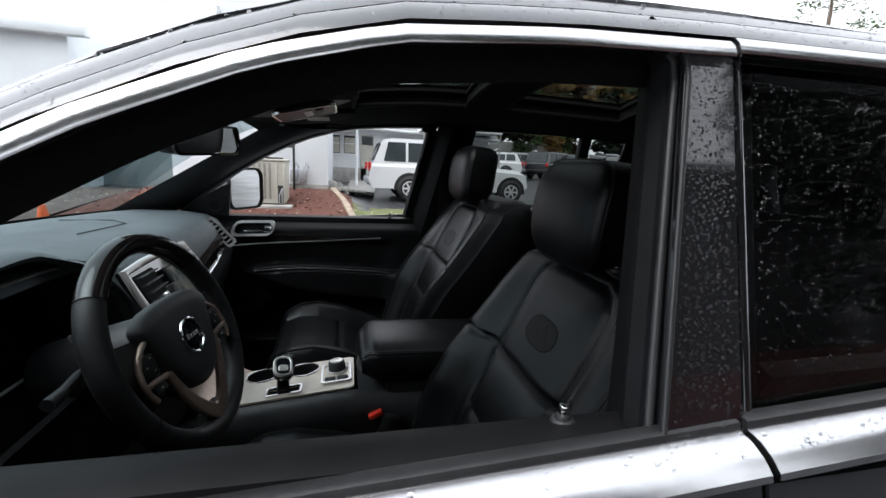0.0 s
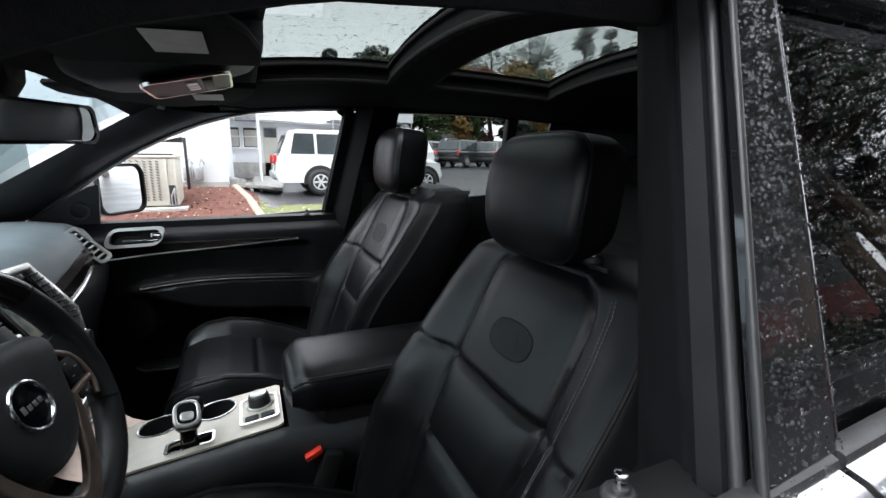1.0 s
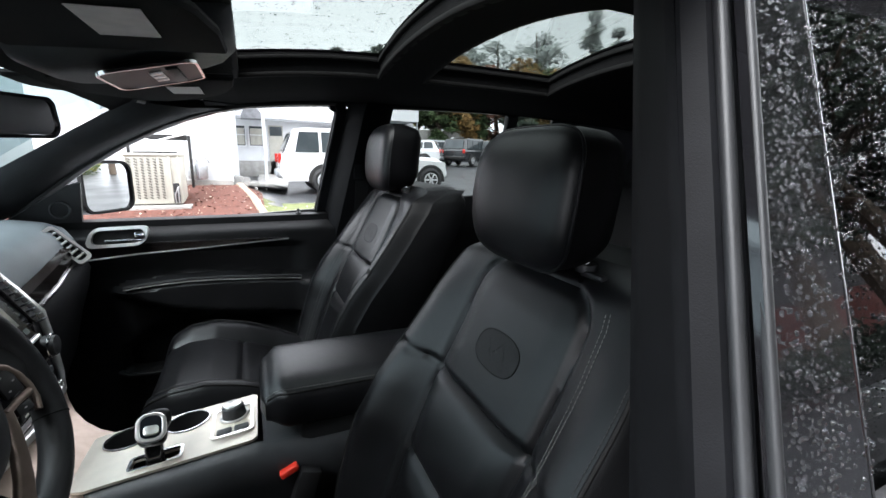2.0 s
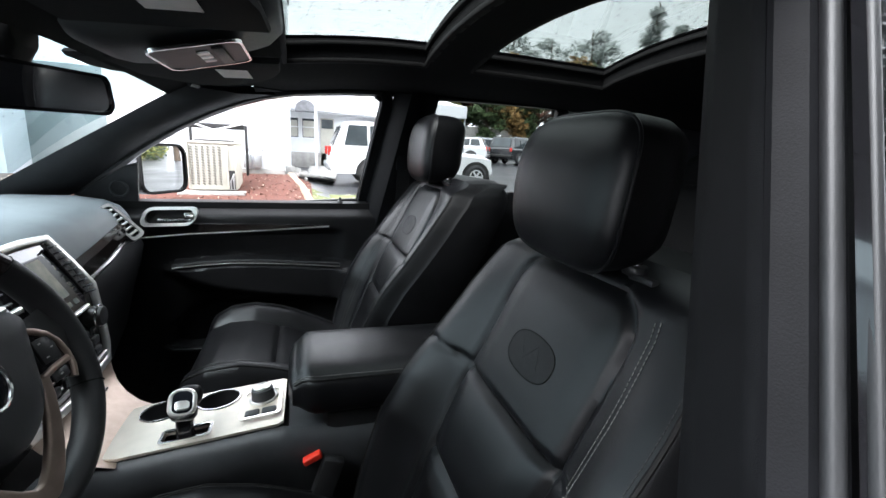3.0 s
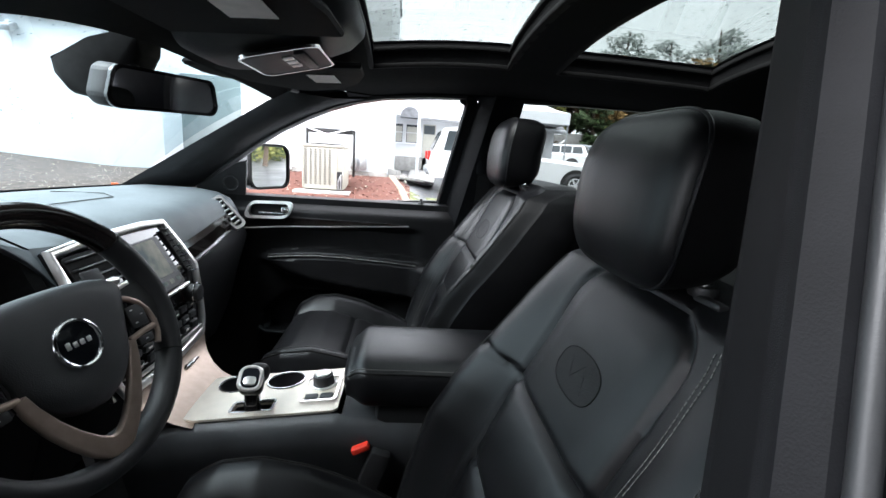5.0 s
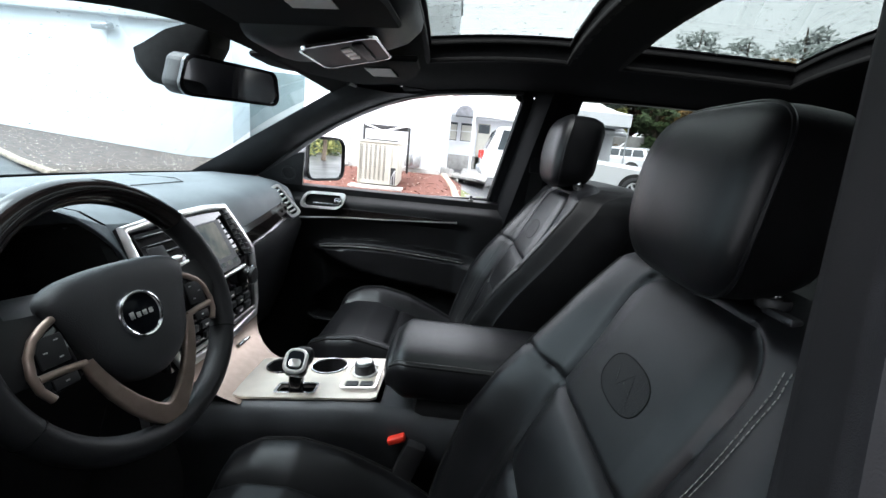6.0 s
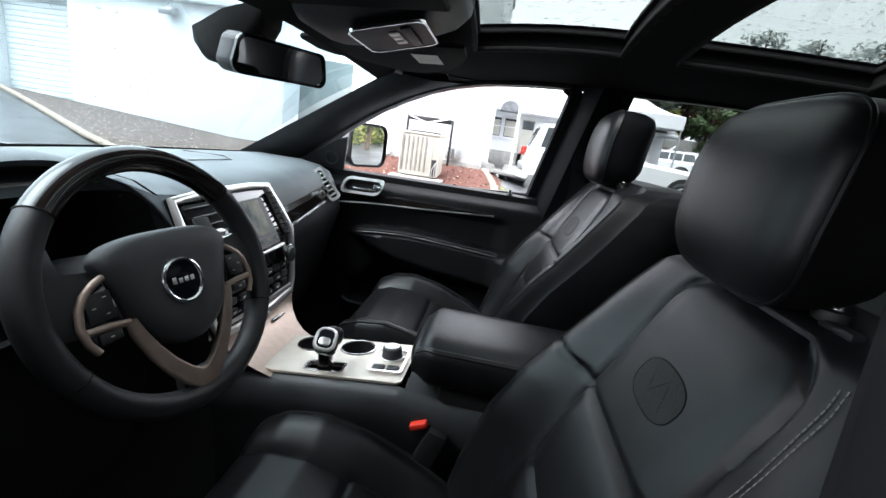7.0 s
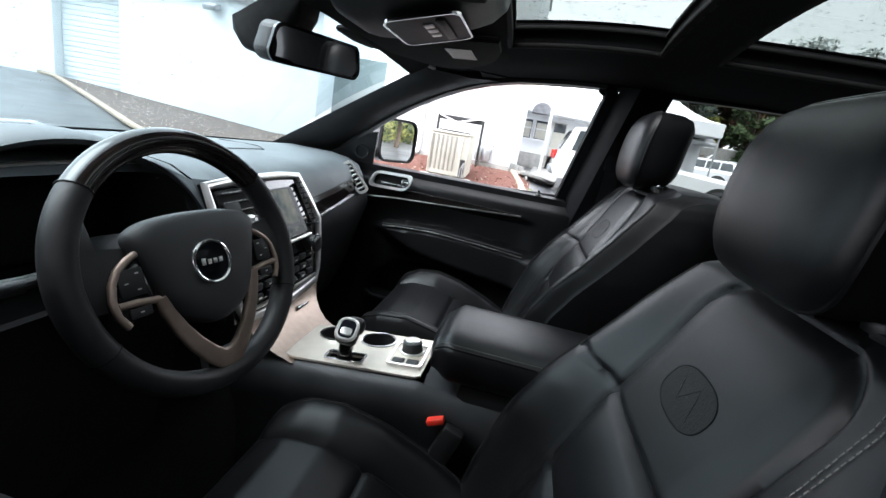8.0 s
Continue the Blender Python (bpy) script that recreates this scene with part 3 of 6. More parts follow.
part("bonnet", surf(bonnet, 16, 16, 0.01), M["paint"], body)
part("cowl", surf(lambda u, v: Vector((-1.00 + 0.16 * (2 * u - 1) ** 2 + 0.05 * v, 0.70 * (2 * u - 1), 1.140 + 0.016 * v)), 16, 2, 0.01), M["plastic"], body)
for s in (-1, 1):
    part("wing", surf(lambda u, v: Vector((-0.82 - 1.2 * u, s * (0.84 + 0.06 * math.sin(math.pi * v) - 0.1 * u * u), 0.62 + 0.43 * v)), 10, 8, 0.01), M["paint"], body)
    part("rear_quarter", surf(lambda u, v: Vector((1.23 + 1.27 * u, s * (0.86 + 0.05 * math.sin(math.pi * v) - 0.06 * u * u - 0.2 * sstep(0.55, 1, v)), 0.5 + 1.06 * v)), 10, 12, 0.01), M["paint"], body)
    for wx in (-1.25, 1.72):
        w = part("wheel", moved(cat(tube([Vector((0.30 * math.cos(a * math.pi / 16), 0.30 * math.sin(a * math.pi / 16), 0)) for a in range(32)], 0.085, 10, loop=True)), pose(wx, s * 0.80, 0.385, 90)), M["rubber"], body)
        part("rim", moved(cyl((0, 0, 0), 0.24, 0.12, 24, bev=0.02), pose(wx, s * 0.80, 0.385, 90)), M["satin"], w)
part("front_bumper", box((-2.06, 0, 0.68), (0.16, 1.7, 0.75), 0.07, 4), M["paint"], body)
part("tailgate", surf(lambda u, v: Vector((2.50 - 0.42 * sstep(0.5, 1, v), (0.84 - 0.2 * sstep(0.5, 1, v)) * (2 * u - 1), 0.45 + (1.13 - 0.10 * (2 * u - 1) ** 2) * v)), 10, 12, 0.02), M["paint"], body)

# ---------- front seats (local: x back, y to the passenger side, z up from the floor pan) ----------
# centre line of the backrest
BACK = [(0.70, 0.185), (0.80, 0.222), (0.92, 0.272), (1.03, 0.327), (1.14, 0.386), (1.22, 0.424), (1.28, 0.452)]
SEAM_V, LOW_V = 0.618, 0.40


def panel_gap(y, zm):
    """Distance from the edge of the rounded upper centre panel (negative inside), in metres."""
    qx, qy = abs(y) - (0.131 - 0.055), abs(zm - 0.40) - (0.150 - 0.055)
    return math.hypot(max(qx, 0), max(qy, 0)) + min(max(qx, qy), 0) - 0.055


def back_point(u, v):
    """Front skin of the backrest: u across (-1..1), v up (0..1)."""
    z = 0.70 + 0.58 * v
    half = lin(v, [(0, 0.235), (0.3, 0.266), (0.6, 0.270), (0.8, 0.263), (0.9, 0.253), (0.95, 0.240), (0.98, 0.222), (1.0, 0.190)])
    y = half * u
    x = lin(z, BACK)
    a = abs(u)
    ya = abs(y)
    x -= 0.064 * sstep(0.50, 0.82, a) * lin(v, [(0, 0.6), (0.28, 0.85), (0.42, 0.97), (0.53, 0.87), (0.67, 0.55), (0.8, 0.32), (0.9, 0.10), (1, 0.0)])
    x += 0.050 * sstep(0.88, 1.0, a) ** 1.5
    zm = 0.58 * v
    if v > SEAM_V:
        g = panel_gap(y, zm)
        x += 0.010 * math.exp(-(g / 0.0055) ** 2) - 0.007 * sstep(0.004, -0.050, g)
    else:
        edge = 0.131 - 0.028 * sstep(0.0, 0.45, SEAM_V - v)
        x += 0.010 * math.exp(-((ya - edge) / 0.0055) ** 2)
        if ya < edge:
            x -= 0.012 * sstep(0, 0.05, edge - ya) * math.sin(math.pi * min(1, (SEAM_V - v) / (SEAM_V - LOW_V))) ** 0.6 * (v > LOW_V)
            x -= 0.008 * sstep(0, 0.05, edge - ya) * (v <= LOW_V) * sstep(LOW_V, LOW_V - 0.06, v)
            x += 0.008 * math.exp(-((v - LOW_V) / 0.008) ** 2)
    if ya < 0.131:
        x += 0.011 * math.exp(-((v - SEAM_V) / 0.0075) ** 2)
    else:
        x += 0.006 * math.exp(-((v - SEAM_V - 0.05 * (a - 0.5)) / 0.007) ** 2) * sstep(0.97, 0.9, a)
    z -= 0.008 * sstep(0.70, 1.0, a) * sstep(0.85, 1.0, v)
    # rolled top edge
    x += 0.045 * sstep(0.94, 1.0, v) ** 1.6
    return Vector((x, y, z))


def cushion_point(u, v):
    """Top skin of the cushion: u across (-1..1), v from the back to the front (0..1)."""
    half = lin(v, [(0, 0.225), (0.3, 0.262), (0.8, 0.262), (1, 0.235)])
    x = 0.235 - 0.490 * v
    y = half * u
    a = abs(u)
    z = lin(v, [(0, 0.690), (0.2, 0.728), (0.45, 0.776), (0.65, 0.804), (0.8, 0.802), (1.0, 0.770)])
    z += 0.038 * sstep(0.54, 0.78, a) * lin(v, [(0, 0.9), (0.5, 1.0), (0.8, 0.7), (1, 0.3)])
    z -= 0.075 * sstep(0.82, 1.0, a) ** 1.6
    z -= 0.095 * sstep(0.88, 1.0, v) ** 1.5
    z -= 0.010 * math.exp(-((a - 0.57) / 0.022) ** 2)
    if a < 0.57:
        z -= 0.009 * math.exp(-((v - 0.50) / 0.012) ** 2)
    x += 0.02 * sstep(0.95, 1, v) * a * a
    return Vector((x, y, z))


def skin_closed(fn, nu, nv, back, front=True):
    """A padded skin closed by a back face pushed along 'back'; without the front, the shell behind it alone."""
    bm = bmesh.new()
    f = [[bm.verts.new(fn(-1 + 2 * i / nu, j / nv)) for j in range(nv + 1)] for i in range(nu + 1)]
    for i in range(nu):
        for j in range(nv):
            bm.faces.new((f[i][j], f[i + 1][j], f[i + 1][j + 1], f[i][j + 1]))
    rim = [f[i][0] for i in range(nu)] + [f[nu][j] for j in range(nv)] + [f[i][nv] for i in range(nu, 0, -1)] + [f[0][j] for j in range(nv, 0, -1)]
    prev = rim
    for k, q in enumerate(back):
        ring = [bm.verts.new(q(v.co)) for v in rim]
        for i in range(len(rim)):
            j = (i + 1) % len(rim)
            bm.faces.new((prev[i], prev[j], ring[j], ring[i]))
        prev = ring
    if back:
        bm.faces.new(prev)
    if not front:
        rim_set = set(rim)
        bmesh.ops.delete(bm, geom=[v for row in f for v in row if v not in rim_set], context="VERTS")
    return bm


def stitches(points, step=0.0056, length=0.0038, r=0.00046, lift=Vector((0, 0, 0))):
    """Short threads along a line of points."""
    bm = bmesh.new()
    acc, nxt = 0.0, 0.0
    for a, b in zip(points, points[1:]):
        d = (b - a).length
        t = (b - a).normalized()
        while nxt <= acc + d:
            p = a + t * (nxt - acc) + lift
            s = t.orthogonal().normalized() * r
            w = t.cross(s).normalized() * r
            e0, e1 = p - t * length / 2, p + t * length / 2
            vs = [bm.verts.new(q) for q in (e0 + s, e0 + w, e0 - s, e0 - w, e1 + s, e1 + w, e1 - s, e1 - w)]
            for i in range(4):
                bm.faces.new((vs[i], vs[(i + 1) % 4], vs[4 + (i + 1) % 4], vs[4 + i]))
            nxt += step
        acc += d
    return bm


def rest_outline(w, h, n):
    return [(w * math.copysign(abs(math.cos(t)) ** 0.48, math.cos(t)), h * math.copysign(abs(math.sin(t)) ** 0.52, math.sin(t))) for t in [2 * math.pi * k / n for k in range(n)]]


def rest_at(cx, cy, cz, h, dx, y, z, up=0.0):
    return Vector((cx + dx + 0.10 * z + 0.012 * (z / h) ** 2, cy + y * (1 - 0.06 * (z < 0) * abs(z) / h), cz + z + up))


def headrest_bm(cx, cz, h=0.096, w=0.134, cy=0.0, what="all"):
    """Padded head restraint: flat crowned face and a deep tapering shell behind it."""
    rows = [(-0.0602, 0.02, 0), (-0.060, 0.30, 0), (-0.059, 0.62, 0), (-0.055, 0.84, 0), (-0.049, 0.94, 0), (-0.042, 0.985, 0), (-0.036, 1.0, 0), (-0.010, 1.0, 0), (0.022, 0.96, 0.001), (0.046, 0.87, 0.002), (0.062, 0.70, 0.003), (0.070, 0.42, 0.004), (0.072, 0.02, 0.004)]
    rows = {"all": rows, "face": rows[:7], "shell": rows[6:]}[what]
    return loft([[rest_at(cx, cy, cz, h, dx, y, z, up) for y, z in rest_outline(w * s, h * s, 44)] for dx, s, up in rows])


def front_seat(at, outer, label):
    """A front seat; outer is the side of its door (1 or -1)."""
    seat = thing("front_seat", at, label, "car seat", group="front seats", local=True)
    shell = [lambda c: Vector((c.x + 0.050 + 0.02 * (1 - abs(c.y) / 0.27), c.y * 1.0, c.z + 0.004)), lambda c: Vector((lin(c.z, BACK) + 0.135, c.y * 0.985, c.z + 0.002)), lambda c: Vector((lin(c.z, BACK) + 0.155, c.y * 0.93, c.z - 0.012))]
    bk = part("backrest", skin_closed(lambda u, v: back_point(0.9 * u, v), 96, 96, []), M["leather"], seat, "black leather backrest with embossed centre panel", 60)
    part("back_shell", skin_closed(back_point, 96, 96, shell, False), M["cover"], bk, "matt black side and back cover", 50)
    for sgn in (-1, 1):
        part("side_cover", surf(lambda u, v: back_point(sgn * (0.9 + 0.1 * u), v), 8, 96), M["cover"], bk, "matt black side of the bolster", 60)
        edge = [back_point(sgn * 0.90, 0.05 + 0.89 * k / 40) + Vector((0.0012, 0, 0)) for k in range(41)]
        part("piping", tube(edge, 0.0030, 6, up=(0, 1, 0)), M["seam"], bk)
        part("stitching", stitches([back_point(sgn * 0.875, 0.05 + 0.89 * k / 60) for k in range(61)], r=0.0005, lift=Vector((-0.0008, 0, 0))), M["thread_dark"], bk)
    for o in (0.622, 0.652):
        part("stitching", stitches([back_point(outer * o, 0.06 + 0.87 * k / 60) for k in range(61)], 0.0062, 0.0042, 0.00052, Vector((-0.0010, 0, 0))), M["thread"], bk)
    # embossed oval badge, lying across the upper panel
    ring32 = [(math.copysign(abs(math.cos(a * math.pi / 16)) ** 0.8, math.cos(a * math.pi / 16)), math.copysign(abs(math.sin(a * math.pi / 16)) ** 0.8, math.sin(a * math.pi / 16))) for a in range(32)]
    part("embossed_edge", tube([back_point(-0.01 + 0.205 * c, 0.750 + 0.045 * s) for c, s in ring32], 0.0011, 6, up=(1, 0, 0), loop=True), M["seam"], bk, "pressed oval edge")
    part("embossed_patch", loft([[back_point(-0.01 + f * 0.205 * c, 0.750 + f * 0.045 * s) + Vector((-0.0006, 0, 0)) for c, s in ring32] for f in (0.05, 0.5, 1.0)], True, False), M["emboss"], bk, "embossed oval patch")
    part("embossed_mark", cat(*[tube([back_point(-0.01 + 0.11 * c0, 0.750 + 0.026 * s0), back_point(-0.01 + 0.11 * c1, 0.750 + 0.026 * s1)], 0.0008, 6, up=(1, 0, 0)) for c0, s0, c1, s1 in ((-1, -1, -0.3, 1), (-0.3, 1, 0.4, -0.6), (0.4, -0.6, 1, 0.8))]), M["emboss"], bk, "raised mark pressed in the leather")
    cu = part("cushion", skin_closed(cushion_point, 64, 64, [lambda c: Vector((c.x * 0.98, c.y * 0.99, c.z - 0.05)), lambda c: Vector((c.x * 0.92 + 0.01, c.y * 0.9, 0.58))]), M["leather"], seat, "black leather seat cushion", 60)
    for sgn in (-1, 1):
        part("stitching", stitches([cushion_point(sgn * 0.83, 0.05 + 0.88 * k / 50) + Vector((0, 0, 0.0008)) for k in range(51)], r=0.0005), M["thread_dark"], cu)
        part("piping", tube([cushion_point(sgn * 0.86, 0.03 + 0.92 * k / 40) for k in range(41)], 0.0026, 6), M["seam"], cu)
    part("seat_base", cat(box((-0.01, 0, 0.56), (0.44, 0.44, 0.12), 0.03), box((0.0, -0.18, 0.45), (0.50, 0.05, 0.14), 0.01), box((0.0, 0.18, 0.45), (0.50, 0.05, 0.14), 0.01)), M["plastic"], seat)
    hr = part("headrest", headrest_bm(0.448, 1.361, 0.097, 0.124, 0.014, "face"), M["leather"], seat, "padded black leather headrest", 50)
    part("headrest_shell", headrest_bm(0.448, 1.361, 0.097, 0.124, 0.014, "shell"), M["cover"], hr, "matt black sides of the headrest", 50)
    part("piping", tube([rest_at(0.448, 0.014, 1.361, 0.097, -0.037, y, z) for y, z in rest_outline(0.1236, 0.0965, 72)], 0.0026, 6, up=(1, 0, 0.1), loop=True), M["leather"], hr)
    for sgn in (-1, 1):
        part("headrest_post", cyl((0.47, sgn * 0.072, 1.275), 0.0065, 0.07, 12), M["chrome"], seat, "chrome headrest post")
        pg = part("post_guide", cat(cyl((0.468, sgn * 0.072, 1.272), 0.015, 0.012, 14, bev=0.003), box((0.462, sgn * 0.094, 1.266), (0.012, 0.04, 0.008), 0.003)), M["plastic"], seat)
        if sgn == outer:
            part("clip", cat(box((0.462, sgn * 0.107, 1.252), (0.005, 0.004, 0.017), 0.0015, rot=(sgn * 20, 25, 0)), box((0.458, sgn * 0.113, 1.250), (0.005, 0.004, 0.013), 0.0015, rot=(sgn * 20, 25, 0))), M["label"], pg, "small white clip")
    return seat


seat = front_seat((0, 0.402, 0), 1, "black leather front car seat with grey stitching")
dseat = front_seat((-0.012, -0.385, -0.048), -1, "black leather driver's seat with twin grey stitching")
for s, dy in ((seat, -0.240), (dseat, 0.230)):
    y = s.location.y + dy
    b = thing("belt_buckle", (0.085, y, 0.70), "black seat belt buckle with a red release button", "seat belt buckle", group="belt buckles")
    part("stalk", box((0.092, y, 0.72), (0.040, 0.024, 0.16), 0.006, rot=(0, 18, 0)), M["plastic"], b)
    part("release_button", box((0.078, y, 0.802), (0.034, 0.016, 0.012), 0.003, rot=(0, -24, 0)), M["red"], b, "red release button")

# rear bench behind the front seats; flat black cloth stands in for shaded leather
bench = thing("rear_bench", (1.25, 0, 0.4), "rear bench seat in flat black that stands in for cabin shade", "rear seat")
part("bench_cushion", box((1.12, 0, 0.70), (0.50, 1.24, 0.16), 0.05, 4), M["fabric"], bench)
part("bench_back", box((1.42, 0, 1.00), (0.14, 1.26, 0.58), 0.05, 4, rot=(0, 22, 0)), M["fabric"], bench)
for y in (-0.38, 0.0, 0.38):
    part("headrest", moved(headrest_bm(0, 0), pose(1.55, y, 1.30)), M["fabric"], bench)

# ---------- dashboard ----------
dash = thing("dashboard", (-0.6, 0, 0.8), "charcoal soft-touch dashboard with dark wood strip", "dashboard")


def dash_ring(y):
    a = abs(y)
    fr = 0.02 * sstep(0.35, 0.72, a)
    w = -0.97 + 0.16 * (y / 0.72) ** 2
    lift = 0.022 * math.exp(-(((y + 0.385) / 0.22) ** 4))
    e = sstep(0.66, 0.73, a)
    ring = [(w, 1.150), (w + 0.04, 1.172), (-0.72, 1.182 + lift * 0.5), (-0.56, 1.180 + lift), (-0.475 - fr, 1.170 + lift), (-0.435 - fr, 1.152 + lift), (-0.418 - fr, 1.125), (-0.405 - fr, 1.095),
            (-0.395 - fr, 1.060), (-0.385 - fr, 1.035), (-0.395 - fr, 0.98), (-0.44, 0.90), (-0.47, 0.78), (-0.52, 0.66), (-0.70, 0.60), (-0.93, 0.70)]
    return [Vector((x - 0.02 * e, y, z - 0.02 * e * (z > 1.0))) for x, z in ring]


ys = [-0.735 + 1.47 * k / 60 for k in range(61)]
part("top_pad", loft([dash_ring(y)[:9] for y in ys if y >= -0.18], False), M["dash"], dash, "charcoal grained dash pad")
part("lower_pad", loft([dash_ring(y)[8:] for y in ys if y >= -0.18], False), M["plastic"], dash, "black lower dash")
part("dash_end", loft([[p.lerp(Vector((-0.65, 0.72, 0.95)), f) + Vector((0, 0.004 * f, 0)) for p in dash_ring(ys[-1])] for f in (0, 0.4, 0.95)], True, False), M["plastic"], dash)


def dash_drv(y):
    r = dash_ring(y)
    f = sstep(-0.19, -0.22, y) * sstep(-0.66, -0.60, y)
    for i in (6, 7, 8, 9, 10):
        r[i].x -= 0.17 * f
    r[5].x -= 0.03 * f
    return r


part("driver_pad", loft([dash_drv(-0.735 + (0.555) * k / 40)[:6] for k in range(41)], False), M["dash"], dash, "charcoal dash pad with instrument cowl")
# darker than the passenger half: shade below the cowl put into the colour
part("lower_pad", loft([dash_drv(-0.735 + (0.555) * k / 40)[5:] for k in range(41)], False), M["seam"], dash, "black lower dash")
# instrument cluster inside its cowl
cl = part("gauge_panel", box((-0.560, -0.368, 1.10), (0.02, 0.38, 0.15), 0.02, 3, rot=(0, -12, 0)), M["gauge"], dash, "dark instrument cluster")


def hood(rows):
    return loft([[Vector((x - 0.012 * abs(math.cos(t)), -0.368 + ry * math.cos(t), 1.075 + rz * math.sin(t))) for x, ry, rz in rows] for t in [math.pi * k / 32 for k in range(-8, 41)]], False)


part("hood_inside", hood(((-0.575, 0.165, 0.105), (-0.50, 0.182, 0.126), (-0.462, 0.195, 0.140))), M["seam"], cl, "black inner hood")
part("hood_pad", hood(((-0.462, 0.195, 0.140), (-0.455, 0.199, 0.145), (-0.452, 0.204, 0.149), (-0.458, 0.210, 0.153), (-0.478, 0.216, 0.157), (-0.51, 0.222, 0.158), (-0.56, 0.230, 0.152), (-0.66, 0.24, 0.120))), M["dash"], cl, "rounded charcoal instrument hood")
part("cluster_rim", tube([Vector((-0.474, -0.362 + 0.184 * math.copysign(abs(math.cos(a * math.pi / 20)) ** 0.6, math.cos(a * math.pi / 20)), 1.112 + 0.076 * math.copysign(abs(math.sin(a * math.pi / 20)) ** 0.7, math.sin(a * math.pi / 20)))) for a in range(40)], 0.003, 6, up=(1, 0, 0), loop=True), M["satin"], cl)
def flank(u, v):
    t = radians(-52 + 132 * v)
    a = Vector((-0.457 - 0.012 * abs(math.cos(t)), -0.368 + 0.208 * math.cos(t), 1.075 + 0.152 * math.sin(t)))
    z = 0.975 + 0.183 * v
    b = Vector((lin(z, [(0.875, -0.330), (0.95, -0.337), (1.05, -0.352), (1.156, -0.418)]) - 0.016, -0.170, z))
    p = a.lerp(b, u)
    p.x += 0.012 * math.sin(math.pi * u)
    return p


part("cowl_flank", surf(flank, 12, 20), M["dash"], dash, "smooth charcoal pad beside the instrument hood")
# wood strip and chrome line towards the passenger door
wl_path = [Vector((lin(y, [(0.16, -0.385), (0.35, -0.394), (0.60, -0.425)]), y, lin(y, [(0.16, 1.060), (0.35, 1.078), (0.62, 1.098)]))) for y in [0.165 + 0.375 * k / 12 for k in range(13)]]
part("wood_strip", sweep(wl_path, [(-0.010, -0.022), (0.010, -0.022), (0.012, 0.020), (-0.010, 0.024)]), M["wood"], dash, "glossy dark wood strip")
part("chrome_line", sweep([p + Vector((0.012, 0, -0.024)) for p in wl_path], circ(0.004, 8)), M["chrome"], dash)
# side vent in a satin frame
vm = matrix_on((-0.421, 0.556, 1.117), (0.68, -0.02, -0.73), (0.5, 0.65, 0.50))
vt = part("side_vent", ring_slab(rrect(0.122, 0.042, 0.012, 5), rrect(0.104, 0.027, 0.008, 5), vm @ pose(0, 0, -0.014), 0.020), M["satin"], dash, "satin silver air vent")
part("vent_back", slab(rrect(0.108, 0.031, 0.008, 4), vm @ pose(0, 0, -0.030), 0.026), M["seam"], vt)
for k in range(6):
    part("slat", box((-0.040 + 0.016 * k, 0, 0.000), (0.0055, 0.026, 0.009), 0.001), M["satin"], vt).matrix_basis = vm
part("defrost_line", tube([Vector((-0.62, 0.10, 1.184)), Vector((-0.60, 0.30, 1.183)), Vector((-0.66, 0.36, 1.183)), Vector((-0.80, 0.37, 1.179))], 0.0015, 5), M["plastic"], dash)
part("sunload_sensor", cyl((-0.86, -0.25, 1.178), 0.05, 0.012, 20, bev=0.004), M["plastic"], dash)

# ---------- centre stack ----------
stack = thing("center_stack", (-0.40, 0, 0.84), "dashboard centre stack with satin bezel, vents and screen", "centre stack")
SF = [(1.156, -0.418), (1.05, -0.352), (0.95, -0.337), (0.875, -0.330)]


def face(y, z, d=0.0):
    return Vector((lin(z, sorted([(a, b) for a, b in SF])) + d - 0.25 * y * y, y, z))


out = [face(y, z, 0.006) for y, z in [(-0.162, 1.15), (-0.08, 1.156), (0.08, 1.156), (0.162, 1.15), (0.172, 1.10), (0.176, 1.05), (0.168, 0.98), (0.158, 0.925), (0.144, 0.895), (0, 0.888), (-0.144, 0.895), (-0.158, 0.925), (-0.168, 0.98), (-0.176, 1.05), (-0.172, 1.10)]]
part("bezel", sweep(out, rrect(0.016, 0.013, 0.005, 3), up=(1, 0, 0.3), loop=True), M["satin"], stack, "satin silver bezel")
part("face_panel", surf(lambda u, v: face(-0.165 + 0.33 * u, 0.894 + 0.259 * v), 10, 24, 0.02), M["gloss"], stack, "gloss black face panel")
scr_m = matrix_on(face(0.022, 1.083, 0.008), (0, 1, 0), (face(0, 1.13) - face(0, 1.04)))
scr = part("screen", slab(rrect(0.132, 0.112, 0.006, 3), scr_m, 0.004), M["screen"], stack, "glossy dark touch screen")
part("map_view", slab(rrect(0.104, 0.080, 0.002, 2), scr_m @ pose(-0.004, 0.012, 0.0041), 0.0003), M["display"], scr, "dim map picture on the screen")
for k in range(5):
    part("icon", slab(rrect(0.016, 0.010, 0.002, 2), scr_m @ pose(-0.050 + 0.025 * k, -0.043, 0.0041), 0.0003), M["display"], scr)
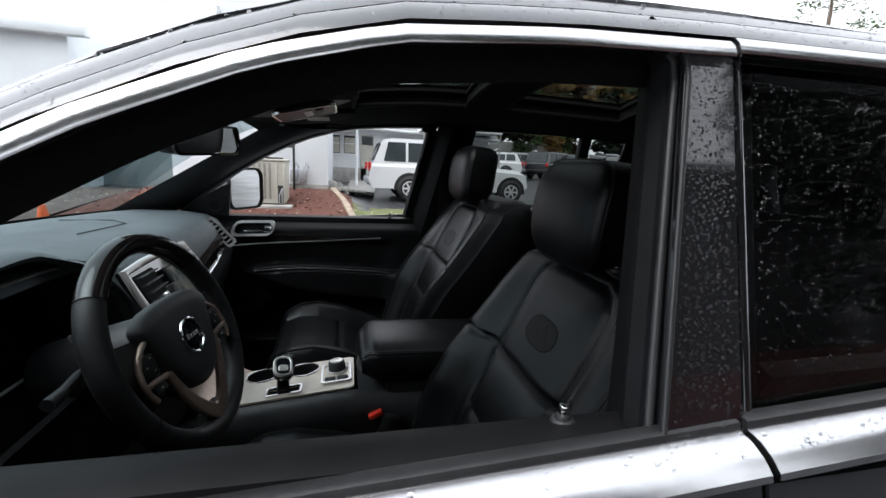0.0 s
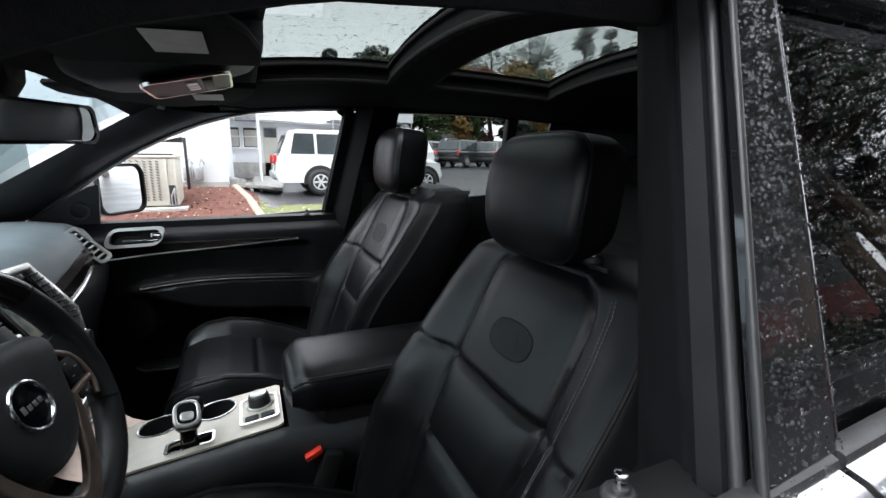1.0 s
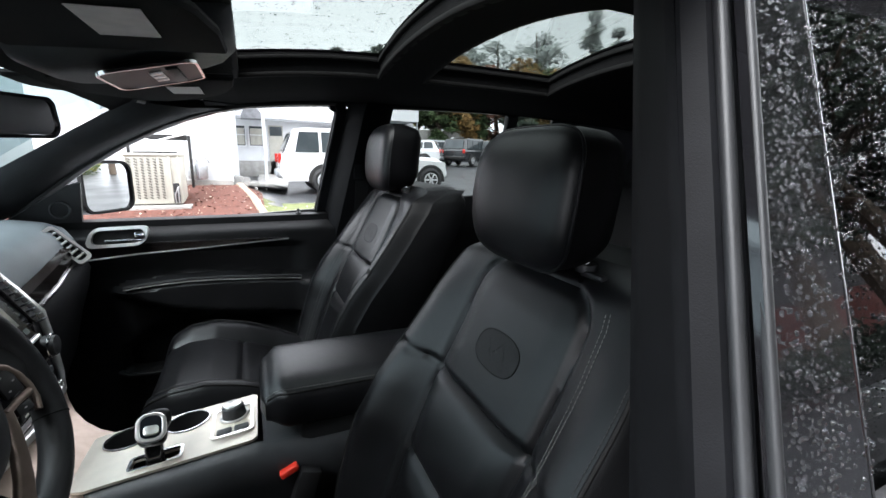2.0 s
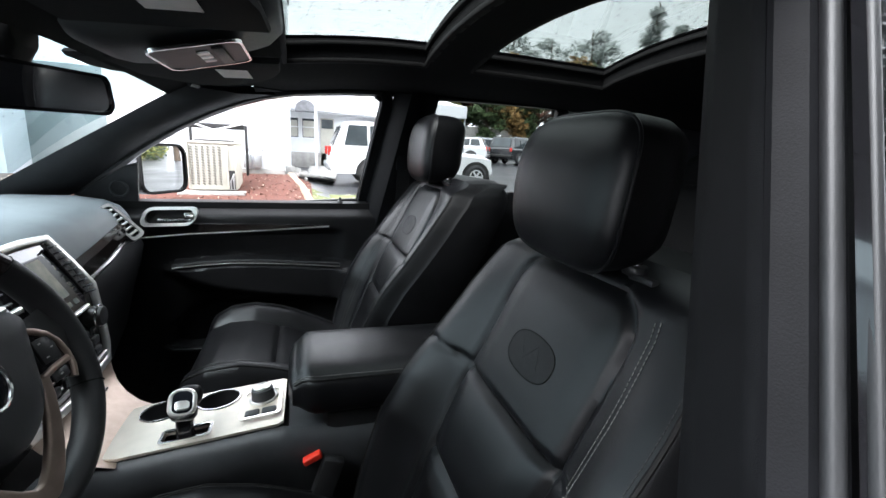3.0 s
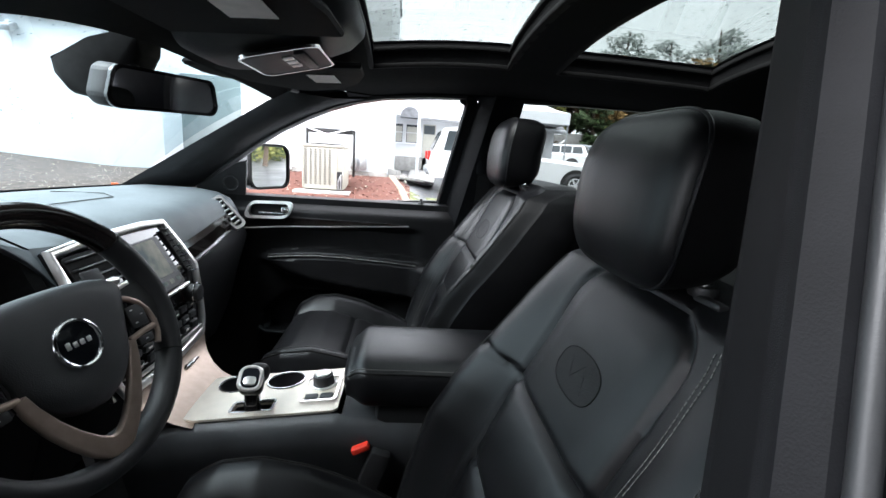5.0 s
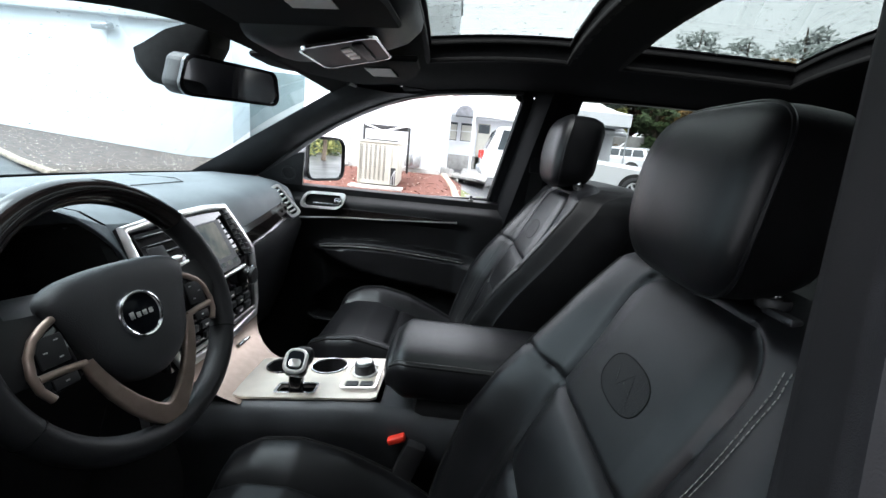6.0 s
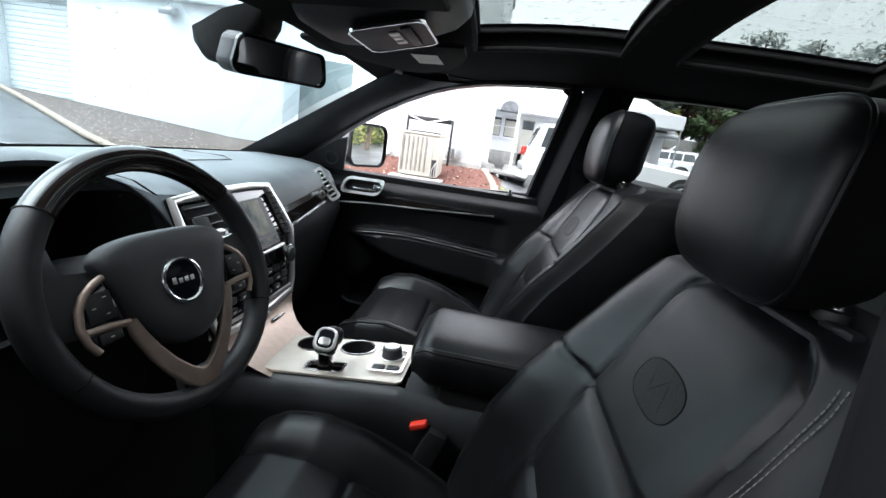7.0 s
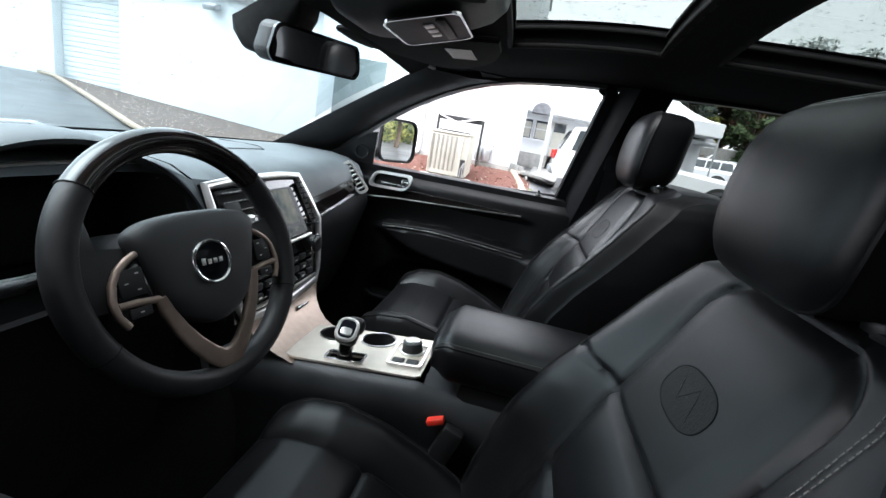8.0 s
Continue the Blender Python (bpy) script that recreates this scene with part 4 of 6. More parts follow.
for y, w, zc, h, n in ((-0.108, 0.092, 1.113, 0.062, 4), (0.144, 0.020, 1.090, 0.108, 9)):
    vup = face(0, 1.13) - face(0, 1.04)
    v = part("air_vent", slab(rrect(w, h, 0.008, 3), matrix_on(face(y, zc, 0.003), (0, 1, 0), vup), 0.003), M["seam"], stack, "black air vent with slats")
    for k in range(n):
        z = zc + (h - 0.016) * (k / (n - 1) - 0.5)
        sl = part("slat", box(face(y, z, 0.011), (0.016, w - 0.008, 0.0035), 0.001, rot=(0, -22, 0)), M["plasticd"], v)
        part("bright_edge", box(face(y, z + 0.003, 0.0195), (0.0015, w - 0.010, 0.0014), 0.0004), M["satin"] if w > 0.05 else M["plasticd"], sl)
    if w > 0.05:
        part("tab", box(face(y, zc - 0.021, 0.022), (0.014, 0.026, 0.014), 0.005, 3), M["satin"], v, "satin vent tab")
part("vent_bar", sweep([face(y, 1.0765, 0.008) for y in (-0.168, -0.12, -0.080, -0.052)], rrect(0.010, 0.010, 0.003, 3), up=(1, 0, 0.3)), M["satin"], stack, "satin bar under the vent")
part("screen_bar", sweep([face(y, 1.0215, 0.008) for y in (-0.052, 0.0, 0.06, 0.118)], rrect(0.008, 0.010, 0.003, 3), up=(1, 0, 0.3)), M["satin"], stack, "satin bar under the screen")
for y in (-0.115, 0.115):
    k = part("knob", cyl(face(y, 1.000, 0.018), 0.021, 0.030, 24, 0.019, rot=(0, 88, 0), bev=0.003), M["plastic"], stack)
    part("knob_ring", tube([face(y, 1.0, 0.02) + Vector((0.004, 0.0215 * math.cos(a * math.pi / 12), 0.0215 * math.sin(a * math.pi / 12))) for a in range(24)], 0.0018, 6, up=(1, 0, 0), loop=True), M["chrome"], k)
for r, (z, n) in enumerate(((0.976, 7), (0.953, 7), (0.931, 6))):
    for k in range(n):
        y = -0.105 + 0.21 * k / (n - 1)
        b = part("button", box(face(y, z, 0.008), (0.008, 0.027, 0.015), 0.003), M["plasticd"], stack)
        if (k + r) % 2 == 0:
            part("mark", box(face(y, z, 0.0128), (0.001, 0.010, 0.003)), M["label"], b)
part("silver_strip", sweep([face(y, 0.912, 0.008) for y in (-0.14, -0.05, 0.05, 0.14)], rrect(0.006, 0.008, 0.002, 2)), M["satin"], stack)
# bronze skirt running down to the console
part("skirt", loft([[Vector((x + 0.006 * f * f, f * h + yc, z)) for f in (-1, -0.75, -0.5, -0.25, 0, 0.25, 0.5, 0.75, 1)] for x, z, h, yc in ((-0.333, 0.892, 0.148, 0.0), (-0.326, 0.874, 0.138, -0.004), (-0.312, 0.857, 0.125, -0.012), (-0.290, 0.842, 0.112, -0.022), (-0.262, 0.831, 0.101, -0.032), (-0.236, 0.8235, 0.096, -0.037))], closed=False), M["bronze"], stack, "satin bronze skirt panel")
part("pocket_pull", box((-0.312, 0.050, 0.861), (0.010, 0.05, 0.008), 0.003), M["chrome"], stack)

# ---------- centre console ----------
con = thing("center_console", (0.1, -0.03, 0.4), "black centre console with champagne metal shifter plate", "centre console")
YC = -0.040


def con_ring(x):
    zt = lin(x, [(-0.36, 0.79), (-0.26, 0.822), (0.03, 0.852), (0.06, 0.845), (0.46, 0.84)])
    h = lin(x, [(-0.36, 0.085), (-0.2, 0.094), (0.05, 0.098), (0.46, 0.100)])
    dp = 0.075 * sstep(-0.275, -0.262, x) * sstep(0.036, 0.024, x)
    return [Vector((x, YC + y, z)) for y, z in ((-h + 0.020, 0.40), (-h + 0.010, zt - 0.14), (-h - 0.004, zt - 0.085), (-h - 0.010, zt - 0.055), (-h - 0.009, zt - 0.030), (-h - 0.002, zt - 0.012), (-h + 0.007, zt - 0.003), (-h + 0.016, zt), (-h + 0.018, zt - dp), (h - 0.018, zt - dp), (h - 0.016, zt), (h - 0.004, zt - 0.006), (h + 0.004, zt - 0.03), (h + 0.004, zt - 0.09), (h - 0.01, 0.40))]


def slab_holes(outer, holes, m, depth):
    """A plate with round or square holes cut through it."""
    bm = bmesh.new()
    edges = []
    for ring in [outer] + holes:
        vs = [bm.verts.new((p[0], p[1], 0)) for p in ring]
        edges += [bm.edges.new((vs[k], vs[(k + 1) % len(vs)])) for k in range(len(vs))]
    bmesh.ops.triangle_fill(bm, use_beauty=True, use_dissolve=False, edges=edges)
    g = bmesh.ops.extrude_face_region(bm, geom=bm.faces[:])
    bmesh.ops.translate(bm, vec=(0, 0, depth), verts=[v for v in g["geom"] if isinstance(v, bmesh.types.BMVert)])
    return moved(bm, m)


part("console_body", loft([con_ring(x) for x in [-0.36, -0.32, -0.29, -0.276, -0.268, -0.26, -0.2, -0.1, 0.0, 0.022, 0.03, 0.038, 0.05, 0.10, 0.2, 0.3, 0.46]]), M["console"], con, "black grained console body")
pm = matrix_on((-0.118, YC, 0.8395), (1, 0, 0.105), (0, 1, 0))
cups = [(-0.078, 0.044), (0.022, 0.044)]
cup_o = [(0.038 * math.cos(a * math.pi / 16), 0.033 * math.sin(a * math.pi / 16)) for a in range(32)]
gate_o = rrect(0.074, 0.030, 0.005, 3)
pl = part("shifter_plate", slab_holes([(-0.145, -0.062), (-0.135, -0.074), (-0.115, -0.081), (0.138, -0.082), (0.148, -0.075), (0.150, 0.075), (0.142, 0.082), (-0.120, 0.082), (-0.140, 0.076), (-0.146, 0.060)], [[(x + cx, y + cy) for x, y in cup_o] for cx, cy in cups] + [[(x - 0.016, y - 0.052) for x, y in gate_o]], pm, 0.005), M["champagne"], con, "satin champagne metal plate")
for cx, cy in cups:
    part("cup_holder", loft([[pm @ Vector((x * s + cx, y * s + cy, z)) for x, y in cup_o] for s, z in ((1.0, 0.004), (0.97, -0.03), (0.93, -0.068), (0.02, -0.068))], True, False), M["plastic"], pl, "deep black cup holder")
    part("cup_rim", tube([pm @ Vector((x * 1.02 + cx, y * 1.02 + cy, 0.006)) for x, y in cup_o], 0.0022, 6, loop=True), M["chrome"], pl, "chrome cup rim")
gate = part("shift_gate", ring_slab(rrect(0.084, 0.040, 0.008, 3), rrect(0.074, 0.030, 0.005, 3), pm @ pose(-0.016, -0.052, 0.005), 0.004), M["chrome"], con, "chrome shift gate")
part("gate_boot", slab(gate_o, pm @ pose(-0.016, -0.052, -0.012), 0.002), M["seam"], gate)
part("shift_lever", loft([[Vector((-0.136 + 0.002 * f + p[0], YC - 0.052 - 0.004 * f + p[1], 0.826 + 0.075 * f)) for p in rrect(0.030 - 0.003 * f, 0.022, 0.007, 3)] for f in (0, 0.3, 0.6, 1.0)]), M["gloss"], con, "gloss black shift stem")
km = matrix_on((-0.134, YC - 0.062, 0.908), (1, 0.15, -0.10), (0.1, 0.86, 0.50))
kb = part("shift_knob", cat(moved(box((0.002, 0.004, -0.010), (0.044, 0.056, 0.030), 0.013, 4), km), moved(box((0.010, 0.022, -0.012), (0.040, 0.036, 0.034), 0.015, 4), km)), M["leather"], con, "black leather shift knob", 50)
part("knob_cap", tube([km @ Vector((x, y - 0.002, 0.0075)) for x, y in rrect(0.036, 0.046, 0.014, 6)], 0.0042, 10, up=km.to_3x3() @ Vector((0, 0, 1)), loop=True), M["satin"], kb, "bright knob ring")
part("knob_face", slab(rrect(0.035, 0.041, 0.012, 5), km @ pose(0, -0.002, 0.0075), 0.003), M["screen"], kb)
part("knob_button", slab(rrect(0.022, 0.017, 0.006, 5), km @ pose(0, -0.009, 0.0100), 0.004, 0.0015), M["satin"], kb)
rp = part("drive_mode_panel", ring_slab(rrect(0.074, 0.098, 0.010, 4), rrect(0.064, 0.088, 0.008, 4), pm @ pose(0.106, -0.005, 0.006), 0.005), M["chrome"], con, "chrome framed drive mode panel")
part("panel_face", slab(rrect(0.066, 0.09, 0.008, 4), pm @ pose(0.106, -0.005, 0.006), 0.002), M["champagne"], rp)
dl = part("mode_dial", moved(cyl((0, 0, 0.014), 0.022, 0.024, 28, 0.020, bev=0.003), pm @ pose(0.108, 0.012, 0.006)), M["plasticd"], rp)
part("dial_ring", tube([pm @ Vector((0.108 + 0.0245 * math.cos(a * math.pi / 14), 0.012 + 0.0245 * math.sin(a * math.pi / 14), 0.010)) for a in range(28)], 0.0028, 8, loop=True), M["satin"], dl, "bright ring round the dial")
part("dial_cap", moved(cyl((0, 0, 0.0275), 0.016, 0.003, 24, bev=0.001), pm @ pose(0.108, 0.012, 0.006)), M["satin"], dl)
for k in (-1, 1):
    b = part("mode_button", moved(box((0, 0, 0), (0.026, 0.018, 0.006), 0.003), pm @ pose(0.106 + 0.015 * k, -0.036, 0.009)), M["plasticd"], rp)
arm = thing("armrest", (0.24, YC, 0.85), "black leather console armrest with seam stitching", "armrest")


def arm_ring(x):
    f = (x - 0.045) / 0.40
    e = sstep(0.10, 0.0, f)
    w = 0.118 - 0.018 * e
    zt = 0.960 - 0.022 * e * e - 0.006 * f
    zb = 0.868 + 0.016 * e
    yc = YC + 0.008
    pts = []
    for i in range(28):
        a = 2 * math.pi * i / 28
        c, s = math.cos(a), math.sin(a)
        py = math.copysign(abs(c) ** 0.45, c) * w
        pz = math.copysign(abs(s) ** 0.55, s) * (zt - zb) / 2
        pts.append(Vector((x, yc + py, (zt + zb) / 2 + pz + 0.005 * (1 - (py / w) ** 2) * (s > 0))))
    return pts


rings = [arm_ring(0.046 + 0.40 * (k / 24) ** 1.5) for k in range(25)]
cc = sum(rings[0], Vector()) / 28
part("pad", loft([[p.lerp(cc, 0.35) + Vector((-0.008, 0, 0)) for p in rings[0]]] + rings), M["leather"], arm, "", 60)
part("seam_line", tube([r[12].lerp(r[11], 0.5) + Vector((0, -0.0005, 0.000)) for r in rings[1:]], 0.0022, 6), M["seam"], arm)
part("stitching", stitches([r[11].lerp(r[10], 0.2) + Vector((0, -0.0008, 0.0008)) for r in rings[1:]], r=0.0007), M["thread"], arm)
part("latch_bin", box((0.27, YC + 0.008, 0.845), (0.34, 0.20, 0.06), 0.02), M["plastic"], arm)

# ---------- steering wheel ----------
WC = Vector((-0.262, -0.358, 1.094))
# local axes: z towards the driver, x up the wheel, y to the passenger side
ct, st, cy_, sy_ = math.cos(radians(22)), math.sin(radians(22)), math.cos(radians(-8)), math.sin(radians(-8))
wm = Matrix(((-st * cy_, -sy_, ct * cy_), (-st * sy_, cy_, ct * sy_), (ct, 0, st))).to_4x4()
wm.translation = WC
wheel = thing("steering_wheel", WC, "black leather steering wheel with wood arc and bronze spokes", "steering wheel")
R = 0.1620


def rim_arc(a0, a1, n, r=0.0172):
    rings = []
    for k in range(n + 1):
        a = radians(a0 + (a1 - a0) * k / n)
        c = Vector((R * math.cos(a), R * math.sin(a), 0))
        rad = Vector((math.cos(a), math.sin(a), 0))
        rings.append([wm @ (c + rad * (q[0]) + Vector((0, 0, q[1]))) for q in circ(r * 0.95, 14, r * 1.12)])
    return rings


part("rim_leather", loft(rim_arc(50, 310, 64)), M["rimleather"], wheel, "leather wrapped rim", 60)
part("rim_wood", loft(rim_arc(-50, 50, 28, 0.0175)), M["wood"], wheel, "glossy dark wood upper arc", 60)
for a in (50, -50, 118, -118):
    part("joint_ring", tube([q for q in rim_arc(a, a + 0.1, 1, 0.0177)[0]], 0.0009, 5, up=(0, 1, 0.3), loop=True), M["seam"], wheel)
# airbag pad
pad = []
outline = [(0.060, -0.078), (0.066, -0.040), (0.067, 0), (0.066, 0.040), (0.060, 0.078), (0.046, 0.099), (0.024, 0.092), (-0.010, 0.079), (-0.046, 0.067), (-0.072, 0.045), (-0.085, 0.018), (-0.087, 0), (-0.085, -0.018), (-0.072, -0.045), (-0.046, -0.067), (-0.010, -0.079), (0.024, -0.092), (0.046, -0.099)]
for _ in range(2):
    outline = [((3 * p[0] + q[0]) / 4, (3 * p[1] + q[1]) / 4) if h == 0 else ((p[0] + 3 * q[0]) / 4, (p[1] + 3 * q[1]) / 4) for p, q in zip(outline, outline[1:] + outline[:1]) for h in (0, 1)]
for k in range(9):
    f = k / 8
    d = 0.026 * math.sin(f * math.pi / 2)
    sc = 1 - 0.42 * f ** 3
    pad.append([wm @ Vector((x * sc, y * sc, d)) for x, y in outline])
part("airbag_pad", loft(pad), M["plasticd"], wheel, "grained black airbag cover", 50)
bd = part("badge", moved(cyl((-0.004, -0.003, 0.0245), 0.028, 0.005, 32, bev=0.001), wm), M["screen"], wheel, "round dark badge with chrome ring")
part("badge_ring", tube([wm @ Vector((-0.004 + 0.028 * math.cos(a * math.pi / 18), -0.003 + 0.028 * math.sin(a * math.pi / 18), 0.0272)) for a in range(36)], 0.0026, 8, up=wm.to_3x3() @ Vector((0, 0, 1)), loop=True), M["chrome"], bd)
for k in range(4):
    part("badge_mark", moved(box((-0.004 + 0.0012 * (k == 0), -0.0165 + 0.0090 * k, 0.0276), (0.009 if k == 0 else 0.0065, 0.0058, 0.0012), 0.0005), wm), M["satin"], bd, "small bright raised mark")
nz = wm.to_3x3() @ Vector((0, 0, 1))
for sgn in (-1, 1):
    # side spokes with switch pods
    sp = part("side_spoke", loft([[wm @ Vector((x + dx, sgn * y, z)) for x, z in ((0.030, -0.014), (0.036, 0.002), (0.000, 0.010), (-0.036, 0.004), (-0.034, -0.016))] for y, dx in ((0.075, -0.004), (0.11, 0.0), (0.135, 0.004), (0.158, 0.004))]), M["plastic"], wheel, "", 50)
    pod = [(0.026, 0.088), (0.019, 0.101), (0.009, 0.114), (-0.004, 0.122), (-0.024, 0.126), (-0.040, 0.123), (-0.051, 0.115), (-0.044, 0.080), (-0.010, 0.082)]
    part("switch_pod", slab([(x, sgn * y) for x, y in (pod if sgn > 0 else pod[::-1])], wm @ pose(0, 0, 0.006), 0.006, 0.002), M["gloss"], sp)
    part("rocker_switch", moved(box((-0.006, sgn * 0.103, 0.0128), (0.032, 0.030, 0.0034), 0.0015), wm), M["plastic"], sp)
    part("rocker_switch", moved(box((-0.041, sgn * 0.101, 0.0128), (0.012, 0.026, 0.0034), 0.0015), wm), M["plastic"], sp)
    for bx, by in ((0.004, 0.096), (-0.006, 0.110), (-0.015, 0.097), (-0.041, 0.101)):
        part("legend", moved(box((bx, sgn * by, 0.0148), (0.0016, 0.0042, 0.0006)), wm), M["satin"], sp)
    # bronze frame round the pod and the bar across it
    for path in ([(0.027, 0.086), (0.020, 0.101), (0.010, 0.115), (-0.004, 0.124), (-0.023, 0.128), (-0.040, 0.126), (-0.054, 0.118)], [(-0.029, 0.124), (-0.030, 0.100), (-0.033, 0.076)]):
        part("pod_bezel", sweep([wm @ Vector((x, sgn * y, 0.012)) for x, y in path], rrect(0.0085, 0.008, 0.0034, 3), up=nz), M["bronze"], wheel, "satin bronze trim", 50)
    part("paddle", moved(box((0.048, sgn * 0.118, -0.034), (0.055, 0.03, 0.005), 0.002, rot=(0, 12, 0)), wm), M["plastic"], wheel)
U = [(-0.033, 0.076), (-0.053, 0.070), (-0.078, 0.059), (-0.103, 0.044), (-0.124, 0.027), (-0.137, 0.012)]
path = [(x, -y) for x, y in U] + [(-0.141, 0.0)] + U[::-1]
rings = []
for k, (x, y) in enumerate(path):
    f = abs(k - 6) / 6
    w = 0.0075 + 0.0075 * (1 - f)
    xa, ya = path[max(0, k - 1)], path[min(12, k + 1)]
    t = Vector((ya[0] - xa[0], ya[1] - xa[1], 0)).normalized()
    nrm = Vector((-t.y, t.x, 0))
    rings.append([wm @ (Vector((x, y, 0.012 - 0.004 * (1 - f))) + nrm * q[0] + Vector((0, 0, q[1]))) for q in rrect(2 * w, 0.010, 0.004, 3)])
part("lower_spoke", loft(rings), M["bronze"], wheel, "satin bronze V-shaped lower spoke", 50)
part("lower_web", slab([(-0.128, -0.028), (-0.128, 0.028), (-0.158, 0.032), (-0.158, -0.032)], wm @ pose(0, 0, -0.012), 0.014, 0.0), M["plastic"], wheel)
part("column_shroud", moved(cyl((0, 0, -0.11), 0.062, 0.18, 24, 0.05, bev=0.01), wm), M["plastic"], wheel)
stalk = thing("column_stalk", (-0.31, -0.55, 1.08), "black control stalk on the steering column", "control stalk")
part("arm", tube([wm @ Vector((0.02, -0.04, -0.07)), wm @ Vector((0.02, -0.12, -0.065)), wm @ Vector((0.016, -0.180, -0.045))], 0.006, 10), M["plastic"], stalk)
part("tip", tube([wm @ Vector((0.016, -0.172, -0.046)), wm @ Vector((0.015, -0.200, -0.043))], 0.0080, 12), M["plasticd"], stalk)
lowtrim = thing("knee_panel", (-0.42, -0.45, 0.8), "black lower dash panel with chrome trim line", "dash panel")
part("panel", surf(lambda u, v: Vector((-0.40 - 0.10 * v, -0.70 + 0.50 * u, 1.02 - 0.38 * v)), 8, 8, 0.01), M["fabric"], lowtrim)
part("trim_line", tube([Vector((-0.385, -0.70, 1.02)), Vector((-0.38, -0.62, 1.01)), Vector((-0.378, -0.56, 0.99))], 0.0018, 8), M["satin"], lowtrim)
lv = thing("side_vent", (-0.45, -0.66, 1.10), "satin framed air vent at the dash end", "air vent")
lm = matrix_on((-0.44, -0.66, 1.115), (0.2, 0.9, 0), (0, 0.1, 1))
part("vent_ring", ring_slab(rrect(0.11, 0.06, 0.014, 4), rrect(0.095, 0.045, 0.010, 4), lm @ pose(0, 0, -0.03), 0.03), M["satin"], lv)
part("vent_core", slab(rrect(0.10, 0.05, 0.010, 4), lm @ pose(0, 0, -0.02), 0.004), M["seam"], lv)

# ---------- mirror, overhead console, visors ----------
mir = thing("rearview_mirror", (-0.29, -0.045, 1.415), "black framed rearview mirror on the windscreen", "rearview mirror")
mm = matrix_on((-0.284, -0.036, 1.418), (0.33, 0.94, 0.03), (0.10, 0, 1))
mir_pts = [(x * (1 - 0.06 * (y > 0)), y) for x, y in rrect(0.226, 0.066, 0.020, 5)]
sgn = 1 if (mm.to_3x3() @ Vector((0, 0, 1))).x > 0 else -1
part("housing", slab([(x, y) for x, y in mir_pts], mm, -0.038 * sgn, 0.006), M["plastic"], mir)
part("mirror_glass", slab([(x * 0.94, y * 0.84) for x, y in mir_pts], mm @ pose(0, 0, 0.0005 * sgn), 0.003 * sgn), M["mirror"], mir, "mirror glass reflecting the cabin")
part("rim", ring_slab(mir_pts, [(x * 0.94, y * 0.84) for x, y in mir_pts], mm, 0.006 * sgn), M["gloss"], mir)
part("stem", tube([Vector((-0.31, -0.045, 1.425)), Vector((-0.345, -0.05, 1.46)), Vector((-0.37, -0.05, 1.488))], 0.014, 10), M["plastic"], mir)
part("sensor_shroud", loft([[Vector((x, -0.024 + y * w, z)) for y, z in ((-1, zt), (-1.0, zb + 0.03), (-0.85, zb + 0.006), (-0.5, zb), (0.5, zb), (0.85, zb + 0.006), (1.0, zb + 0.03), (1, zt))] for x, w, zb, zt in ((-0.455, 0.030, 1.430, 1.455), (-0.43, 0.040, 1.405, 1.468), (-0.385, 0.046, 1.396, 1.492), (-0.345, 0.044, 1.425, 1.505), (-0.315, 0.040, 1.475, 1.52))]), M["seam"], mir, "black sensor shroud behind the mirror", 50)

ohc = thing("overhead_console", (-0.09, 0, 1.53), "black overhead console with clear map light lens", "overhead console")
rings = []
for k in range(13):
    f = k / 12
    x = -0.25 + 0.29 * f
    w = 0.135 * (0.72 + 0.28 * math.sin(min(1, f * 2.2) * math.pi / 2)) * (1 - 0.12 * sstep(0.8, 1, f))
    zb = lin(f, [(0, 1.492), (0.12, 1.477), (0.35, 1.483), (0.75, 1.514), (0.92, 1.532), (1.0, 1.555)])
    ring = []
    for i in range(17):
        t = -1 + i / 8
        ring.append(Vector((x, w * t * 1.02, zb + 0.045 * abs(t) ** 5)))
    ring += [Vector((x, w, 1.60)), Vector((x, -w, 1.60))]
    rings.append(ring)
part("housing", loft(rings), M["plasticd"], ohc, "", 50)
om = matrix_on((-0.082, -0.008, 1.4935), (1, 0, 0.235), (0, 1, 0))
omz = (om.to_3x3() @ Vector((0, 0, 1))).z
dn = -1 if omz > 0 else 1
ln = part("lens", slab(rrect(0.13, 0.17, 0.020, 4), om, 0.003 * dn, 0.0), M["lens"], ohc, "smoked clear lamp lens")
part("lens_ring", ring_slab(rrect(0.138, 0.178, 0.023, 4), rrect(0.130, 0.170, 0.020, 4), om, 0.005 * dn), M["chrome"], ln)
part("switch_bar", moved(box((0.030, 0.0, 0.005 * dn), (0.018, 0.13, 0.005), 0.002), om), M["plastic"], ln)
for y in (-0.03, 0.0, 0.03):
    part("lamp_button", moved(box((0.004, y, 0.004 * dn), (0.018, 0.020, 0.003), 0.001), om), M["satin"], ln)
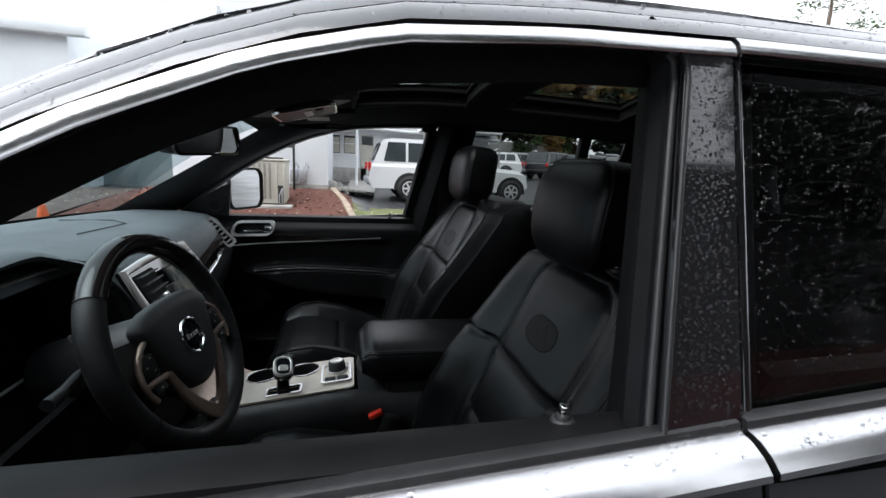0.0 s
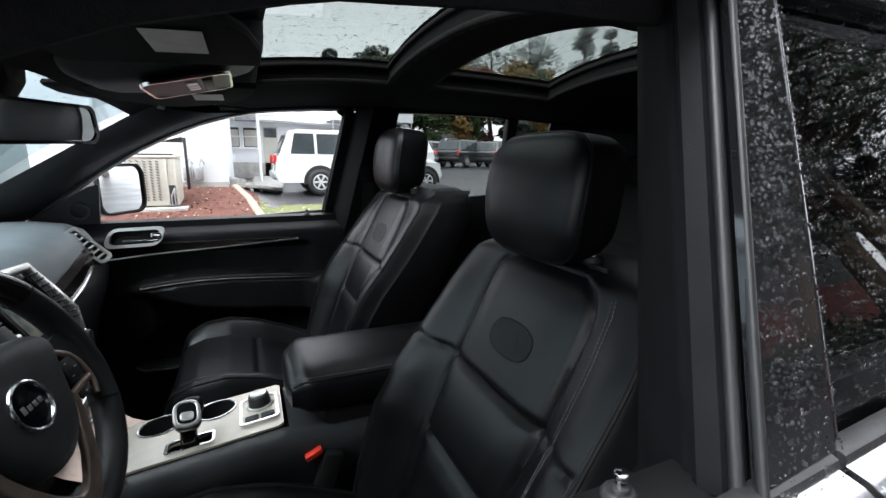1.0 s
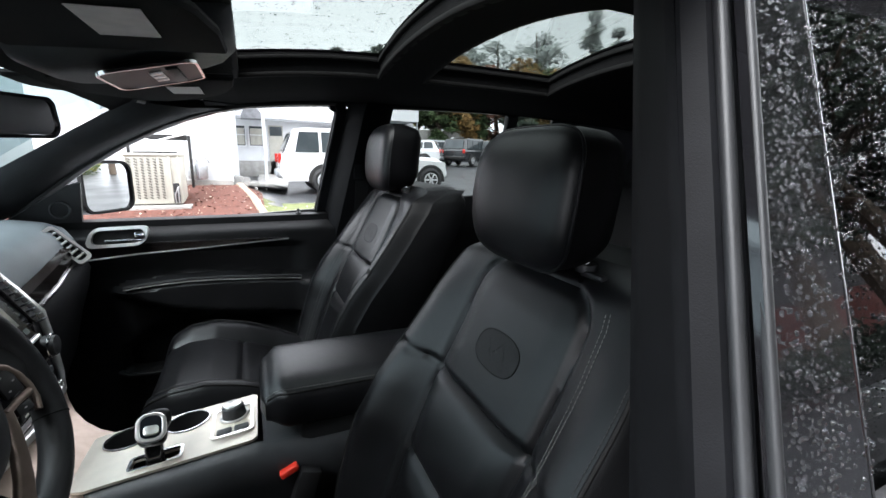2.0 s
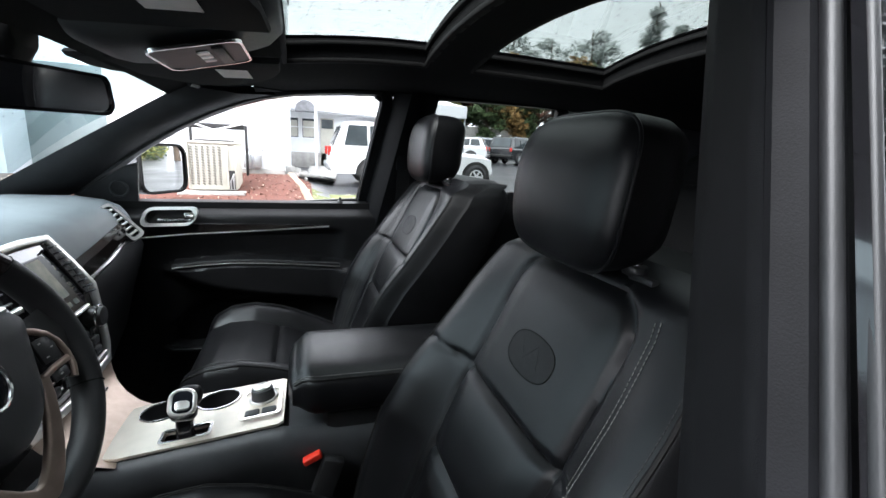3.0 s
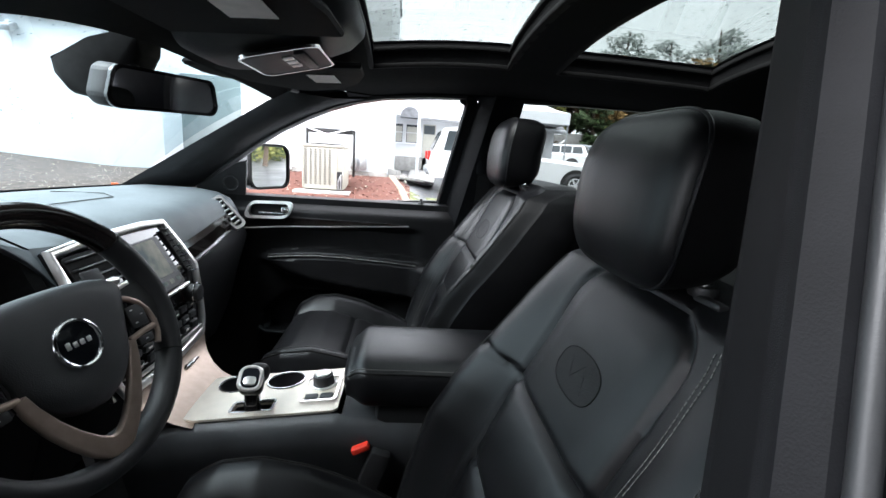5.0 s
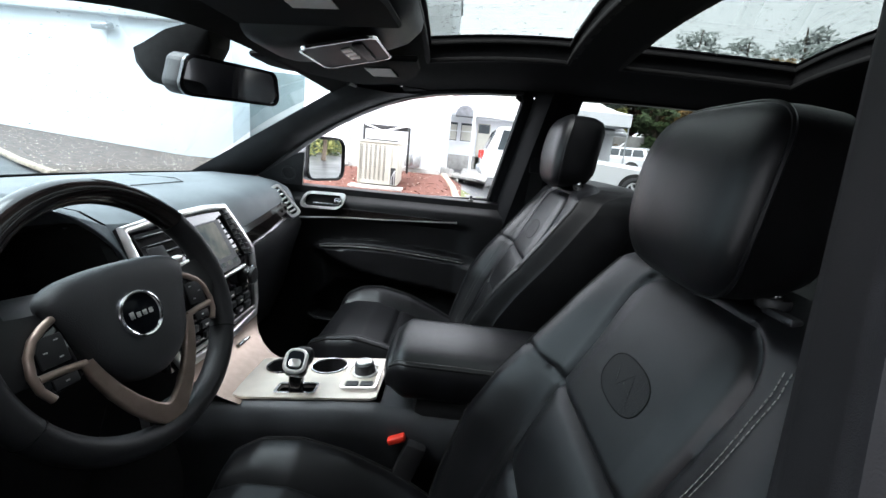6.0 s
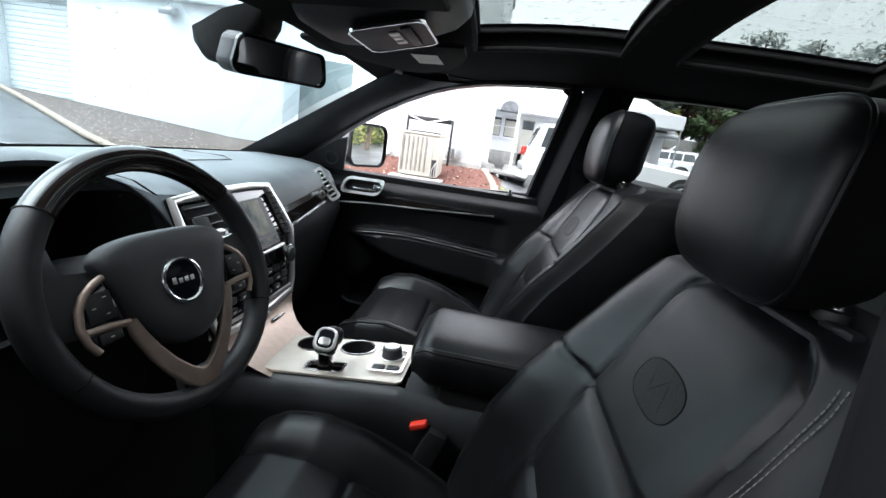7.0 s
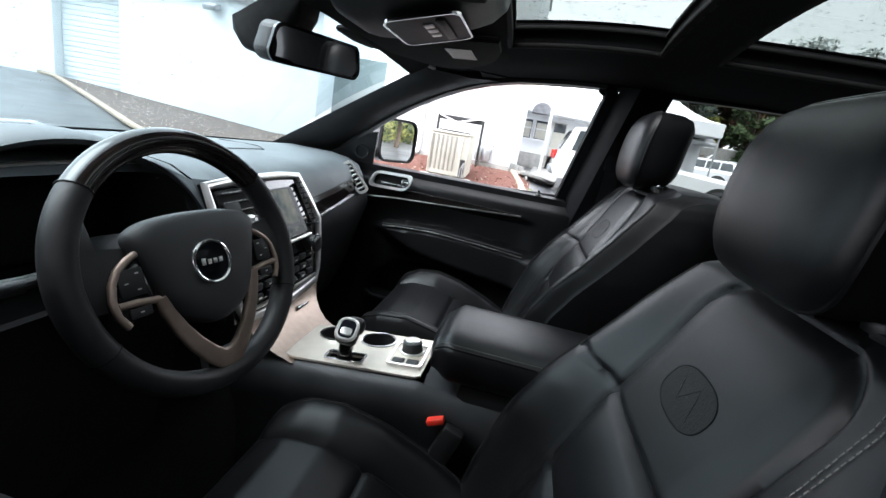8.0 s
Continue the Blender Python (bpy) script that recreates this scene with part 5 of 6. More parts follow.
for s in (-1, 1):
    vz = thing("sun_visor", (-0.13, s * 0.36, 1.52), "black cloth sun visor with a pale warning label", "sun visor", group="sun visors")
    outline_v = [(-0.335, 0.13), (-0.340, 0.23), (-0.325, 0.285), (-0.275, 0.350), (-0.215, 0.455), (-0.185, 0.500), (-0.140, 0.515), (-0.090, 0.485), (-0.030, 0.420), (0.010, 0.330), (0.028, 0.240), (0.032, 0.13)]

    if s < 0:
        outline_v = [(max(x, -0.225 + 0.02 * (y > 0.3)), y) for x, y in outline_v]

    def visor_z(x):
        return 1.490 + 0.055 * (x + 0.34)
    rings = [[Vector((-0.15 + (x + 0.15) * f, s * (0.30 + (y - 0.30) * f), visor_z(x) + dz)) for x, y in outline_v] for f, dz in ((0.93, 0.0), (0.985, 0.002), (1.0, 0.008), (0.985, 0.014), (0.93, 0.016))]
    part("panel", loft(rings), M["fabric"], vz)
    lab = surf(lambda u, v: Vector((-0.100 + 0.062 * u, s * ((0.235 if s < 0 else 0.205) + 0.115 * v), visor_z(-0.100 + 0.062 * u) - 0.0015)), 2, 2, 0.001)
    part("warning_label", lab, M["label"], vz, "pale paper warning label")
    part("hinge", tube([Vector((-0.20, s * 0.54, 1.500)), Vector((-0.21, s * 0.49, 1.500))], 0.007, 8), M["plastic"], vz)
gh = thing("grab_handle", (0.10, 0.58, 1.535), "black grab handle above the passenger door", "grab handle")
part("bar", tube([Vector((-0.02, 0.60, 1.55)), Vector((0.0, 0.588, 1.536)), Vector((0.10, 0.584, 1.533)), Vector((0.20, 0.585, 1.540)), Vector((0.22, 0.60, 1.56))], 0.009, 8), M["fabric"], gh)

# passenger's outside mirror
em_t = thing("door_mirror", (-0.45, 0.93, 1.17), "black outside door mirror", "door mirror")
part("housing", moved(loft([[Vector((d, y * s, z * s)) for y, z in rrect(0.205, 0.180, 0.045, 5)] for d, s in ((0.0, 1.0), (-0.03, 1.02), (-0.07, 0.92), (-0.10, 0.6))]), pose(-0.415, 0.965, 1.248, 0, 0, -30)), M["paint"], em_t)
g = part("mirror_glass", moved(box((0.004, 0, 0), (0.004, 0.184, 0.158), 0.0), pose(-0.415, 0.965, 1.248, 0, 0, -30)), M["mirror"], em_t)
part("mount", loft([[Vector((-0.53 + dx, y, 1.165 + dz)) for dx, dz in ((-0.04, -0.02), (0.04, -0.02), (0.035, 0.035), (-0.03, 0.035))] for y in (0.78, 0.90)]), M["seam"], em_t)
part("rim", ring_slab(rrect(0.204, 0.178, 0.044, 6), rrect(0.190, 0.164, 0.038, 6), pose(-0.415, 0.965, 1.248, 0, 0, -30) @ matrix_on((0.002, 0, 0), (0, 1, 0), (0, 0, 1)), 0.012), M["seam"], em_t, "black mirror rim")
sail = thing("tweeter_panel", (-0.48, 0.74, 1.2), "black corner panel with round tweeter grille", "speaker panel")
part("panel", slab([(-0.64, 0.0), (-0.435, 0.0), (-0.415, 0.135), (-0.45, 0.125)], matrix_on((0, 0.765, 1.150), (1, 0, 0), (0, -0.30, 1)), 0.012), M["plasticd"], sail)
part("grille", tube([Vector((-0.475 + 0.024 * math.cos(a * math.pi / 12), 0.728, 1.196 + 0.024 * math.sin(a * math.pi / 12))) for a in range(24)], 0.0035, 6, up=(0, 1, 0), loop=True), M["plasticd"], sail)

# ---------- outside ----------
M.update(
    asphalt=mat("wet_asphalt", (0.060, 0.062, 0.066), 0.35, color2=(0.040, 0.042, 0.045), scale=3, bump=0.5, bscale=120, rvar=0.15),
    mulch=mat("red_bark_mulch", (0.135, 0.044, 0.027), 0.9, color2=(0.06, 0.023, 0.016), scale=30, bump=1.0, bscale=60),
    gravel=mat("brown_gravel", (0.125, 0.088, 0.074), 0.85, color2=(0.045, 0.030, 0.025), scale=9, detail=9, bump=1.0, bscale=70),
    grass=mat("lawn_grass", (0.13, 0.15, 0.05), 0.9, color2=(0.085, 0.095, 0.035), scale=6),
    concrete=mat("pale_concrete", (0.34, 0.33, 0.31), 0.8, var=0.15, scale=5, bump=0.4, bscale=90),
    wall=mat("white_painted_wall", (0.78, 0.81, 0.84), 0.6, var=0.03, scale=1.2, bump=0.3, bscale=40),
    wallg=mat("grey_painted_wall", (0.22, 0.26, 0.26), 0.7, var=0.06, scale=1.5, bump=0.4, bscale=50),
    white=mat("white_car_paint", (0.80, 0.81, 0.82), 0.15, coat=1.0, var=0.02, scale=3),
    dark=mat("dark_car_paint", (0.03, 0.032, 0.035), 0.18, coat=1.0, var=0.1, scale=3),
    silver=mat("silver_car_paint", (0.42, 0.43, 0.45), 0.25, metal=0.5, coat=1.0, var=0.05, scale=3),
    cglass=mat("dark_car_glass", (0.05, 0.06, 0.065), 0.05, var=0.2, scale=2),
    tail=mat("red_tail_lens", (0.6, 0.03, 0.02), 0.2, var=0.1, scale=20),
    acbeige=mat("beige_metal_cabinet", (0.46, 0.445, 0.385), 0.5, var=0.05, scale=10),
    # darker cabinet colour that paints the shade inside the louvre gaps
    louvre=mat("louvre_gap_shade", (0.10, 0.095, 0.08), 0.6, var=0.1, scale=10),
    steel=mat("galvanised_steel", (0.45, 0.46, 0.47), 0.4, metal=0.7, var=0.1, scale=20),
    iron=mat("black_iron", (0.02, 0.02, 0.02), 0.5, var=0.2, scale=30),
    roofing=mat("grey_roof_shingle", (0.22, 0.22, 0.23), 0.85, var=0.2, scale=8, bump=0.6, bscale=30),
    canvas=mat("white_canvas", (0.82, 0.83, 0.84), 0.7, var=0.04, scale=3),
    bark=mat("tree_bark", (0.10, 0.075, 0.055), 0.9, var=0.3, scale=20, bump=0.8, bscale=40),
    # leaf colour lightened to paint in rain haze over distance
    leafh=mat("haze_painted_foliage", (0.34, 0.37, 0.355), 0.8, color2=(0.24, 0.27, 0.255), scale=2),
    leafg=mat("green_leaves", (0.060, 0.095, 0.030), 0.7, color2=(0.03, 0.055, 0.018), scale=2),
    leafd=mat("dark_conifer", (0.022, 0.038, 0.022), 0.8, color2=(0.012, 0.02, 0.012), scale=2),
    leafo=mat("autumn_leaves", (0.28, 0.16, 0.05), 0.7, color2=(0.17, 0.11, 0.03), scale=2),
    leafy=mat("yellow_green_leaves", (0.22, 0.22, 0.05), 0.7, color2=(0.12, 0.13, 0.03), scale=2),
    leafr=mat("red_brown_leaves", (0.20, 0.075, 0.04), 0.7, color2=(0.10, 0.045, 0.025), scale=2),
    leafu=mat("mixed_undergrowth", (0.15, 0.09, 0.04), 0.8, color2=(0.06, 0.075, 0.03), scale=1.2),
    orange=mat("orange_plastic", (0.85, 0.14, 0.03), 0.5, var=0.05, scale=20),
    brick=mat("red_brown_brick", (0.20, 0.045, 0.035), 0.8, color2=(0.12, 0.03, 0.025), scale=6, bump=0.5, bscale=30),
    wallk=mat("dark_grey_cladding", (0.075, 0.075, 0.08), 0.7, var=0.1, scale=1.5, bump=0.4, bscale=50),
    alloy=mat("alloy_wheel", (0.62, 0.63, 0.64), 0.35, metal=0.3, var=0.05, scale=20),
    wallb=mat("pale_blue_painted_wall", (0.69, 0.725, 0.74), 0.6, var=0.05, scale=1.0, bump=0.4, bscale=30),
    litter=mat("pale_leaf_litter", (0.52, 0.46, 0.30), 0.7, color2=(0.60, 0.56, 0.48), scale=3),
    timber=mat("weathered_timber", (0.30, 0.24, 0.18), 0.8, var=0.25, scale=12, bump=0.5, bscale=80),
)


def ground_z(x, y):
    z = 0.033 * max(0.0, y - 1.2)
    z += 0.07 * min(8, max(0.0, -8 - x)) * sstep(4, 9, y)
    z += 0.36 * sstep(6.3, 9.9, y) * sstep(-5.5, -3.5, x) * sstep(0.7, -0.3, x) * sstep(12.5, 11, y)
    return z


def ground_bm(x0, x1, y0, y1, n, k, lift=0.0):
    return surf(lambda u, v: Vector((x0 + (x1 - x0) * u, y0 + (y1 - y0) * v, ground_z(x0 + (x1 - x0) * u, y0 + (y1 - y0) * v) + lift)), n, k)


gb = ground_bm(-48, 48, -48, 48, 120, 120)
big = [(-3000, -3000), (3000, -3000), (3000, 3000), (-3000, 3000)]
rb = bmesh.new()
inner = [(-48, -48), (48, -48), (48, 48), (-48, 48)]
vo = [rb.verts.new((x, y, ground_z(0, 48) if y > 0 else 0)) for x, y in big]
vi = [rb.verts.new((x, y, ground_z(0, 48) if y > 0 else 0)) for x, y in inner]
for i in range(4):
    j = (i + 1) % 4
    rb.faces.new((vo[i], vo[j], vi[j], vi[i]))
single("ground", cat(gb, rb), M["asphalt"], "wet grey asphalt yard", "ground", kind="structure")
single("mulch_bed", ground_bm(-4.6, 0.25, 6.0, 10.0, 40, 40, 0.05), M["mulch"], "red-brown bark mulch bed beside the wall", "mulch", kind="structure")
single("gravel_bed", surf(lambda u, v: Vector(((-15.3 + 10.6 * u), lin(-15.3 + 10.6 * u, [(-15.3, 11.4), (-12, 9.7), (-8.7, 7.8), (-4.7, 5.6)]) * (1 - v) + 12.0 * v, ground_z(-15.3 + 10.6 * u, lin(-15.3 + 10.6 * u, [(-15.3, 11.4), (-12, 9.7), (-8.7, 7.8), (-4.7, 5.6)]) * (1 - v) + 12.0 * v) + 0.05)), 30, 10), M["gravel"], "brown-grey gravel and bark bed along the wall", "gravel", kind="structure")
single("lawn", ground_bm(-0.6, 9.0, 6.2, 9.3, 40, 20, 0.04), M["grass"], "patchy yellow-green grass strip", "grass", kind="structure")

# white building behind the mulch bed
bld = thing("white_building", (-2, 11, 0.5), "plain white painted block building", "building")
part("wall_block", box((-2.01, 13.4, 3.0), (3.36, 7.0, 6.4), 0.02), M["wall"], bld)
part("base_band", box((-2.01, 9.885, 0.55), (3.38, 0.03, 0.5), 0.01), M["concrete"], bld, "pale concrete plinth")
part("parapet_cap", box((-2.01, 13.4, 6.25), (3.5, 7.14, 0.12), 0.02), M["steel"], bld)
gw = thing("grey_wall", (-5.6, 13.0, 0.3), "grey painted side wall in the yard", "wall", kind="structure")
part("panel", box((-4.9, 13.2, 1.55), (4.2, 0.3, 3.1), 0.02), M["wallg"], gw)
ws2 = thing("workshop_building", (-14, 13, 0.3), "white workshop building with a roller door", "building")
for x0, x1 in ((-13.5, -6.5), (-26, -16.1)):
    part("wall_panel", box(((x0 + x1) / 2, 14.0, 2.0), (x1 - x0, 4.0, 4.6), 0.02), M["wallb"], ws2)
part("lintel", box((-14.8, 14.0, 4.0), (2.6, 4.0, 0.6), 0.02), M["wallb"], ws2)
rd = part("roller_door", box((-14.8, 12.35, 2.0), (2.6, 0.05, 3.6)), M["wallb"], ws2, "white ribbed roller door")
for k in range(20):
    part("slat", box((-14.8, 12.31, 0.55 + 0.165 * k), (2.56, 0.05, 0.15), 0.02), M["wallb"], rd)
part("fascia", box((-16, 11.9, 4.15), (20, 0.3, 0.25), 0.03), M["wallb"], ws2)
wlamp = thing("wall_lamp", (-10.0, 11.9, 3.7), "grey flood lamp on the white wall", "wall lamp")
part("head", box((-10.0, 11.78, 3.72), (0.45, 0.3, 0.16), 0.03, rot=(20, 0, 0)), M["steel"], wlamp)
part("bracket", box((-10.0, 11.93, 3.80), (0.12, 0.14, 0.14), 0.02), M["steel"], wlamp)
single("kerb", sweep([Vector((x, y, ground_z(x, y) + 0.06)) for x, y in ((-16.5, 11.8), (-15.6, 11.6), (-12, 9.6), (-8.7, 7.7), (-7, 6.7))], rrect(0.14, 0.10, 0.03, 2)), M["timber"], "weathered grey-brown kerb beside the gravel", "kerb", kind="structure")
cone = thing("traffic_cone", (-2.93, 4.05, 0.1), "orange plastic traffic cone", "traffic cone")
part("body", cyl((-2.93, 4.05, 0.46), 0.14, 0.70, 20, 0.03), M["orange"], cone)
part("foot", box((-2.93, 4.05, 0.115), (0.40, 0.40, 0.04), 0.01), M["orange"], cone)

# air conditioner on its pad
ac = thing("air_conditioner", (-1.49, 8.4, 0.45), "beige outdoor air conditioner cabinet with louvres", "air conditioner")
part("pad", box((-1.50, 8.35, 0.42), (1.10, 1.0, 0.10), 0.02), M["concrete"], ac, "pale concrete pad")
part("cabinet", box((-1.49, 8.42, 0.91), (0.80, 0.78, 0.84), 0.03), M["acbeige"], ac)
# dark bars on the flat face imitate the shade of louvre slots
for k in range(6):
    part("louvre_column", cat(*[box((-1.825 + 0.092 * k, 8.024, 0.60 + 0.047 * q), (0.048, 0.02, 0.016), 0.0, rot=(0, 28, 0)) for q in range(15)]), M["louvre"], ac, "column of slanted dark bars standing in for shaded louvre slots")
for x0 in (-1.878, -1.235, -1.105):
    part("cabinet_rib", box((x0, 8.022, 0.91), (0.03, 0.02, 0.80), 0.006), M["acbeige"], ac)
part("top_lid", box((-1.49, 8.42, 1.335), (0.84, 0.82, 0.05), 0.02), M["acbeige"], ac)
# no hollow here: a black plate paints the shade of the pipe opening
part("opening_shade_plate", box((-1.17, 8.025, 0.68), (0.15, 0.02, 0.34)), M["iron"], ac, "black plate standing in for the shaded pipe opening")
for k in range(2):
    part("pipe", tube([Vector((-1.19 + 0.05 * k, 8.0, 0.5)), Vector((-1.19 + 0.05 * k, 7.98, 0.66)), Vector((-1.13, 7.98, 0.80))], 0.012, 6), M["steel"], ac)
part("top_grille", cyl((-1.49, 8.42, 1.375), 0.34, 0.03, 24, bev=0.01), M["iron"], ac)
rk = thing("steel_rack", (-1.5, 9.3, 0.7), "dark steel frame rack behind the cabinet", "rack")
part("beam", box((-1.55, 9.1, 1.66), (1.0, 0.08, 0.10), 0.01), M["iron"], rk)
for x in (-2.03, -1.02):
    part("post", box((x, 9.1, 1.2), (0.05, 0.05, 1.0), 0.01), M["iron"], rk)
part("brace", tube([Vector((-2.0, 9.05, 1.70)), Vector((-1.6, 9.05, 1.58)), Vector((-1.1, 9.05, 1.72))], 0.02, 6), M["white"], rk)
for x in (-1.1, -0.88):
    mt = thing("utility_meter", (x, 9.85, 0.85), "grey utility box with conduit on the wall", "utility meter", group="utility meters")
    part("case", box((x, 9.82, 0.98), (0.16, 0.14, 0.30), 0.03), M["steel"], mt)
    part("conduit", tube([Vector((x, 9.83, 1.12)), Vector((x + 0.06, 9.83, 1.30)), Vector((x + 0.12, 9.85, 1.18))], 0.02, 6), M["steel"], mt)
dp = thing("downpipe", (-2.6, 9.85, 0.8), "white downpipe on the wall", "downpipe")
part("pipe", tube([Vector((-2.6, 9.84, 0.75)), Vector((-2.6, 9.84, 4.5))], 0.05, 10, up=(1, 0, 0)), M["wall"], dp)

# house further back
hs2 = thing("office_house", (3, 18.5, 0.55), "low white house with grey roof, blinds and a porch door", "house")
part("wall", box((2.75, 20.0, 1.75), (7.0, 5.0, 2.5), 0.02), M["white"], hs2)
part("base_band", box((2.75, 17.47, 0.80), (7.02, 0.08, 0.66), 0.01), M["concrete"], hs2, "grey concrete base")
rf = part("roof", loft([[Vector((x, 17.2, 2.86 - 0.03 * (x + 1.2))), Vector((x, 20.0, 3.75)), Vector((x, 23.0, 2.86)), Vector((x, 23.0, 2.78)), Vector((x, 17.2, 2.72 - 0.03 * (x + 1.2)))] for x in (-1.2, 6.6)]), M["roofing"], hs2)
part("gutter", sweep([Vector((x, 17.14, 2.78 - 0.03 * (x + 1.2))) for x in (-1.2, 2.7, 6.6)], rrect(0.12, 0.12, 0.03, 3)), M["white"], rf, "white gutter")
part("soffit", box((2.7, 17.34, 2.58), (7.8, 0.3, 0.05), 0.01, rot=(0, 1.7, 0)), M["white"], hs2)
for wx, w in ((-0.27, 0.42), (0.36, 0.56), (2.35, 0.9)):
    wn2 = part("window", box((wx, 17.49, 2.05), (w, 0.05, 0.72), 0.01), M["cglass"], hs2)
    part("blind", box((wx, 17.455, 2.02), (w - 0.06, 0.012, 0.60), 0.004), M["acbeige"], wn2, "pale drawn blind")
    part("window_trim", cat(box((wx, 17.44, 2.43), (w + 0.10, 0.06, 0.06)), box((wx, 17.44, 1.66), (w + 0.12, 0.08, 0.06)), box((wx - w / 2 - 0.02, 17.44, 2.05), (0.05, 0.06, 0.78)), box((wx + w / 2 + 0.02, 17.44, 2.05), (0.05, 0.06, 0.78)), box((wx, 17.44, 2.08), (w, 0.05, 0.035))), M["white"], wn2)
hd2 = part("door", box((1.02, 17.46, 1.50), (0.52, 0.06, 1.90), 0.01), M["acbeige"], hs2, "cream door with a dark upper pane")
part("pane", box((1.02, 17.42, 2.24), (0.44, 0.02, 0.34), 0.01), M["cglass"], hd2)
part("handle", box((1.22, 17.41, 1.45), (0.03, 0.04, 0.12), 0.01), M["steel"], hd2)
part("awning", loft([[Vector((0.20 + 0.36 * math.cos(math.pi * k / 12), y, 2.62 + 0.36 * math.sin(math.pi * k / 12))) for k in range(13)] + [Vector((0.20 - 0.36, y, 2.60)), Vector((0.20 + 0.36, y, 2.60))] for y in (16.3, 17.0)]), M["roofing"], hs2, "grey arched awning")
walkp = [Vector((x, y, ground_z(x, y) + 0.05)) for x, y in ((-0.4, 10.2), (0.1, 11.0), (0.5, 12.4), (0.7, 14.5), (0.8, 17.3))]
single("pavement", sweep(walkp, rrect(0.95, 0.08, 0.02, 2)), M["concrete"], "pale worn concrete path beside the white building", "path", kind="structure")
single("bed_edging", sweep([Vector((x, y, ground_z(x, y) + 0.05)) for x, y in ((0.30, 6.2), (0.22, 7.5), (0.05, 8.8), (-0.2, 9.85))], rrect(0.14, 0.12, 0.03, 2)), M["timber"], "weathered edging between mulch and grass", "edging", kind="structure")
rng = random.Random(5)
for k in range(9):
    x, y = rng.uniform(-0.25, 0.35), rng.uniform(10.0, 11.4)
    r = rng.uniform(0.06, 0.16)
    st = cyl((x, y, ground_z(x, y) + 0.05 + r * 0.4), r, r * 1.1, 9, r * 0.7, rot=(rng.uniform(-15, 15), rng.uniform(-15, 15), rng.uniform(0, 90)), bev=r * 0.2)
    single("stone", st, M["concrete"], "pale loose stone at the corner of the building", "stone", group="loose stones")
pole = thing("sign_post", (0.52, 15, 0.45), "white painted steel post by the road", "post")
part("post", cyl((0.52, 15.0, 1.7), 0.05, 2.5, 12), M["white"], pole)


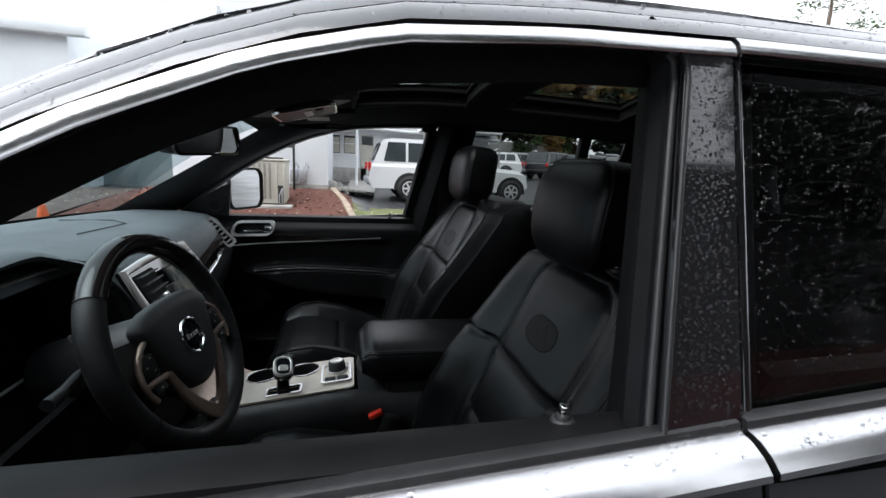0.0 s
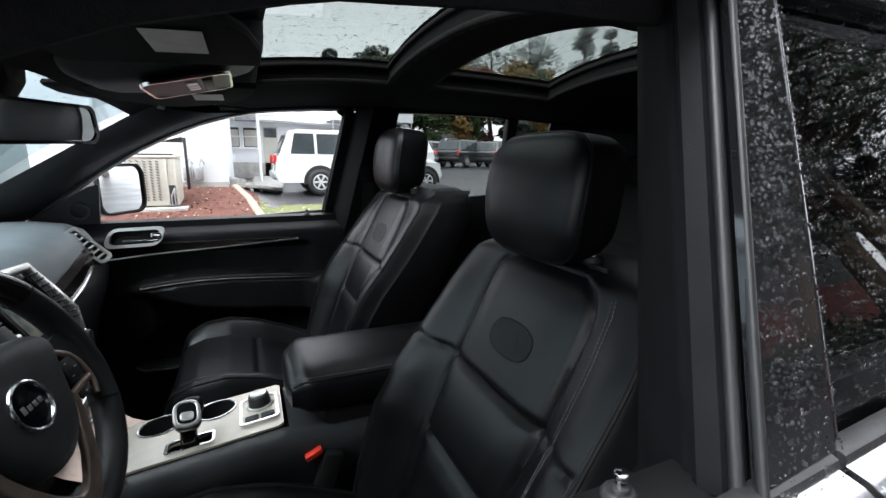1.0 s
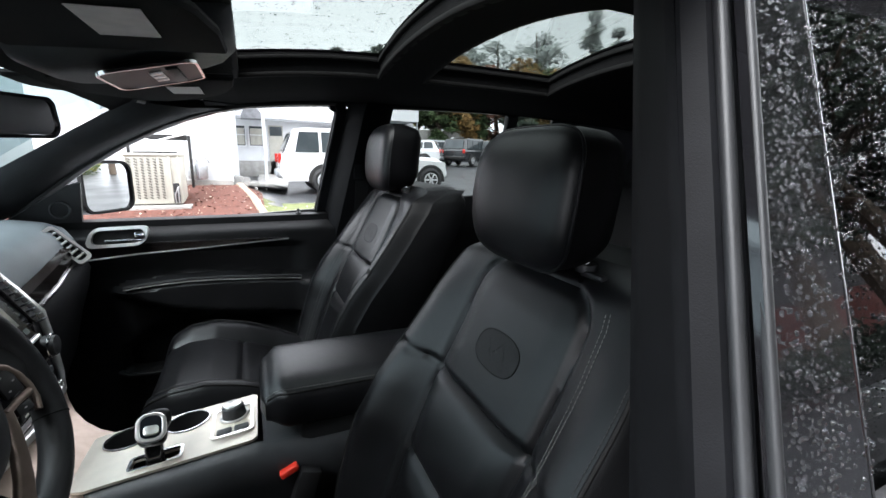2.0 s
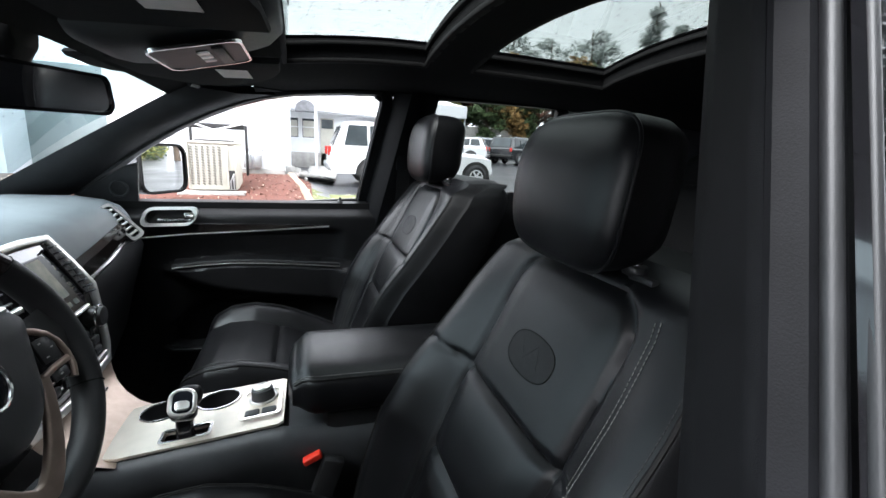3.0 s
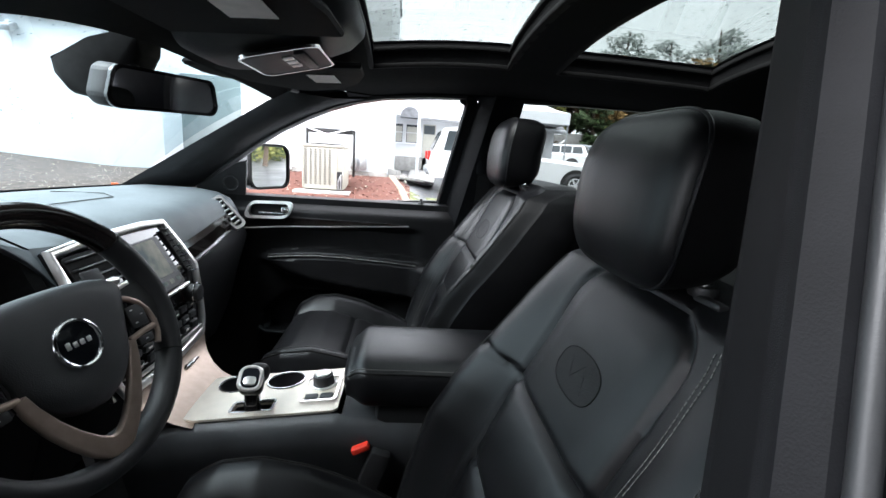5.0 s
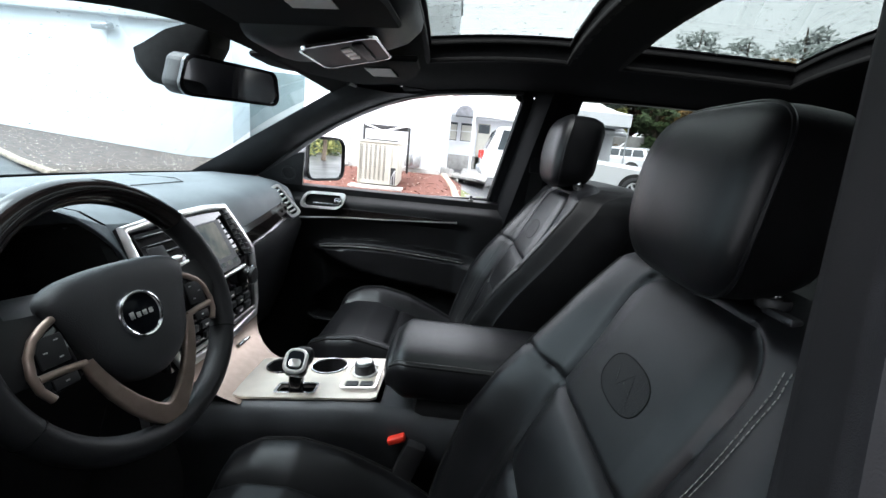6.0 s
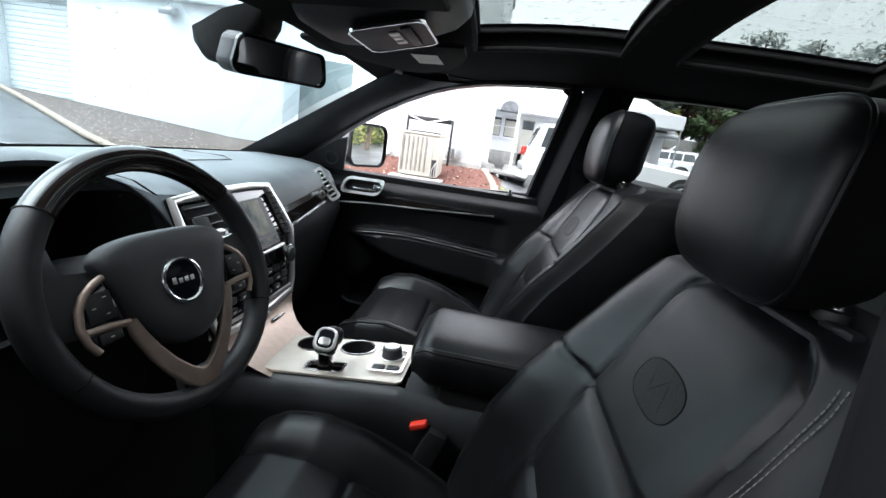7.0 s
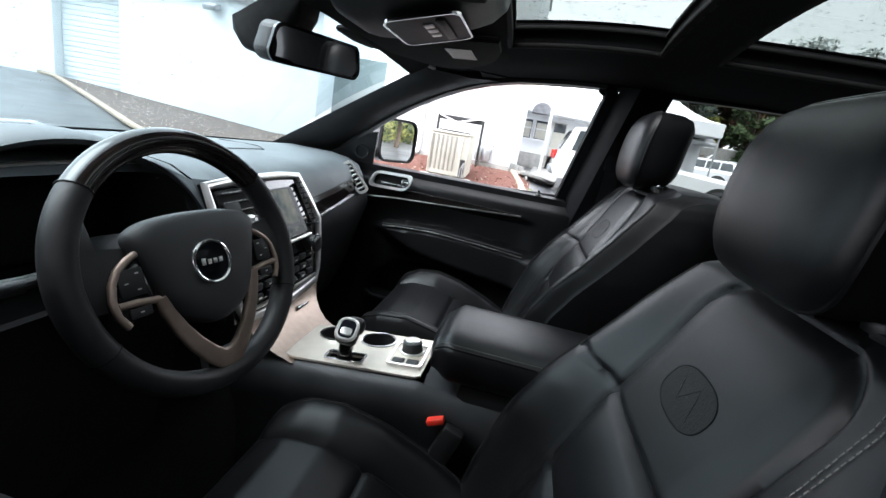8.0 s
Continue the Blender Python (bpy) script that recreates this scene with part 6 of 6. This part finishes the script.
def vehicle(name, label, at, rz, paint, L=4.7, W=1.8, H=1.72, pickup=False, group="", rear=0.95, nose=0.92, tyre=0.27, bonnet_up=False):
    """A parked car: body, cabin, windows, wheels, lamps. Its nose points to +x."""
    v = thing(name, at, label, "car", group=group, local=True, rot=(0, 0, rz))
    hl = L / 2
    prof = [(-hl, 0.55), (-hl + 0.03, 0.95), (-hl + 0.08, 1.02), (hl - 1.55, 1.06), (hl - 0.35, 0.98), (hl - 0.05, 0.85), (hl, 0.50), (hl - 0.1, 0.34), (-hl + 0.1, 0.34)]
    part("body", loft([[Vector((x, y, z - 0.10 * (abs(y) > W / 2 - 0.05) * (z > 0.9))) for x, z in prof] for y in (-W / 2, -W / 2 + 0.06, 0, W / 2 - 0.06, W / 2)]), paint, v, "", 30)
    r0 = -hl + (1.9 if pickup else 0.10)
    cab = [(r0, 1.0), (r0 + 0.28, H - 0.05), (r0 + 0.5, H), (hl - 2.25, H), (hl - 1.45, 1.04)]
    c = part("cabin", loft([[Vector((x, s * (W / 2 - 0.04 - 0.16 * (z - 1.0) / (H - 1.0)), z)) for x, z in cab] for s in (-1, 1)]), paint, v, "", 30)
    span = hl - 2.0 - r0 - 0.5
    nw = 2 if pickup else 3
    for s in (-1, 1):
        for k in range(nw):
            xa, xb = r0 + 0.30 + span * k / nw, r0 + 0.30 + span * (k + 1) / nw - 0.07
            part("side_window", loft([[Vector((x + 0.12 * f, s * (W / 2 - 0.034 - 0.16 * (z - 1.0) / (H - 1.0) + d), z)) for x, z, f in ((xa, 1.08, 0), (xb, 1.08, 0), (xb, H - 0.10, 1 if k == nw - 1 else 0), (xa, H - 0.10, 0 if k else 1))] for d in (0, 0.012)]), M["cglass"], c)
        for wx in (-hl + rear, hl - nose):
            w = part("wheel", moved(tube([Vector((0.27 * math.cos(a * math.pi / 12), 0.27 * math.sin(a * math.pi / 12), 0)) for a in range(24)], 0.09, 8, loop=True), pose(wx, s * (W / 2 - 0.04), 0.355, 90)), M["rubber"], v)
            rm = part("rim", moved(cyl((0, 0, 0), 0.205, 0.15, 20, bev=0.015), pose(wx, s * (W / 2 - 0.03), 0.355, 90)), M["iron"], w)
            part("spokes", moved(cat(*([box((0.10 * math.cos(a), 0.10 * math.sin(a), 0), (0.20, 0.05, 0.18), 0.015, rot=(0, 0, math.degrees(a))) for a in [2 * math.pi * q / 6 for q in range(6)]] + [ring_slab(circ(0.205, 24), circ(0.175, 24), pose(0, 0, -0.085), 0.17)])), pose(wx, s * (W / 2 - 0.03), 0.355, 90)), M["alloy"], w)
            part("wheel_arch", moved(slab([(0.43 * math.cos(a * math.pi / 14), 0.43 * math.sin(a * math.pi / 14)) for a in range(15)] + [(-0.43, -0.06), (0.43, -0.06)], pose(0, 0, -0.008), 0.016), pose(wx, s * (W / 2), 0.36, 90)), M["iron"], v)
        part("tail_lamp", box((-hl + 0.02, s * (W / 2 - 0.09), 0.92), (0.08, 0.17, 0.24), 0.02), M["tail"], v)
        part("head_lamp", box((hl - 0.10, s * (W / 2 - 0.25), 0.80), (0.12, 0.34, 0.14), 0.03), M["glass"], v)
    part("rear_window", loft([[Vector((x + d, y, z)) for y, z, x in ((-W / 2 + 0.22, 1.10, r0 + 0.02), (W / 2 - 0.22, 1.10, r0 + 0.02), (W / 2 - 0.30, H - 0.12, r0 + 0.22), (-W / 2 + 0.30, H - 0.12, r0 + 0.22))] for d in (0, -0.015)]), M["cglass"], c)
    part("windscreen", loft([[Vector((x + d, y, z + d * 0.7)) for y, z, x in ((-W / 2 + 0.12, 1.08, hl - 1.50), (W / 2 - 0.12, 1.08, hl - 1.50), (W / 2 - 0.24, H - 0.06, hl - 2.18), (-W / 2 + 0.24, H - 0.06, hl - 2.18))] for d in (0, 0.015)]), M["cglass"], c)
    if bonnet_up:
        part("raised_bonnet", box((hl - 1.05, 0, 1.50), (1.15, W - 0.3, 0.05), 0.02, rot=(0, 48, 0)), paint, v)
    for bx in (-hl + 0.02, hl - 0.04):
        part("bumper", box((bx, 0, 0.52), (0.16, W - 0.04, 0.20), 0.05, 3), M["steel"] if paint is M["white"] else M["iron"], v)
    return v


vehicle("parked_suv", "white parked sport utility vehicle with red tail lamps", (3.03, 11.9, 0.36), 0, M["white"], 4.62, 1.8, 1.70, rear=1.12, nose=0.50)


# ---------- more parked cars, canopy, trees ----------
for x, y, rz, paint, ln, h in ((13.95, 26.2, 32, "dark", 4.8, 1.74), (16.6, 26.0, 32, "dark", 4.8, 1.72), (11.6, 26.9, 32, "silver", 4.7, 1.60), (19.4, 25.8, 32, "dark", 4.8, 1.72)):
    vehicle("parked_suv", {"dark": "dark parked sport utility vehicle with red tail lamps", "silver": "silver parked car in the far row"}[paint], (x, y, ground_z(x, y)), rz, M[paint], ln, 1.9, h, group="far row of cars")
vehicle("parked_car", "white parked car beyond the canopy tent", (8.9, 25.4, ground_z(8.9, 25.4)), 150, M["white"], 4.6, 1.8, 1.55, group="far row of cars")
vehicle("parked_pickup", "silver parked pickup truck behind the dark cars", (21.0, 31, 0.98), 172, M["silver"], 5.4, 1.95, 1.95, True, group="far row of cars")
for x, y, paint in ((12.9, 32.5, "white"), (16.4, 33.0, "white"), (18.9, 35, "silver")):
    vehicle("parked_car", {"white": "white parked car with its bonnet raised", "silver": "silver parked car further back"}[paint], (x, y, ground_z(x, y)), 172, M[paint], 4.6, 1.8, 1.5, group="far row of cars", bonnet_up=paint == "white")

cn = thing("canopy_tent", (4.67, 17.5, 0.55), "white canvas canopy tent on steel legs", "canopy tent")
part("roof", loft([[Vector((4.67 + sx * w, 17.5 + sy * w, z)) for sx, sy in ((-1, -1), (0, -1), (1, -1), (1, 0), (1, 1), (0, 1), (-1, 1), (-1, 0))] for w, z in ((1.6, 2.72), (1.6, 3.16), (1.2, 3.27), (0.8, 3.47), (0.4, 3.75), (0.06, 4.1))], True, True), M["canvas"], cn)
for sx in (-1, 1):
    for sy in (-1, 1):
        part("leg", cyl((4.67 + sx * 1.55, 17.5 + sy * 1.55, 1.7), 0.03, 2.3, 8), M["steel"], cn)
fs = thing("low_wall", (14, 38, 1.2), "pale far building behind the trees", "building")
part("wall", box((13.5, 39.0, 2.6), (12, 0.5, 2.6), 0.02), M["concrete"], fs)


def leaf_cloud(bm, rng, centre, rad, n, size, flat=1.0):
    for _ in range(n):
        d = Vector((rng.gauss(0, 1), rng.gauss(0, 1), rng.gauss(0, 1))).normalized() * rad * (0.35 + 0.75 * rng.random() ** 0.5)
        p = centre + Vector((d.x, d.y, d.z * flat))
        a = Vector((rng.uniform(-1, 1), rng.uniform(-1, 1), rng.uniform(-0.6, 0.6))).normalized() * size * rng.uniform(0.6, 1.3)
        b = a.orthogonal().normalized() * size * rng.uniform(0.3, 0.6)
        bm.faces.new([bm.verts.new(q) for q in (p - a, p + b, p + a, p - b)])


def tree(name, label, at, height, kind, leaf, seed, clumps=40, per=40, size=0.14, low=0.35):
    rng = random.Random(seed)
    t = thing(name, at, label, "tree", group="trees")
    base = Vector(at)
    br = bmesh.new()
    limbs = [[base + Vector((0.02 * height * math.sin(k * 1.7 + seed), 0.02 * height * math.cos(k * 1.3 + seed), height * k / 6)) for k in range(7)]]
    lb = bmesh.new()
    pieces = [sweep(limbs[0], circ(1.0, 8), up=(1, 0, 0))]
    for i, v in enumerate(pieces[0].verts):
        k = i // 8
        c = limbs[0][k]
        v.co = c + (v.co - c) * (0.028 * height * (1 - 0.85 * k / 6))
    for c in range(clumps):
        f = rng.uniform(0.22 if kind == "conifer" else low, 0.98)
        w = height * (0.20 * (1.02 - f) + 0.01) if kind == "conifer" else height * 0.28 * math.sin(math.pi * max(0.10, min(0.97, 0.12 + 0.86 * (f - 0.3) / 0.7))) ** 0.7
        an = rng.uniform(0, 2 * math.pi)
        r = w * rng.uniform(0.4, 1.0)
        trunk_p = base + Vector((0, 0, height * f * (1.0 if kind == "conifer" else 0.8)))
        tip = base + Vector((r * math.cos(an), r * math.sin(an), height * f - (0.12 * r if kind == "conifer" else 0)))
        pieces.append(tube([trunk_p, trunk_p.lerp(tip, 0.5) + Vector((0, 0, 0.05 * r)), tip], 0.006 * height * (1.1 - f), 5, up=(0.3, 0.2, 1)))
        leaf_cloud(lb, rng, tip, height * (0.045 if kind == "conifer" else 0.075), per, size, 0.6)
        if kind == "conifer":
            leaf_cloud(lb, rng, trunk_p.lerp(tip, 0.5), height * 0.04, per // 2, size, 0.6)
    br.free()
    part("trunk", cat(*pieces), M["bark"], t)
    tagged(part("crown", lb, leaf, t), kind="stuff")
    return t


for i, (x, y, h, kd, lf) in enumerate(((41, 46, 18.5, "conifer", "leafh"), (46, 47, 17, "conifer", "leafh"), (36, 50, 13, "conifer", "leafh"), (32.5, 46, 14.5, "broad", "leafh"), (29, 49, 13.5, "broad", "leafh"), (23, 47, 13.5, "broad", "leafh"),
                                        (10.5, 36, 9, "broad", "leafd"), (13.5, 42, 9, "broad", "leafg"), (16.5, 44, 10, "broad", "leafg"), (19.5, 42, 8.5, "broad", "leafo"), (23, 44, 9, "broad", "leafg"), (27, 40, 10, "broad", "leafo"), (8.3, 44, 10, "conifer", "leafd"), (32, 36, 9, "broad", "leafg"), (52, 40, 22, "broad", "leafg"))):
    tree("conifer" if kd == "conifer" else "broadleaf_tree", {"leafh": "far tree with rain haze painted into its pale grey-green leaves", "leafd": "dark green tree against the pale sky", "leafg": "green broadleaf tree behind the parked cars", "leafo": "autumn orange tree behind the parked cars"}[lf], (x, y, 0.033 * y), h, kd, M[lf], i + 3, 46, 46, 0.30)
rng = random.Random(21)
for k in range(3, 17):
    x = 4 + 2.2 * k + rng.uniform(-0.6, 0.6)
    y = 39 + rng.uniform(0, 6)
    lf = ("leafd", "leafd", "leafg", "leafd", "leafy", "leafr", "leafg", "leafo", "leafg", "leafr", "leafd", "leafg", "leafo", "leafg", "leafd", "leafg", "leafr")[k]
    tree("broadleaf_tree", {"leafd": "dark green tree on the bank", "leafg": "green tree on the bank behind the cars", "leafy": "yellow-green autumn tree on the bank", "leafr": "red-brown autumn tree on the bank", "leafo": "orange autumn tree on the bank"}[lf], (x, y, ground_z(x, y)), rng.uniform(7, 10), "broad", M[lf], 100 + k, 60, 60, 0.26, 0.16)
bank = bmesh.new()
for k in range(150):
    x = rng.uniform(8, 44)
    leaf_cloud(bank, rng, Vector((x, 37.5 + rng.uniform(0, 3), ground_z(x, 38) + rng.uniform(0.2, 1.2))), 0.9, 60, 0.20)
single("undergrowth", bank, M["leafu"], "brown and green undergrowth on the bank", "shrubs", kind="stuff")
# behind the camera: a grey building and tall trees at the lot's edge, mirrored by glass and paint, plus trees added to
# dim skylight
nb = thing("grey_building", (16, -14, 0), "grey two-storey building with a red-brown brick base", "building")
part("wall", box((17, -15.0, 6.6), (24, 6.0, 7.8), 0.05), M["wallk"], nb)
part("brick_base", box((17, -15.0, 1.35), (24.1, 6.1, 2.7), 0.05), M["brick"], nb, "red-brown brick base")
part("roof_edge", box((17, -15.0, 10.55), (24.5, 6.5, 0.12), 0.03), M["steel"], nb)
# the last three are unseen additions that cut skylight at the driver's window
for i, (x, y, h, lo) in enumerate(((22.5, -9.0, 20, 0.5), (19.5, -8.6, 18, 0.45), (29, -10, 16, 0.35), (-12, -16, 15, 0.3), (-5.5, -10.5, 15, 0.22), (-0.5, -11.5, 16, 0.22), (4.5, -10.5, 15, 0.22))):
    tree("broadleaf_tree", "tall dark tree out of view, mirrored in glass and blocking skylight", (x, y, 0), h, "broad", M["leafd"], 50 + i, 110, 70, 0.24, lo)
tree("conifer", "narrow dark conifer at the lot's edge", (14.8, -8.5, 0), 17, "conifer", M["leafd"], 61, 90, 60, 0.2)
for i, (x, y, h) in enumerate(((20, 5.6, 4.5), (24, 8.2, 6.0), (29, 7.0, 7.0))):
    tree("broadleaf_tree", "rounded green shrub tree behind the car", (x, y, 0.033 * y), h, "broad", M["leafg"], 80 + i, 60, 50, 0.16, 0.32)
hedge = thing("hedge", (12, -7.2, 0), "low dark green hedge along the lot", "hedge")
hb = bmesh.new()
rng = random.Random(9)
for k in range(110):
    leaf_cloud(hb, rng, Vector((2.5 + 22 * rng.random(), -7.2 + rng.uniform(-0.3, 0.3), rng.uniform(0.2, 0.9))), 0.4, 60, 0.10)
tagged(part("foliage", hb, M["leafd"], hedge), kind="stuff")

shrubs = thing("shrub_bed", (17, 6.5, 0.2), "green and yellow shrubs planted beside the lot", "shrubs")
for mt, seed in (("leafg", 31), ("leafy", 32), ("leafd", 33)):
    rng = random.Random(seed)
    sb = bmesh.new()
    for k in range(46):
        x = 23 + 15 * rng.random()
        y = 5.5 + 0.30 * (x - 23) + rng.uniform(-1.5, 1.5)
        leaf_cloud(sb, rng, Vector((x, y, ground_z(x, y) + rng.uniform(0.1, 1.0))), 0.55, 46, 0.13)
    tagged(part("foliage", sb, M[mt], shrubs), kind="stuff")

# fallen leaves and wood chips, pale and wet, on the beds
rng = random.Random(77)
for name, label, (x0, x1, y0, y1), n, mt, sz in (("fallen_leaves", "pale wet fallen leaves scattered on the gravel", (-15, -5, 6.2, 11.8), 1800, "litter", 0.022), ("fallen_leaves", "pale and yellow fallen leaves on bark and grass", (-4.4, 4.0, 6.1, 9.8), 900, "litter", 0.022), ("wood_chips", "loose dark bark chips on the mulch bed", (-4.5, 0.2, 6.0, 9.9), 1600, "mulch", 0.035)):
    lb = bmesh.new()
    for _ in range(n):
        x, y = rng.uniform(x0, x1), rng.uniform(y0, y1)
        if x < -4.7 and y < lin(x, [(-15.3, 11.4), (-12, 9.7), (-8.7, 7.8), (-4.7, 5.6)]):
            continue
        p = Vector((x, y, ground_z(x, y) + 0.062 + 0.01 * rng.random()))
        an = rng.uniform(0, 6.28)
        a = Vector((math.cos(an), math.sin(an), rng.uniform(-0.3, 0.3))) * sz * rng.uniform(0.5, 1.3)
        b = Vector((-math.sin(an), math.cos(an), rng.uniform(-0.3, 0.6))) * sz * rng.uniform(0.3, 0.7)
        lb.faces.new([lb.verts.new(q) for q in (p - a, p + b, p + a, p - b)])
    single(name, lb, M[mt], label, "leaves" if mt == "litter" else "chips", kind="stuff")

# ---------- rain drops ----------
M["water"] = bpy.data.materials.new("rain_water")
M["water"].use_nodes = True
wb = M["water"].node_tree.nodes["Principled BSDF"]
wb.inputs["Transmission Weight"].default_value, wb.inputs["IOR"].default_value, wb.inputs["Roughness"].default_value = 1.0, 1.33, 0.02
wb.inputs["Base Color"].default_value = (0.95, 0.97, 0.98, 1)


def drops(parent, fn, n, seed, size, stretch=(1, 1)):
    """Beads of water on a surface fn(u, v): flat domes of many sizes."""
    rng = random.Random(seed)
    bm = bmesh.new()
    for _ in range(n):
        u, v = rng.random(), rng.random()
        p = fn(u, v)
        du, dv = fn(min(1, u + 0.002), v) - fn(max(0, u - 0.002), v), fn(u, min(1, v + 0.002)) - fn(u, max(0, v - 0.002))
        nrm = du.cross(dv).normalized()
        if nrm.dot(OUT) < 0:
            nrm = -nrm
        t = du.normalized()
        s = nrm.cross(t)
        r = size * (0.35 + 1.0 * rng.random() ** 2.5)
        a, b = r * stretch[0] * rng.uniform(0.8, 1.5), r * stretch[1] * rng.uniform(0.8, 1.3)
        rings = []
        for rr, h in ((1.0, 0.0), (0.8, 0.5), (0.42, 0.78)):
            rings.append([bm.verts.new(p + t * a * rr * math.cos(k * math.pi / 3.5) + s * b * rr * math.sin(k * math.pi / 3.5) + nrm * (r * h + 0.0004)) for k in range(7)])
        top = bm.verts.new(p + nrm * r * 0.88)
        for i in range(2):
            for k in range(7):
                bm.faces.new((rings[i][k], rings[i][(k + 1) % 7], rings[i + 1][(k + 1) % 7], rings[i + 1][k]))
        for k in range(7):
            bm.faces.new((rings[2][k], rings[2][(k + 1) % 7], top))
    ob = part("rain_drops", bm, M["water"], parent, "clear beads of rain water", 80)
    tagged(ob, kind="stuff")
    ob.visible_shadow = False
    return ob


OUT = Vector((0, 0, 1))
for k, i in enumerate((1, 3)):
    drops(roof, lambda u, v: Vector((XB[i] + (XB[i + 1] - XB[i]) * u, -0.37 + 0.74 * v, roof_z(XB[i] + (XB[i + 1] - XB[i]) * u, -0.37 + 0.74 * v) - 0.006)), 1300, 20 + k, 0.0016, (1.7, 0.75))
drops(roof, lambda u, v: Vector((-0.2 + 1.5 * u, -0.65 + 0.25 * v, roof_z(-0.2 + 1.5 * u, -0.65 + 0.25 * v))), 700, 30, 0.0024)
OUT = Vector((-0.4, 0, 1))
drops(wscreen, lambda u, v: ws(0.04 + 0.92 * u, 0.03 + 0.94 * v), 1000, 31, 0.0016)
OUT = Vector((0, -1, 0.2))
drops(d_rear, lambda u, v: Vector(((0.374 + 0.045 * v) + 0.62 * u, -(glass_y(1.165 + 0.36 * v) + 0.005 + 0.004 * math.sin(math.pi * v)), 1.165 + 0.36 * v)), 5200, 32, 0.0014)
drops(d_front, lambda u, v: Vector(((0.270 + 0.072 * v) + (0.078 - 0.030 * v) * u, -(glass_y(1.156 + 0.36 * v) + 0.0285), 1.156 + 0.36 * v)), 1150, 33, 0.0013)
drops(d_front, lambda u, v: Vector((-0.3 + 0.66 * u, -(0.842 + 0.03 * v), 1.125 - 0.10 * v)), 300, 34, 0.0016)
OUT = Vector((0, -0.5, 1))
drops(d_front, lambda u, v: Vector((-0.3 + 0.66 * u, -(0.827 + 0.022 * v), SILL + 0.0065 - 0.027 * v + 0.055 * (-0.6 + 0.66 * u))), 260, 35, 0.0016)
drops(d_rear, lambda u, v: Vector((0.38 + 0.6 * u, -(0.827 + 0.022 * v), SILL + 0.0065 - 0.027 * v + 0.055 * (0.08 + 0.6 * u))), 300, 36, 0.0020)
OUT = Vector((0, -0.7, 0.7))
for k, (da, db, oa, ob) in enumerate(((0.027, 0.006, 0.001, 0.020), (0.001, -0.029, 0.023, 0.044))):
    drops(roof, lambda u, v: Vector((-0.6 + 1.7 * u, -(glass_y(top_z(-0.6 + 1.7 * u, -1)) + da + (db - da) * v + 0.004 * math.sin(math.pi * v)), top_z(-0.6 + 1.7 * u, -1) + oa + (ob - oa) * v)), 700, 40 + k, 0.0013)
drops(d_rear, lambda u, v: Vector((0.43 + 0.7 * u, -(glass_y(lin(0.43 + 0.7 * u, TOP)) + 0.036 - 0.006 * v), lin(0.43 + 0.7 * u, TOP) - 0.018 + 0.014 * v)), 300, 44, 0.0013)
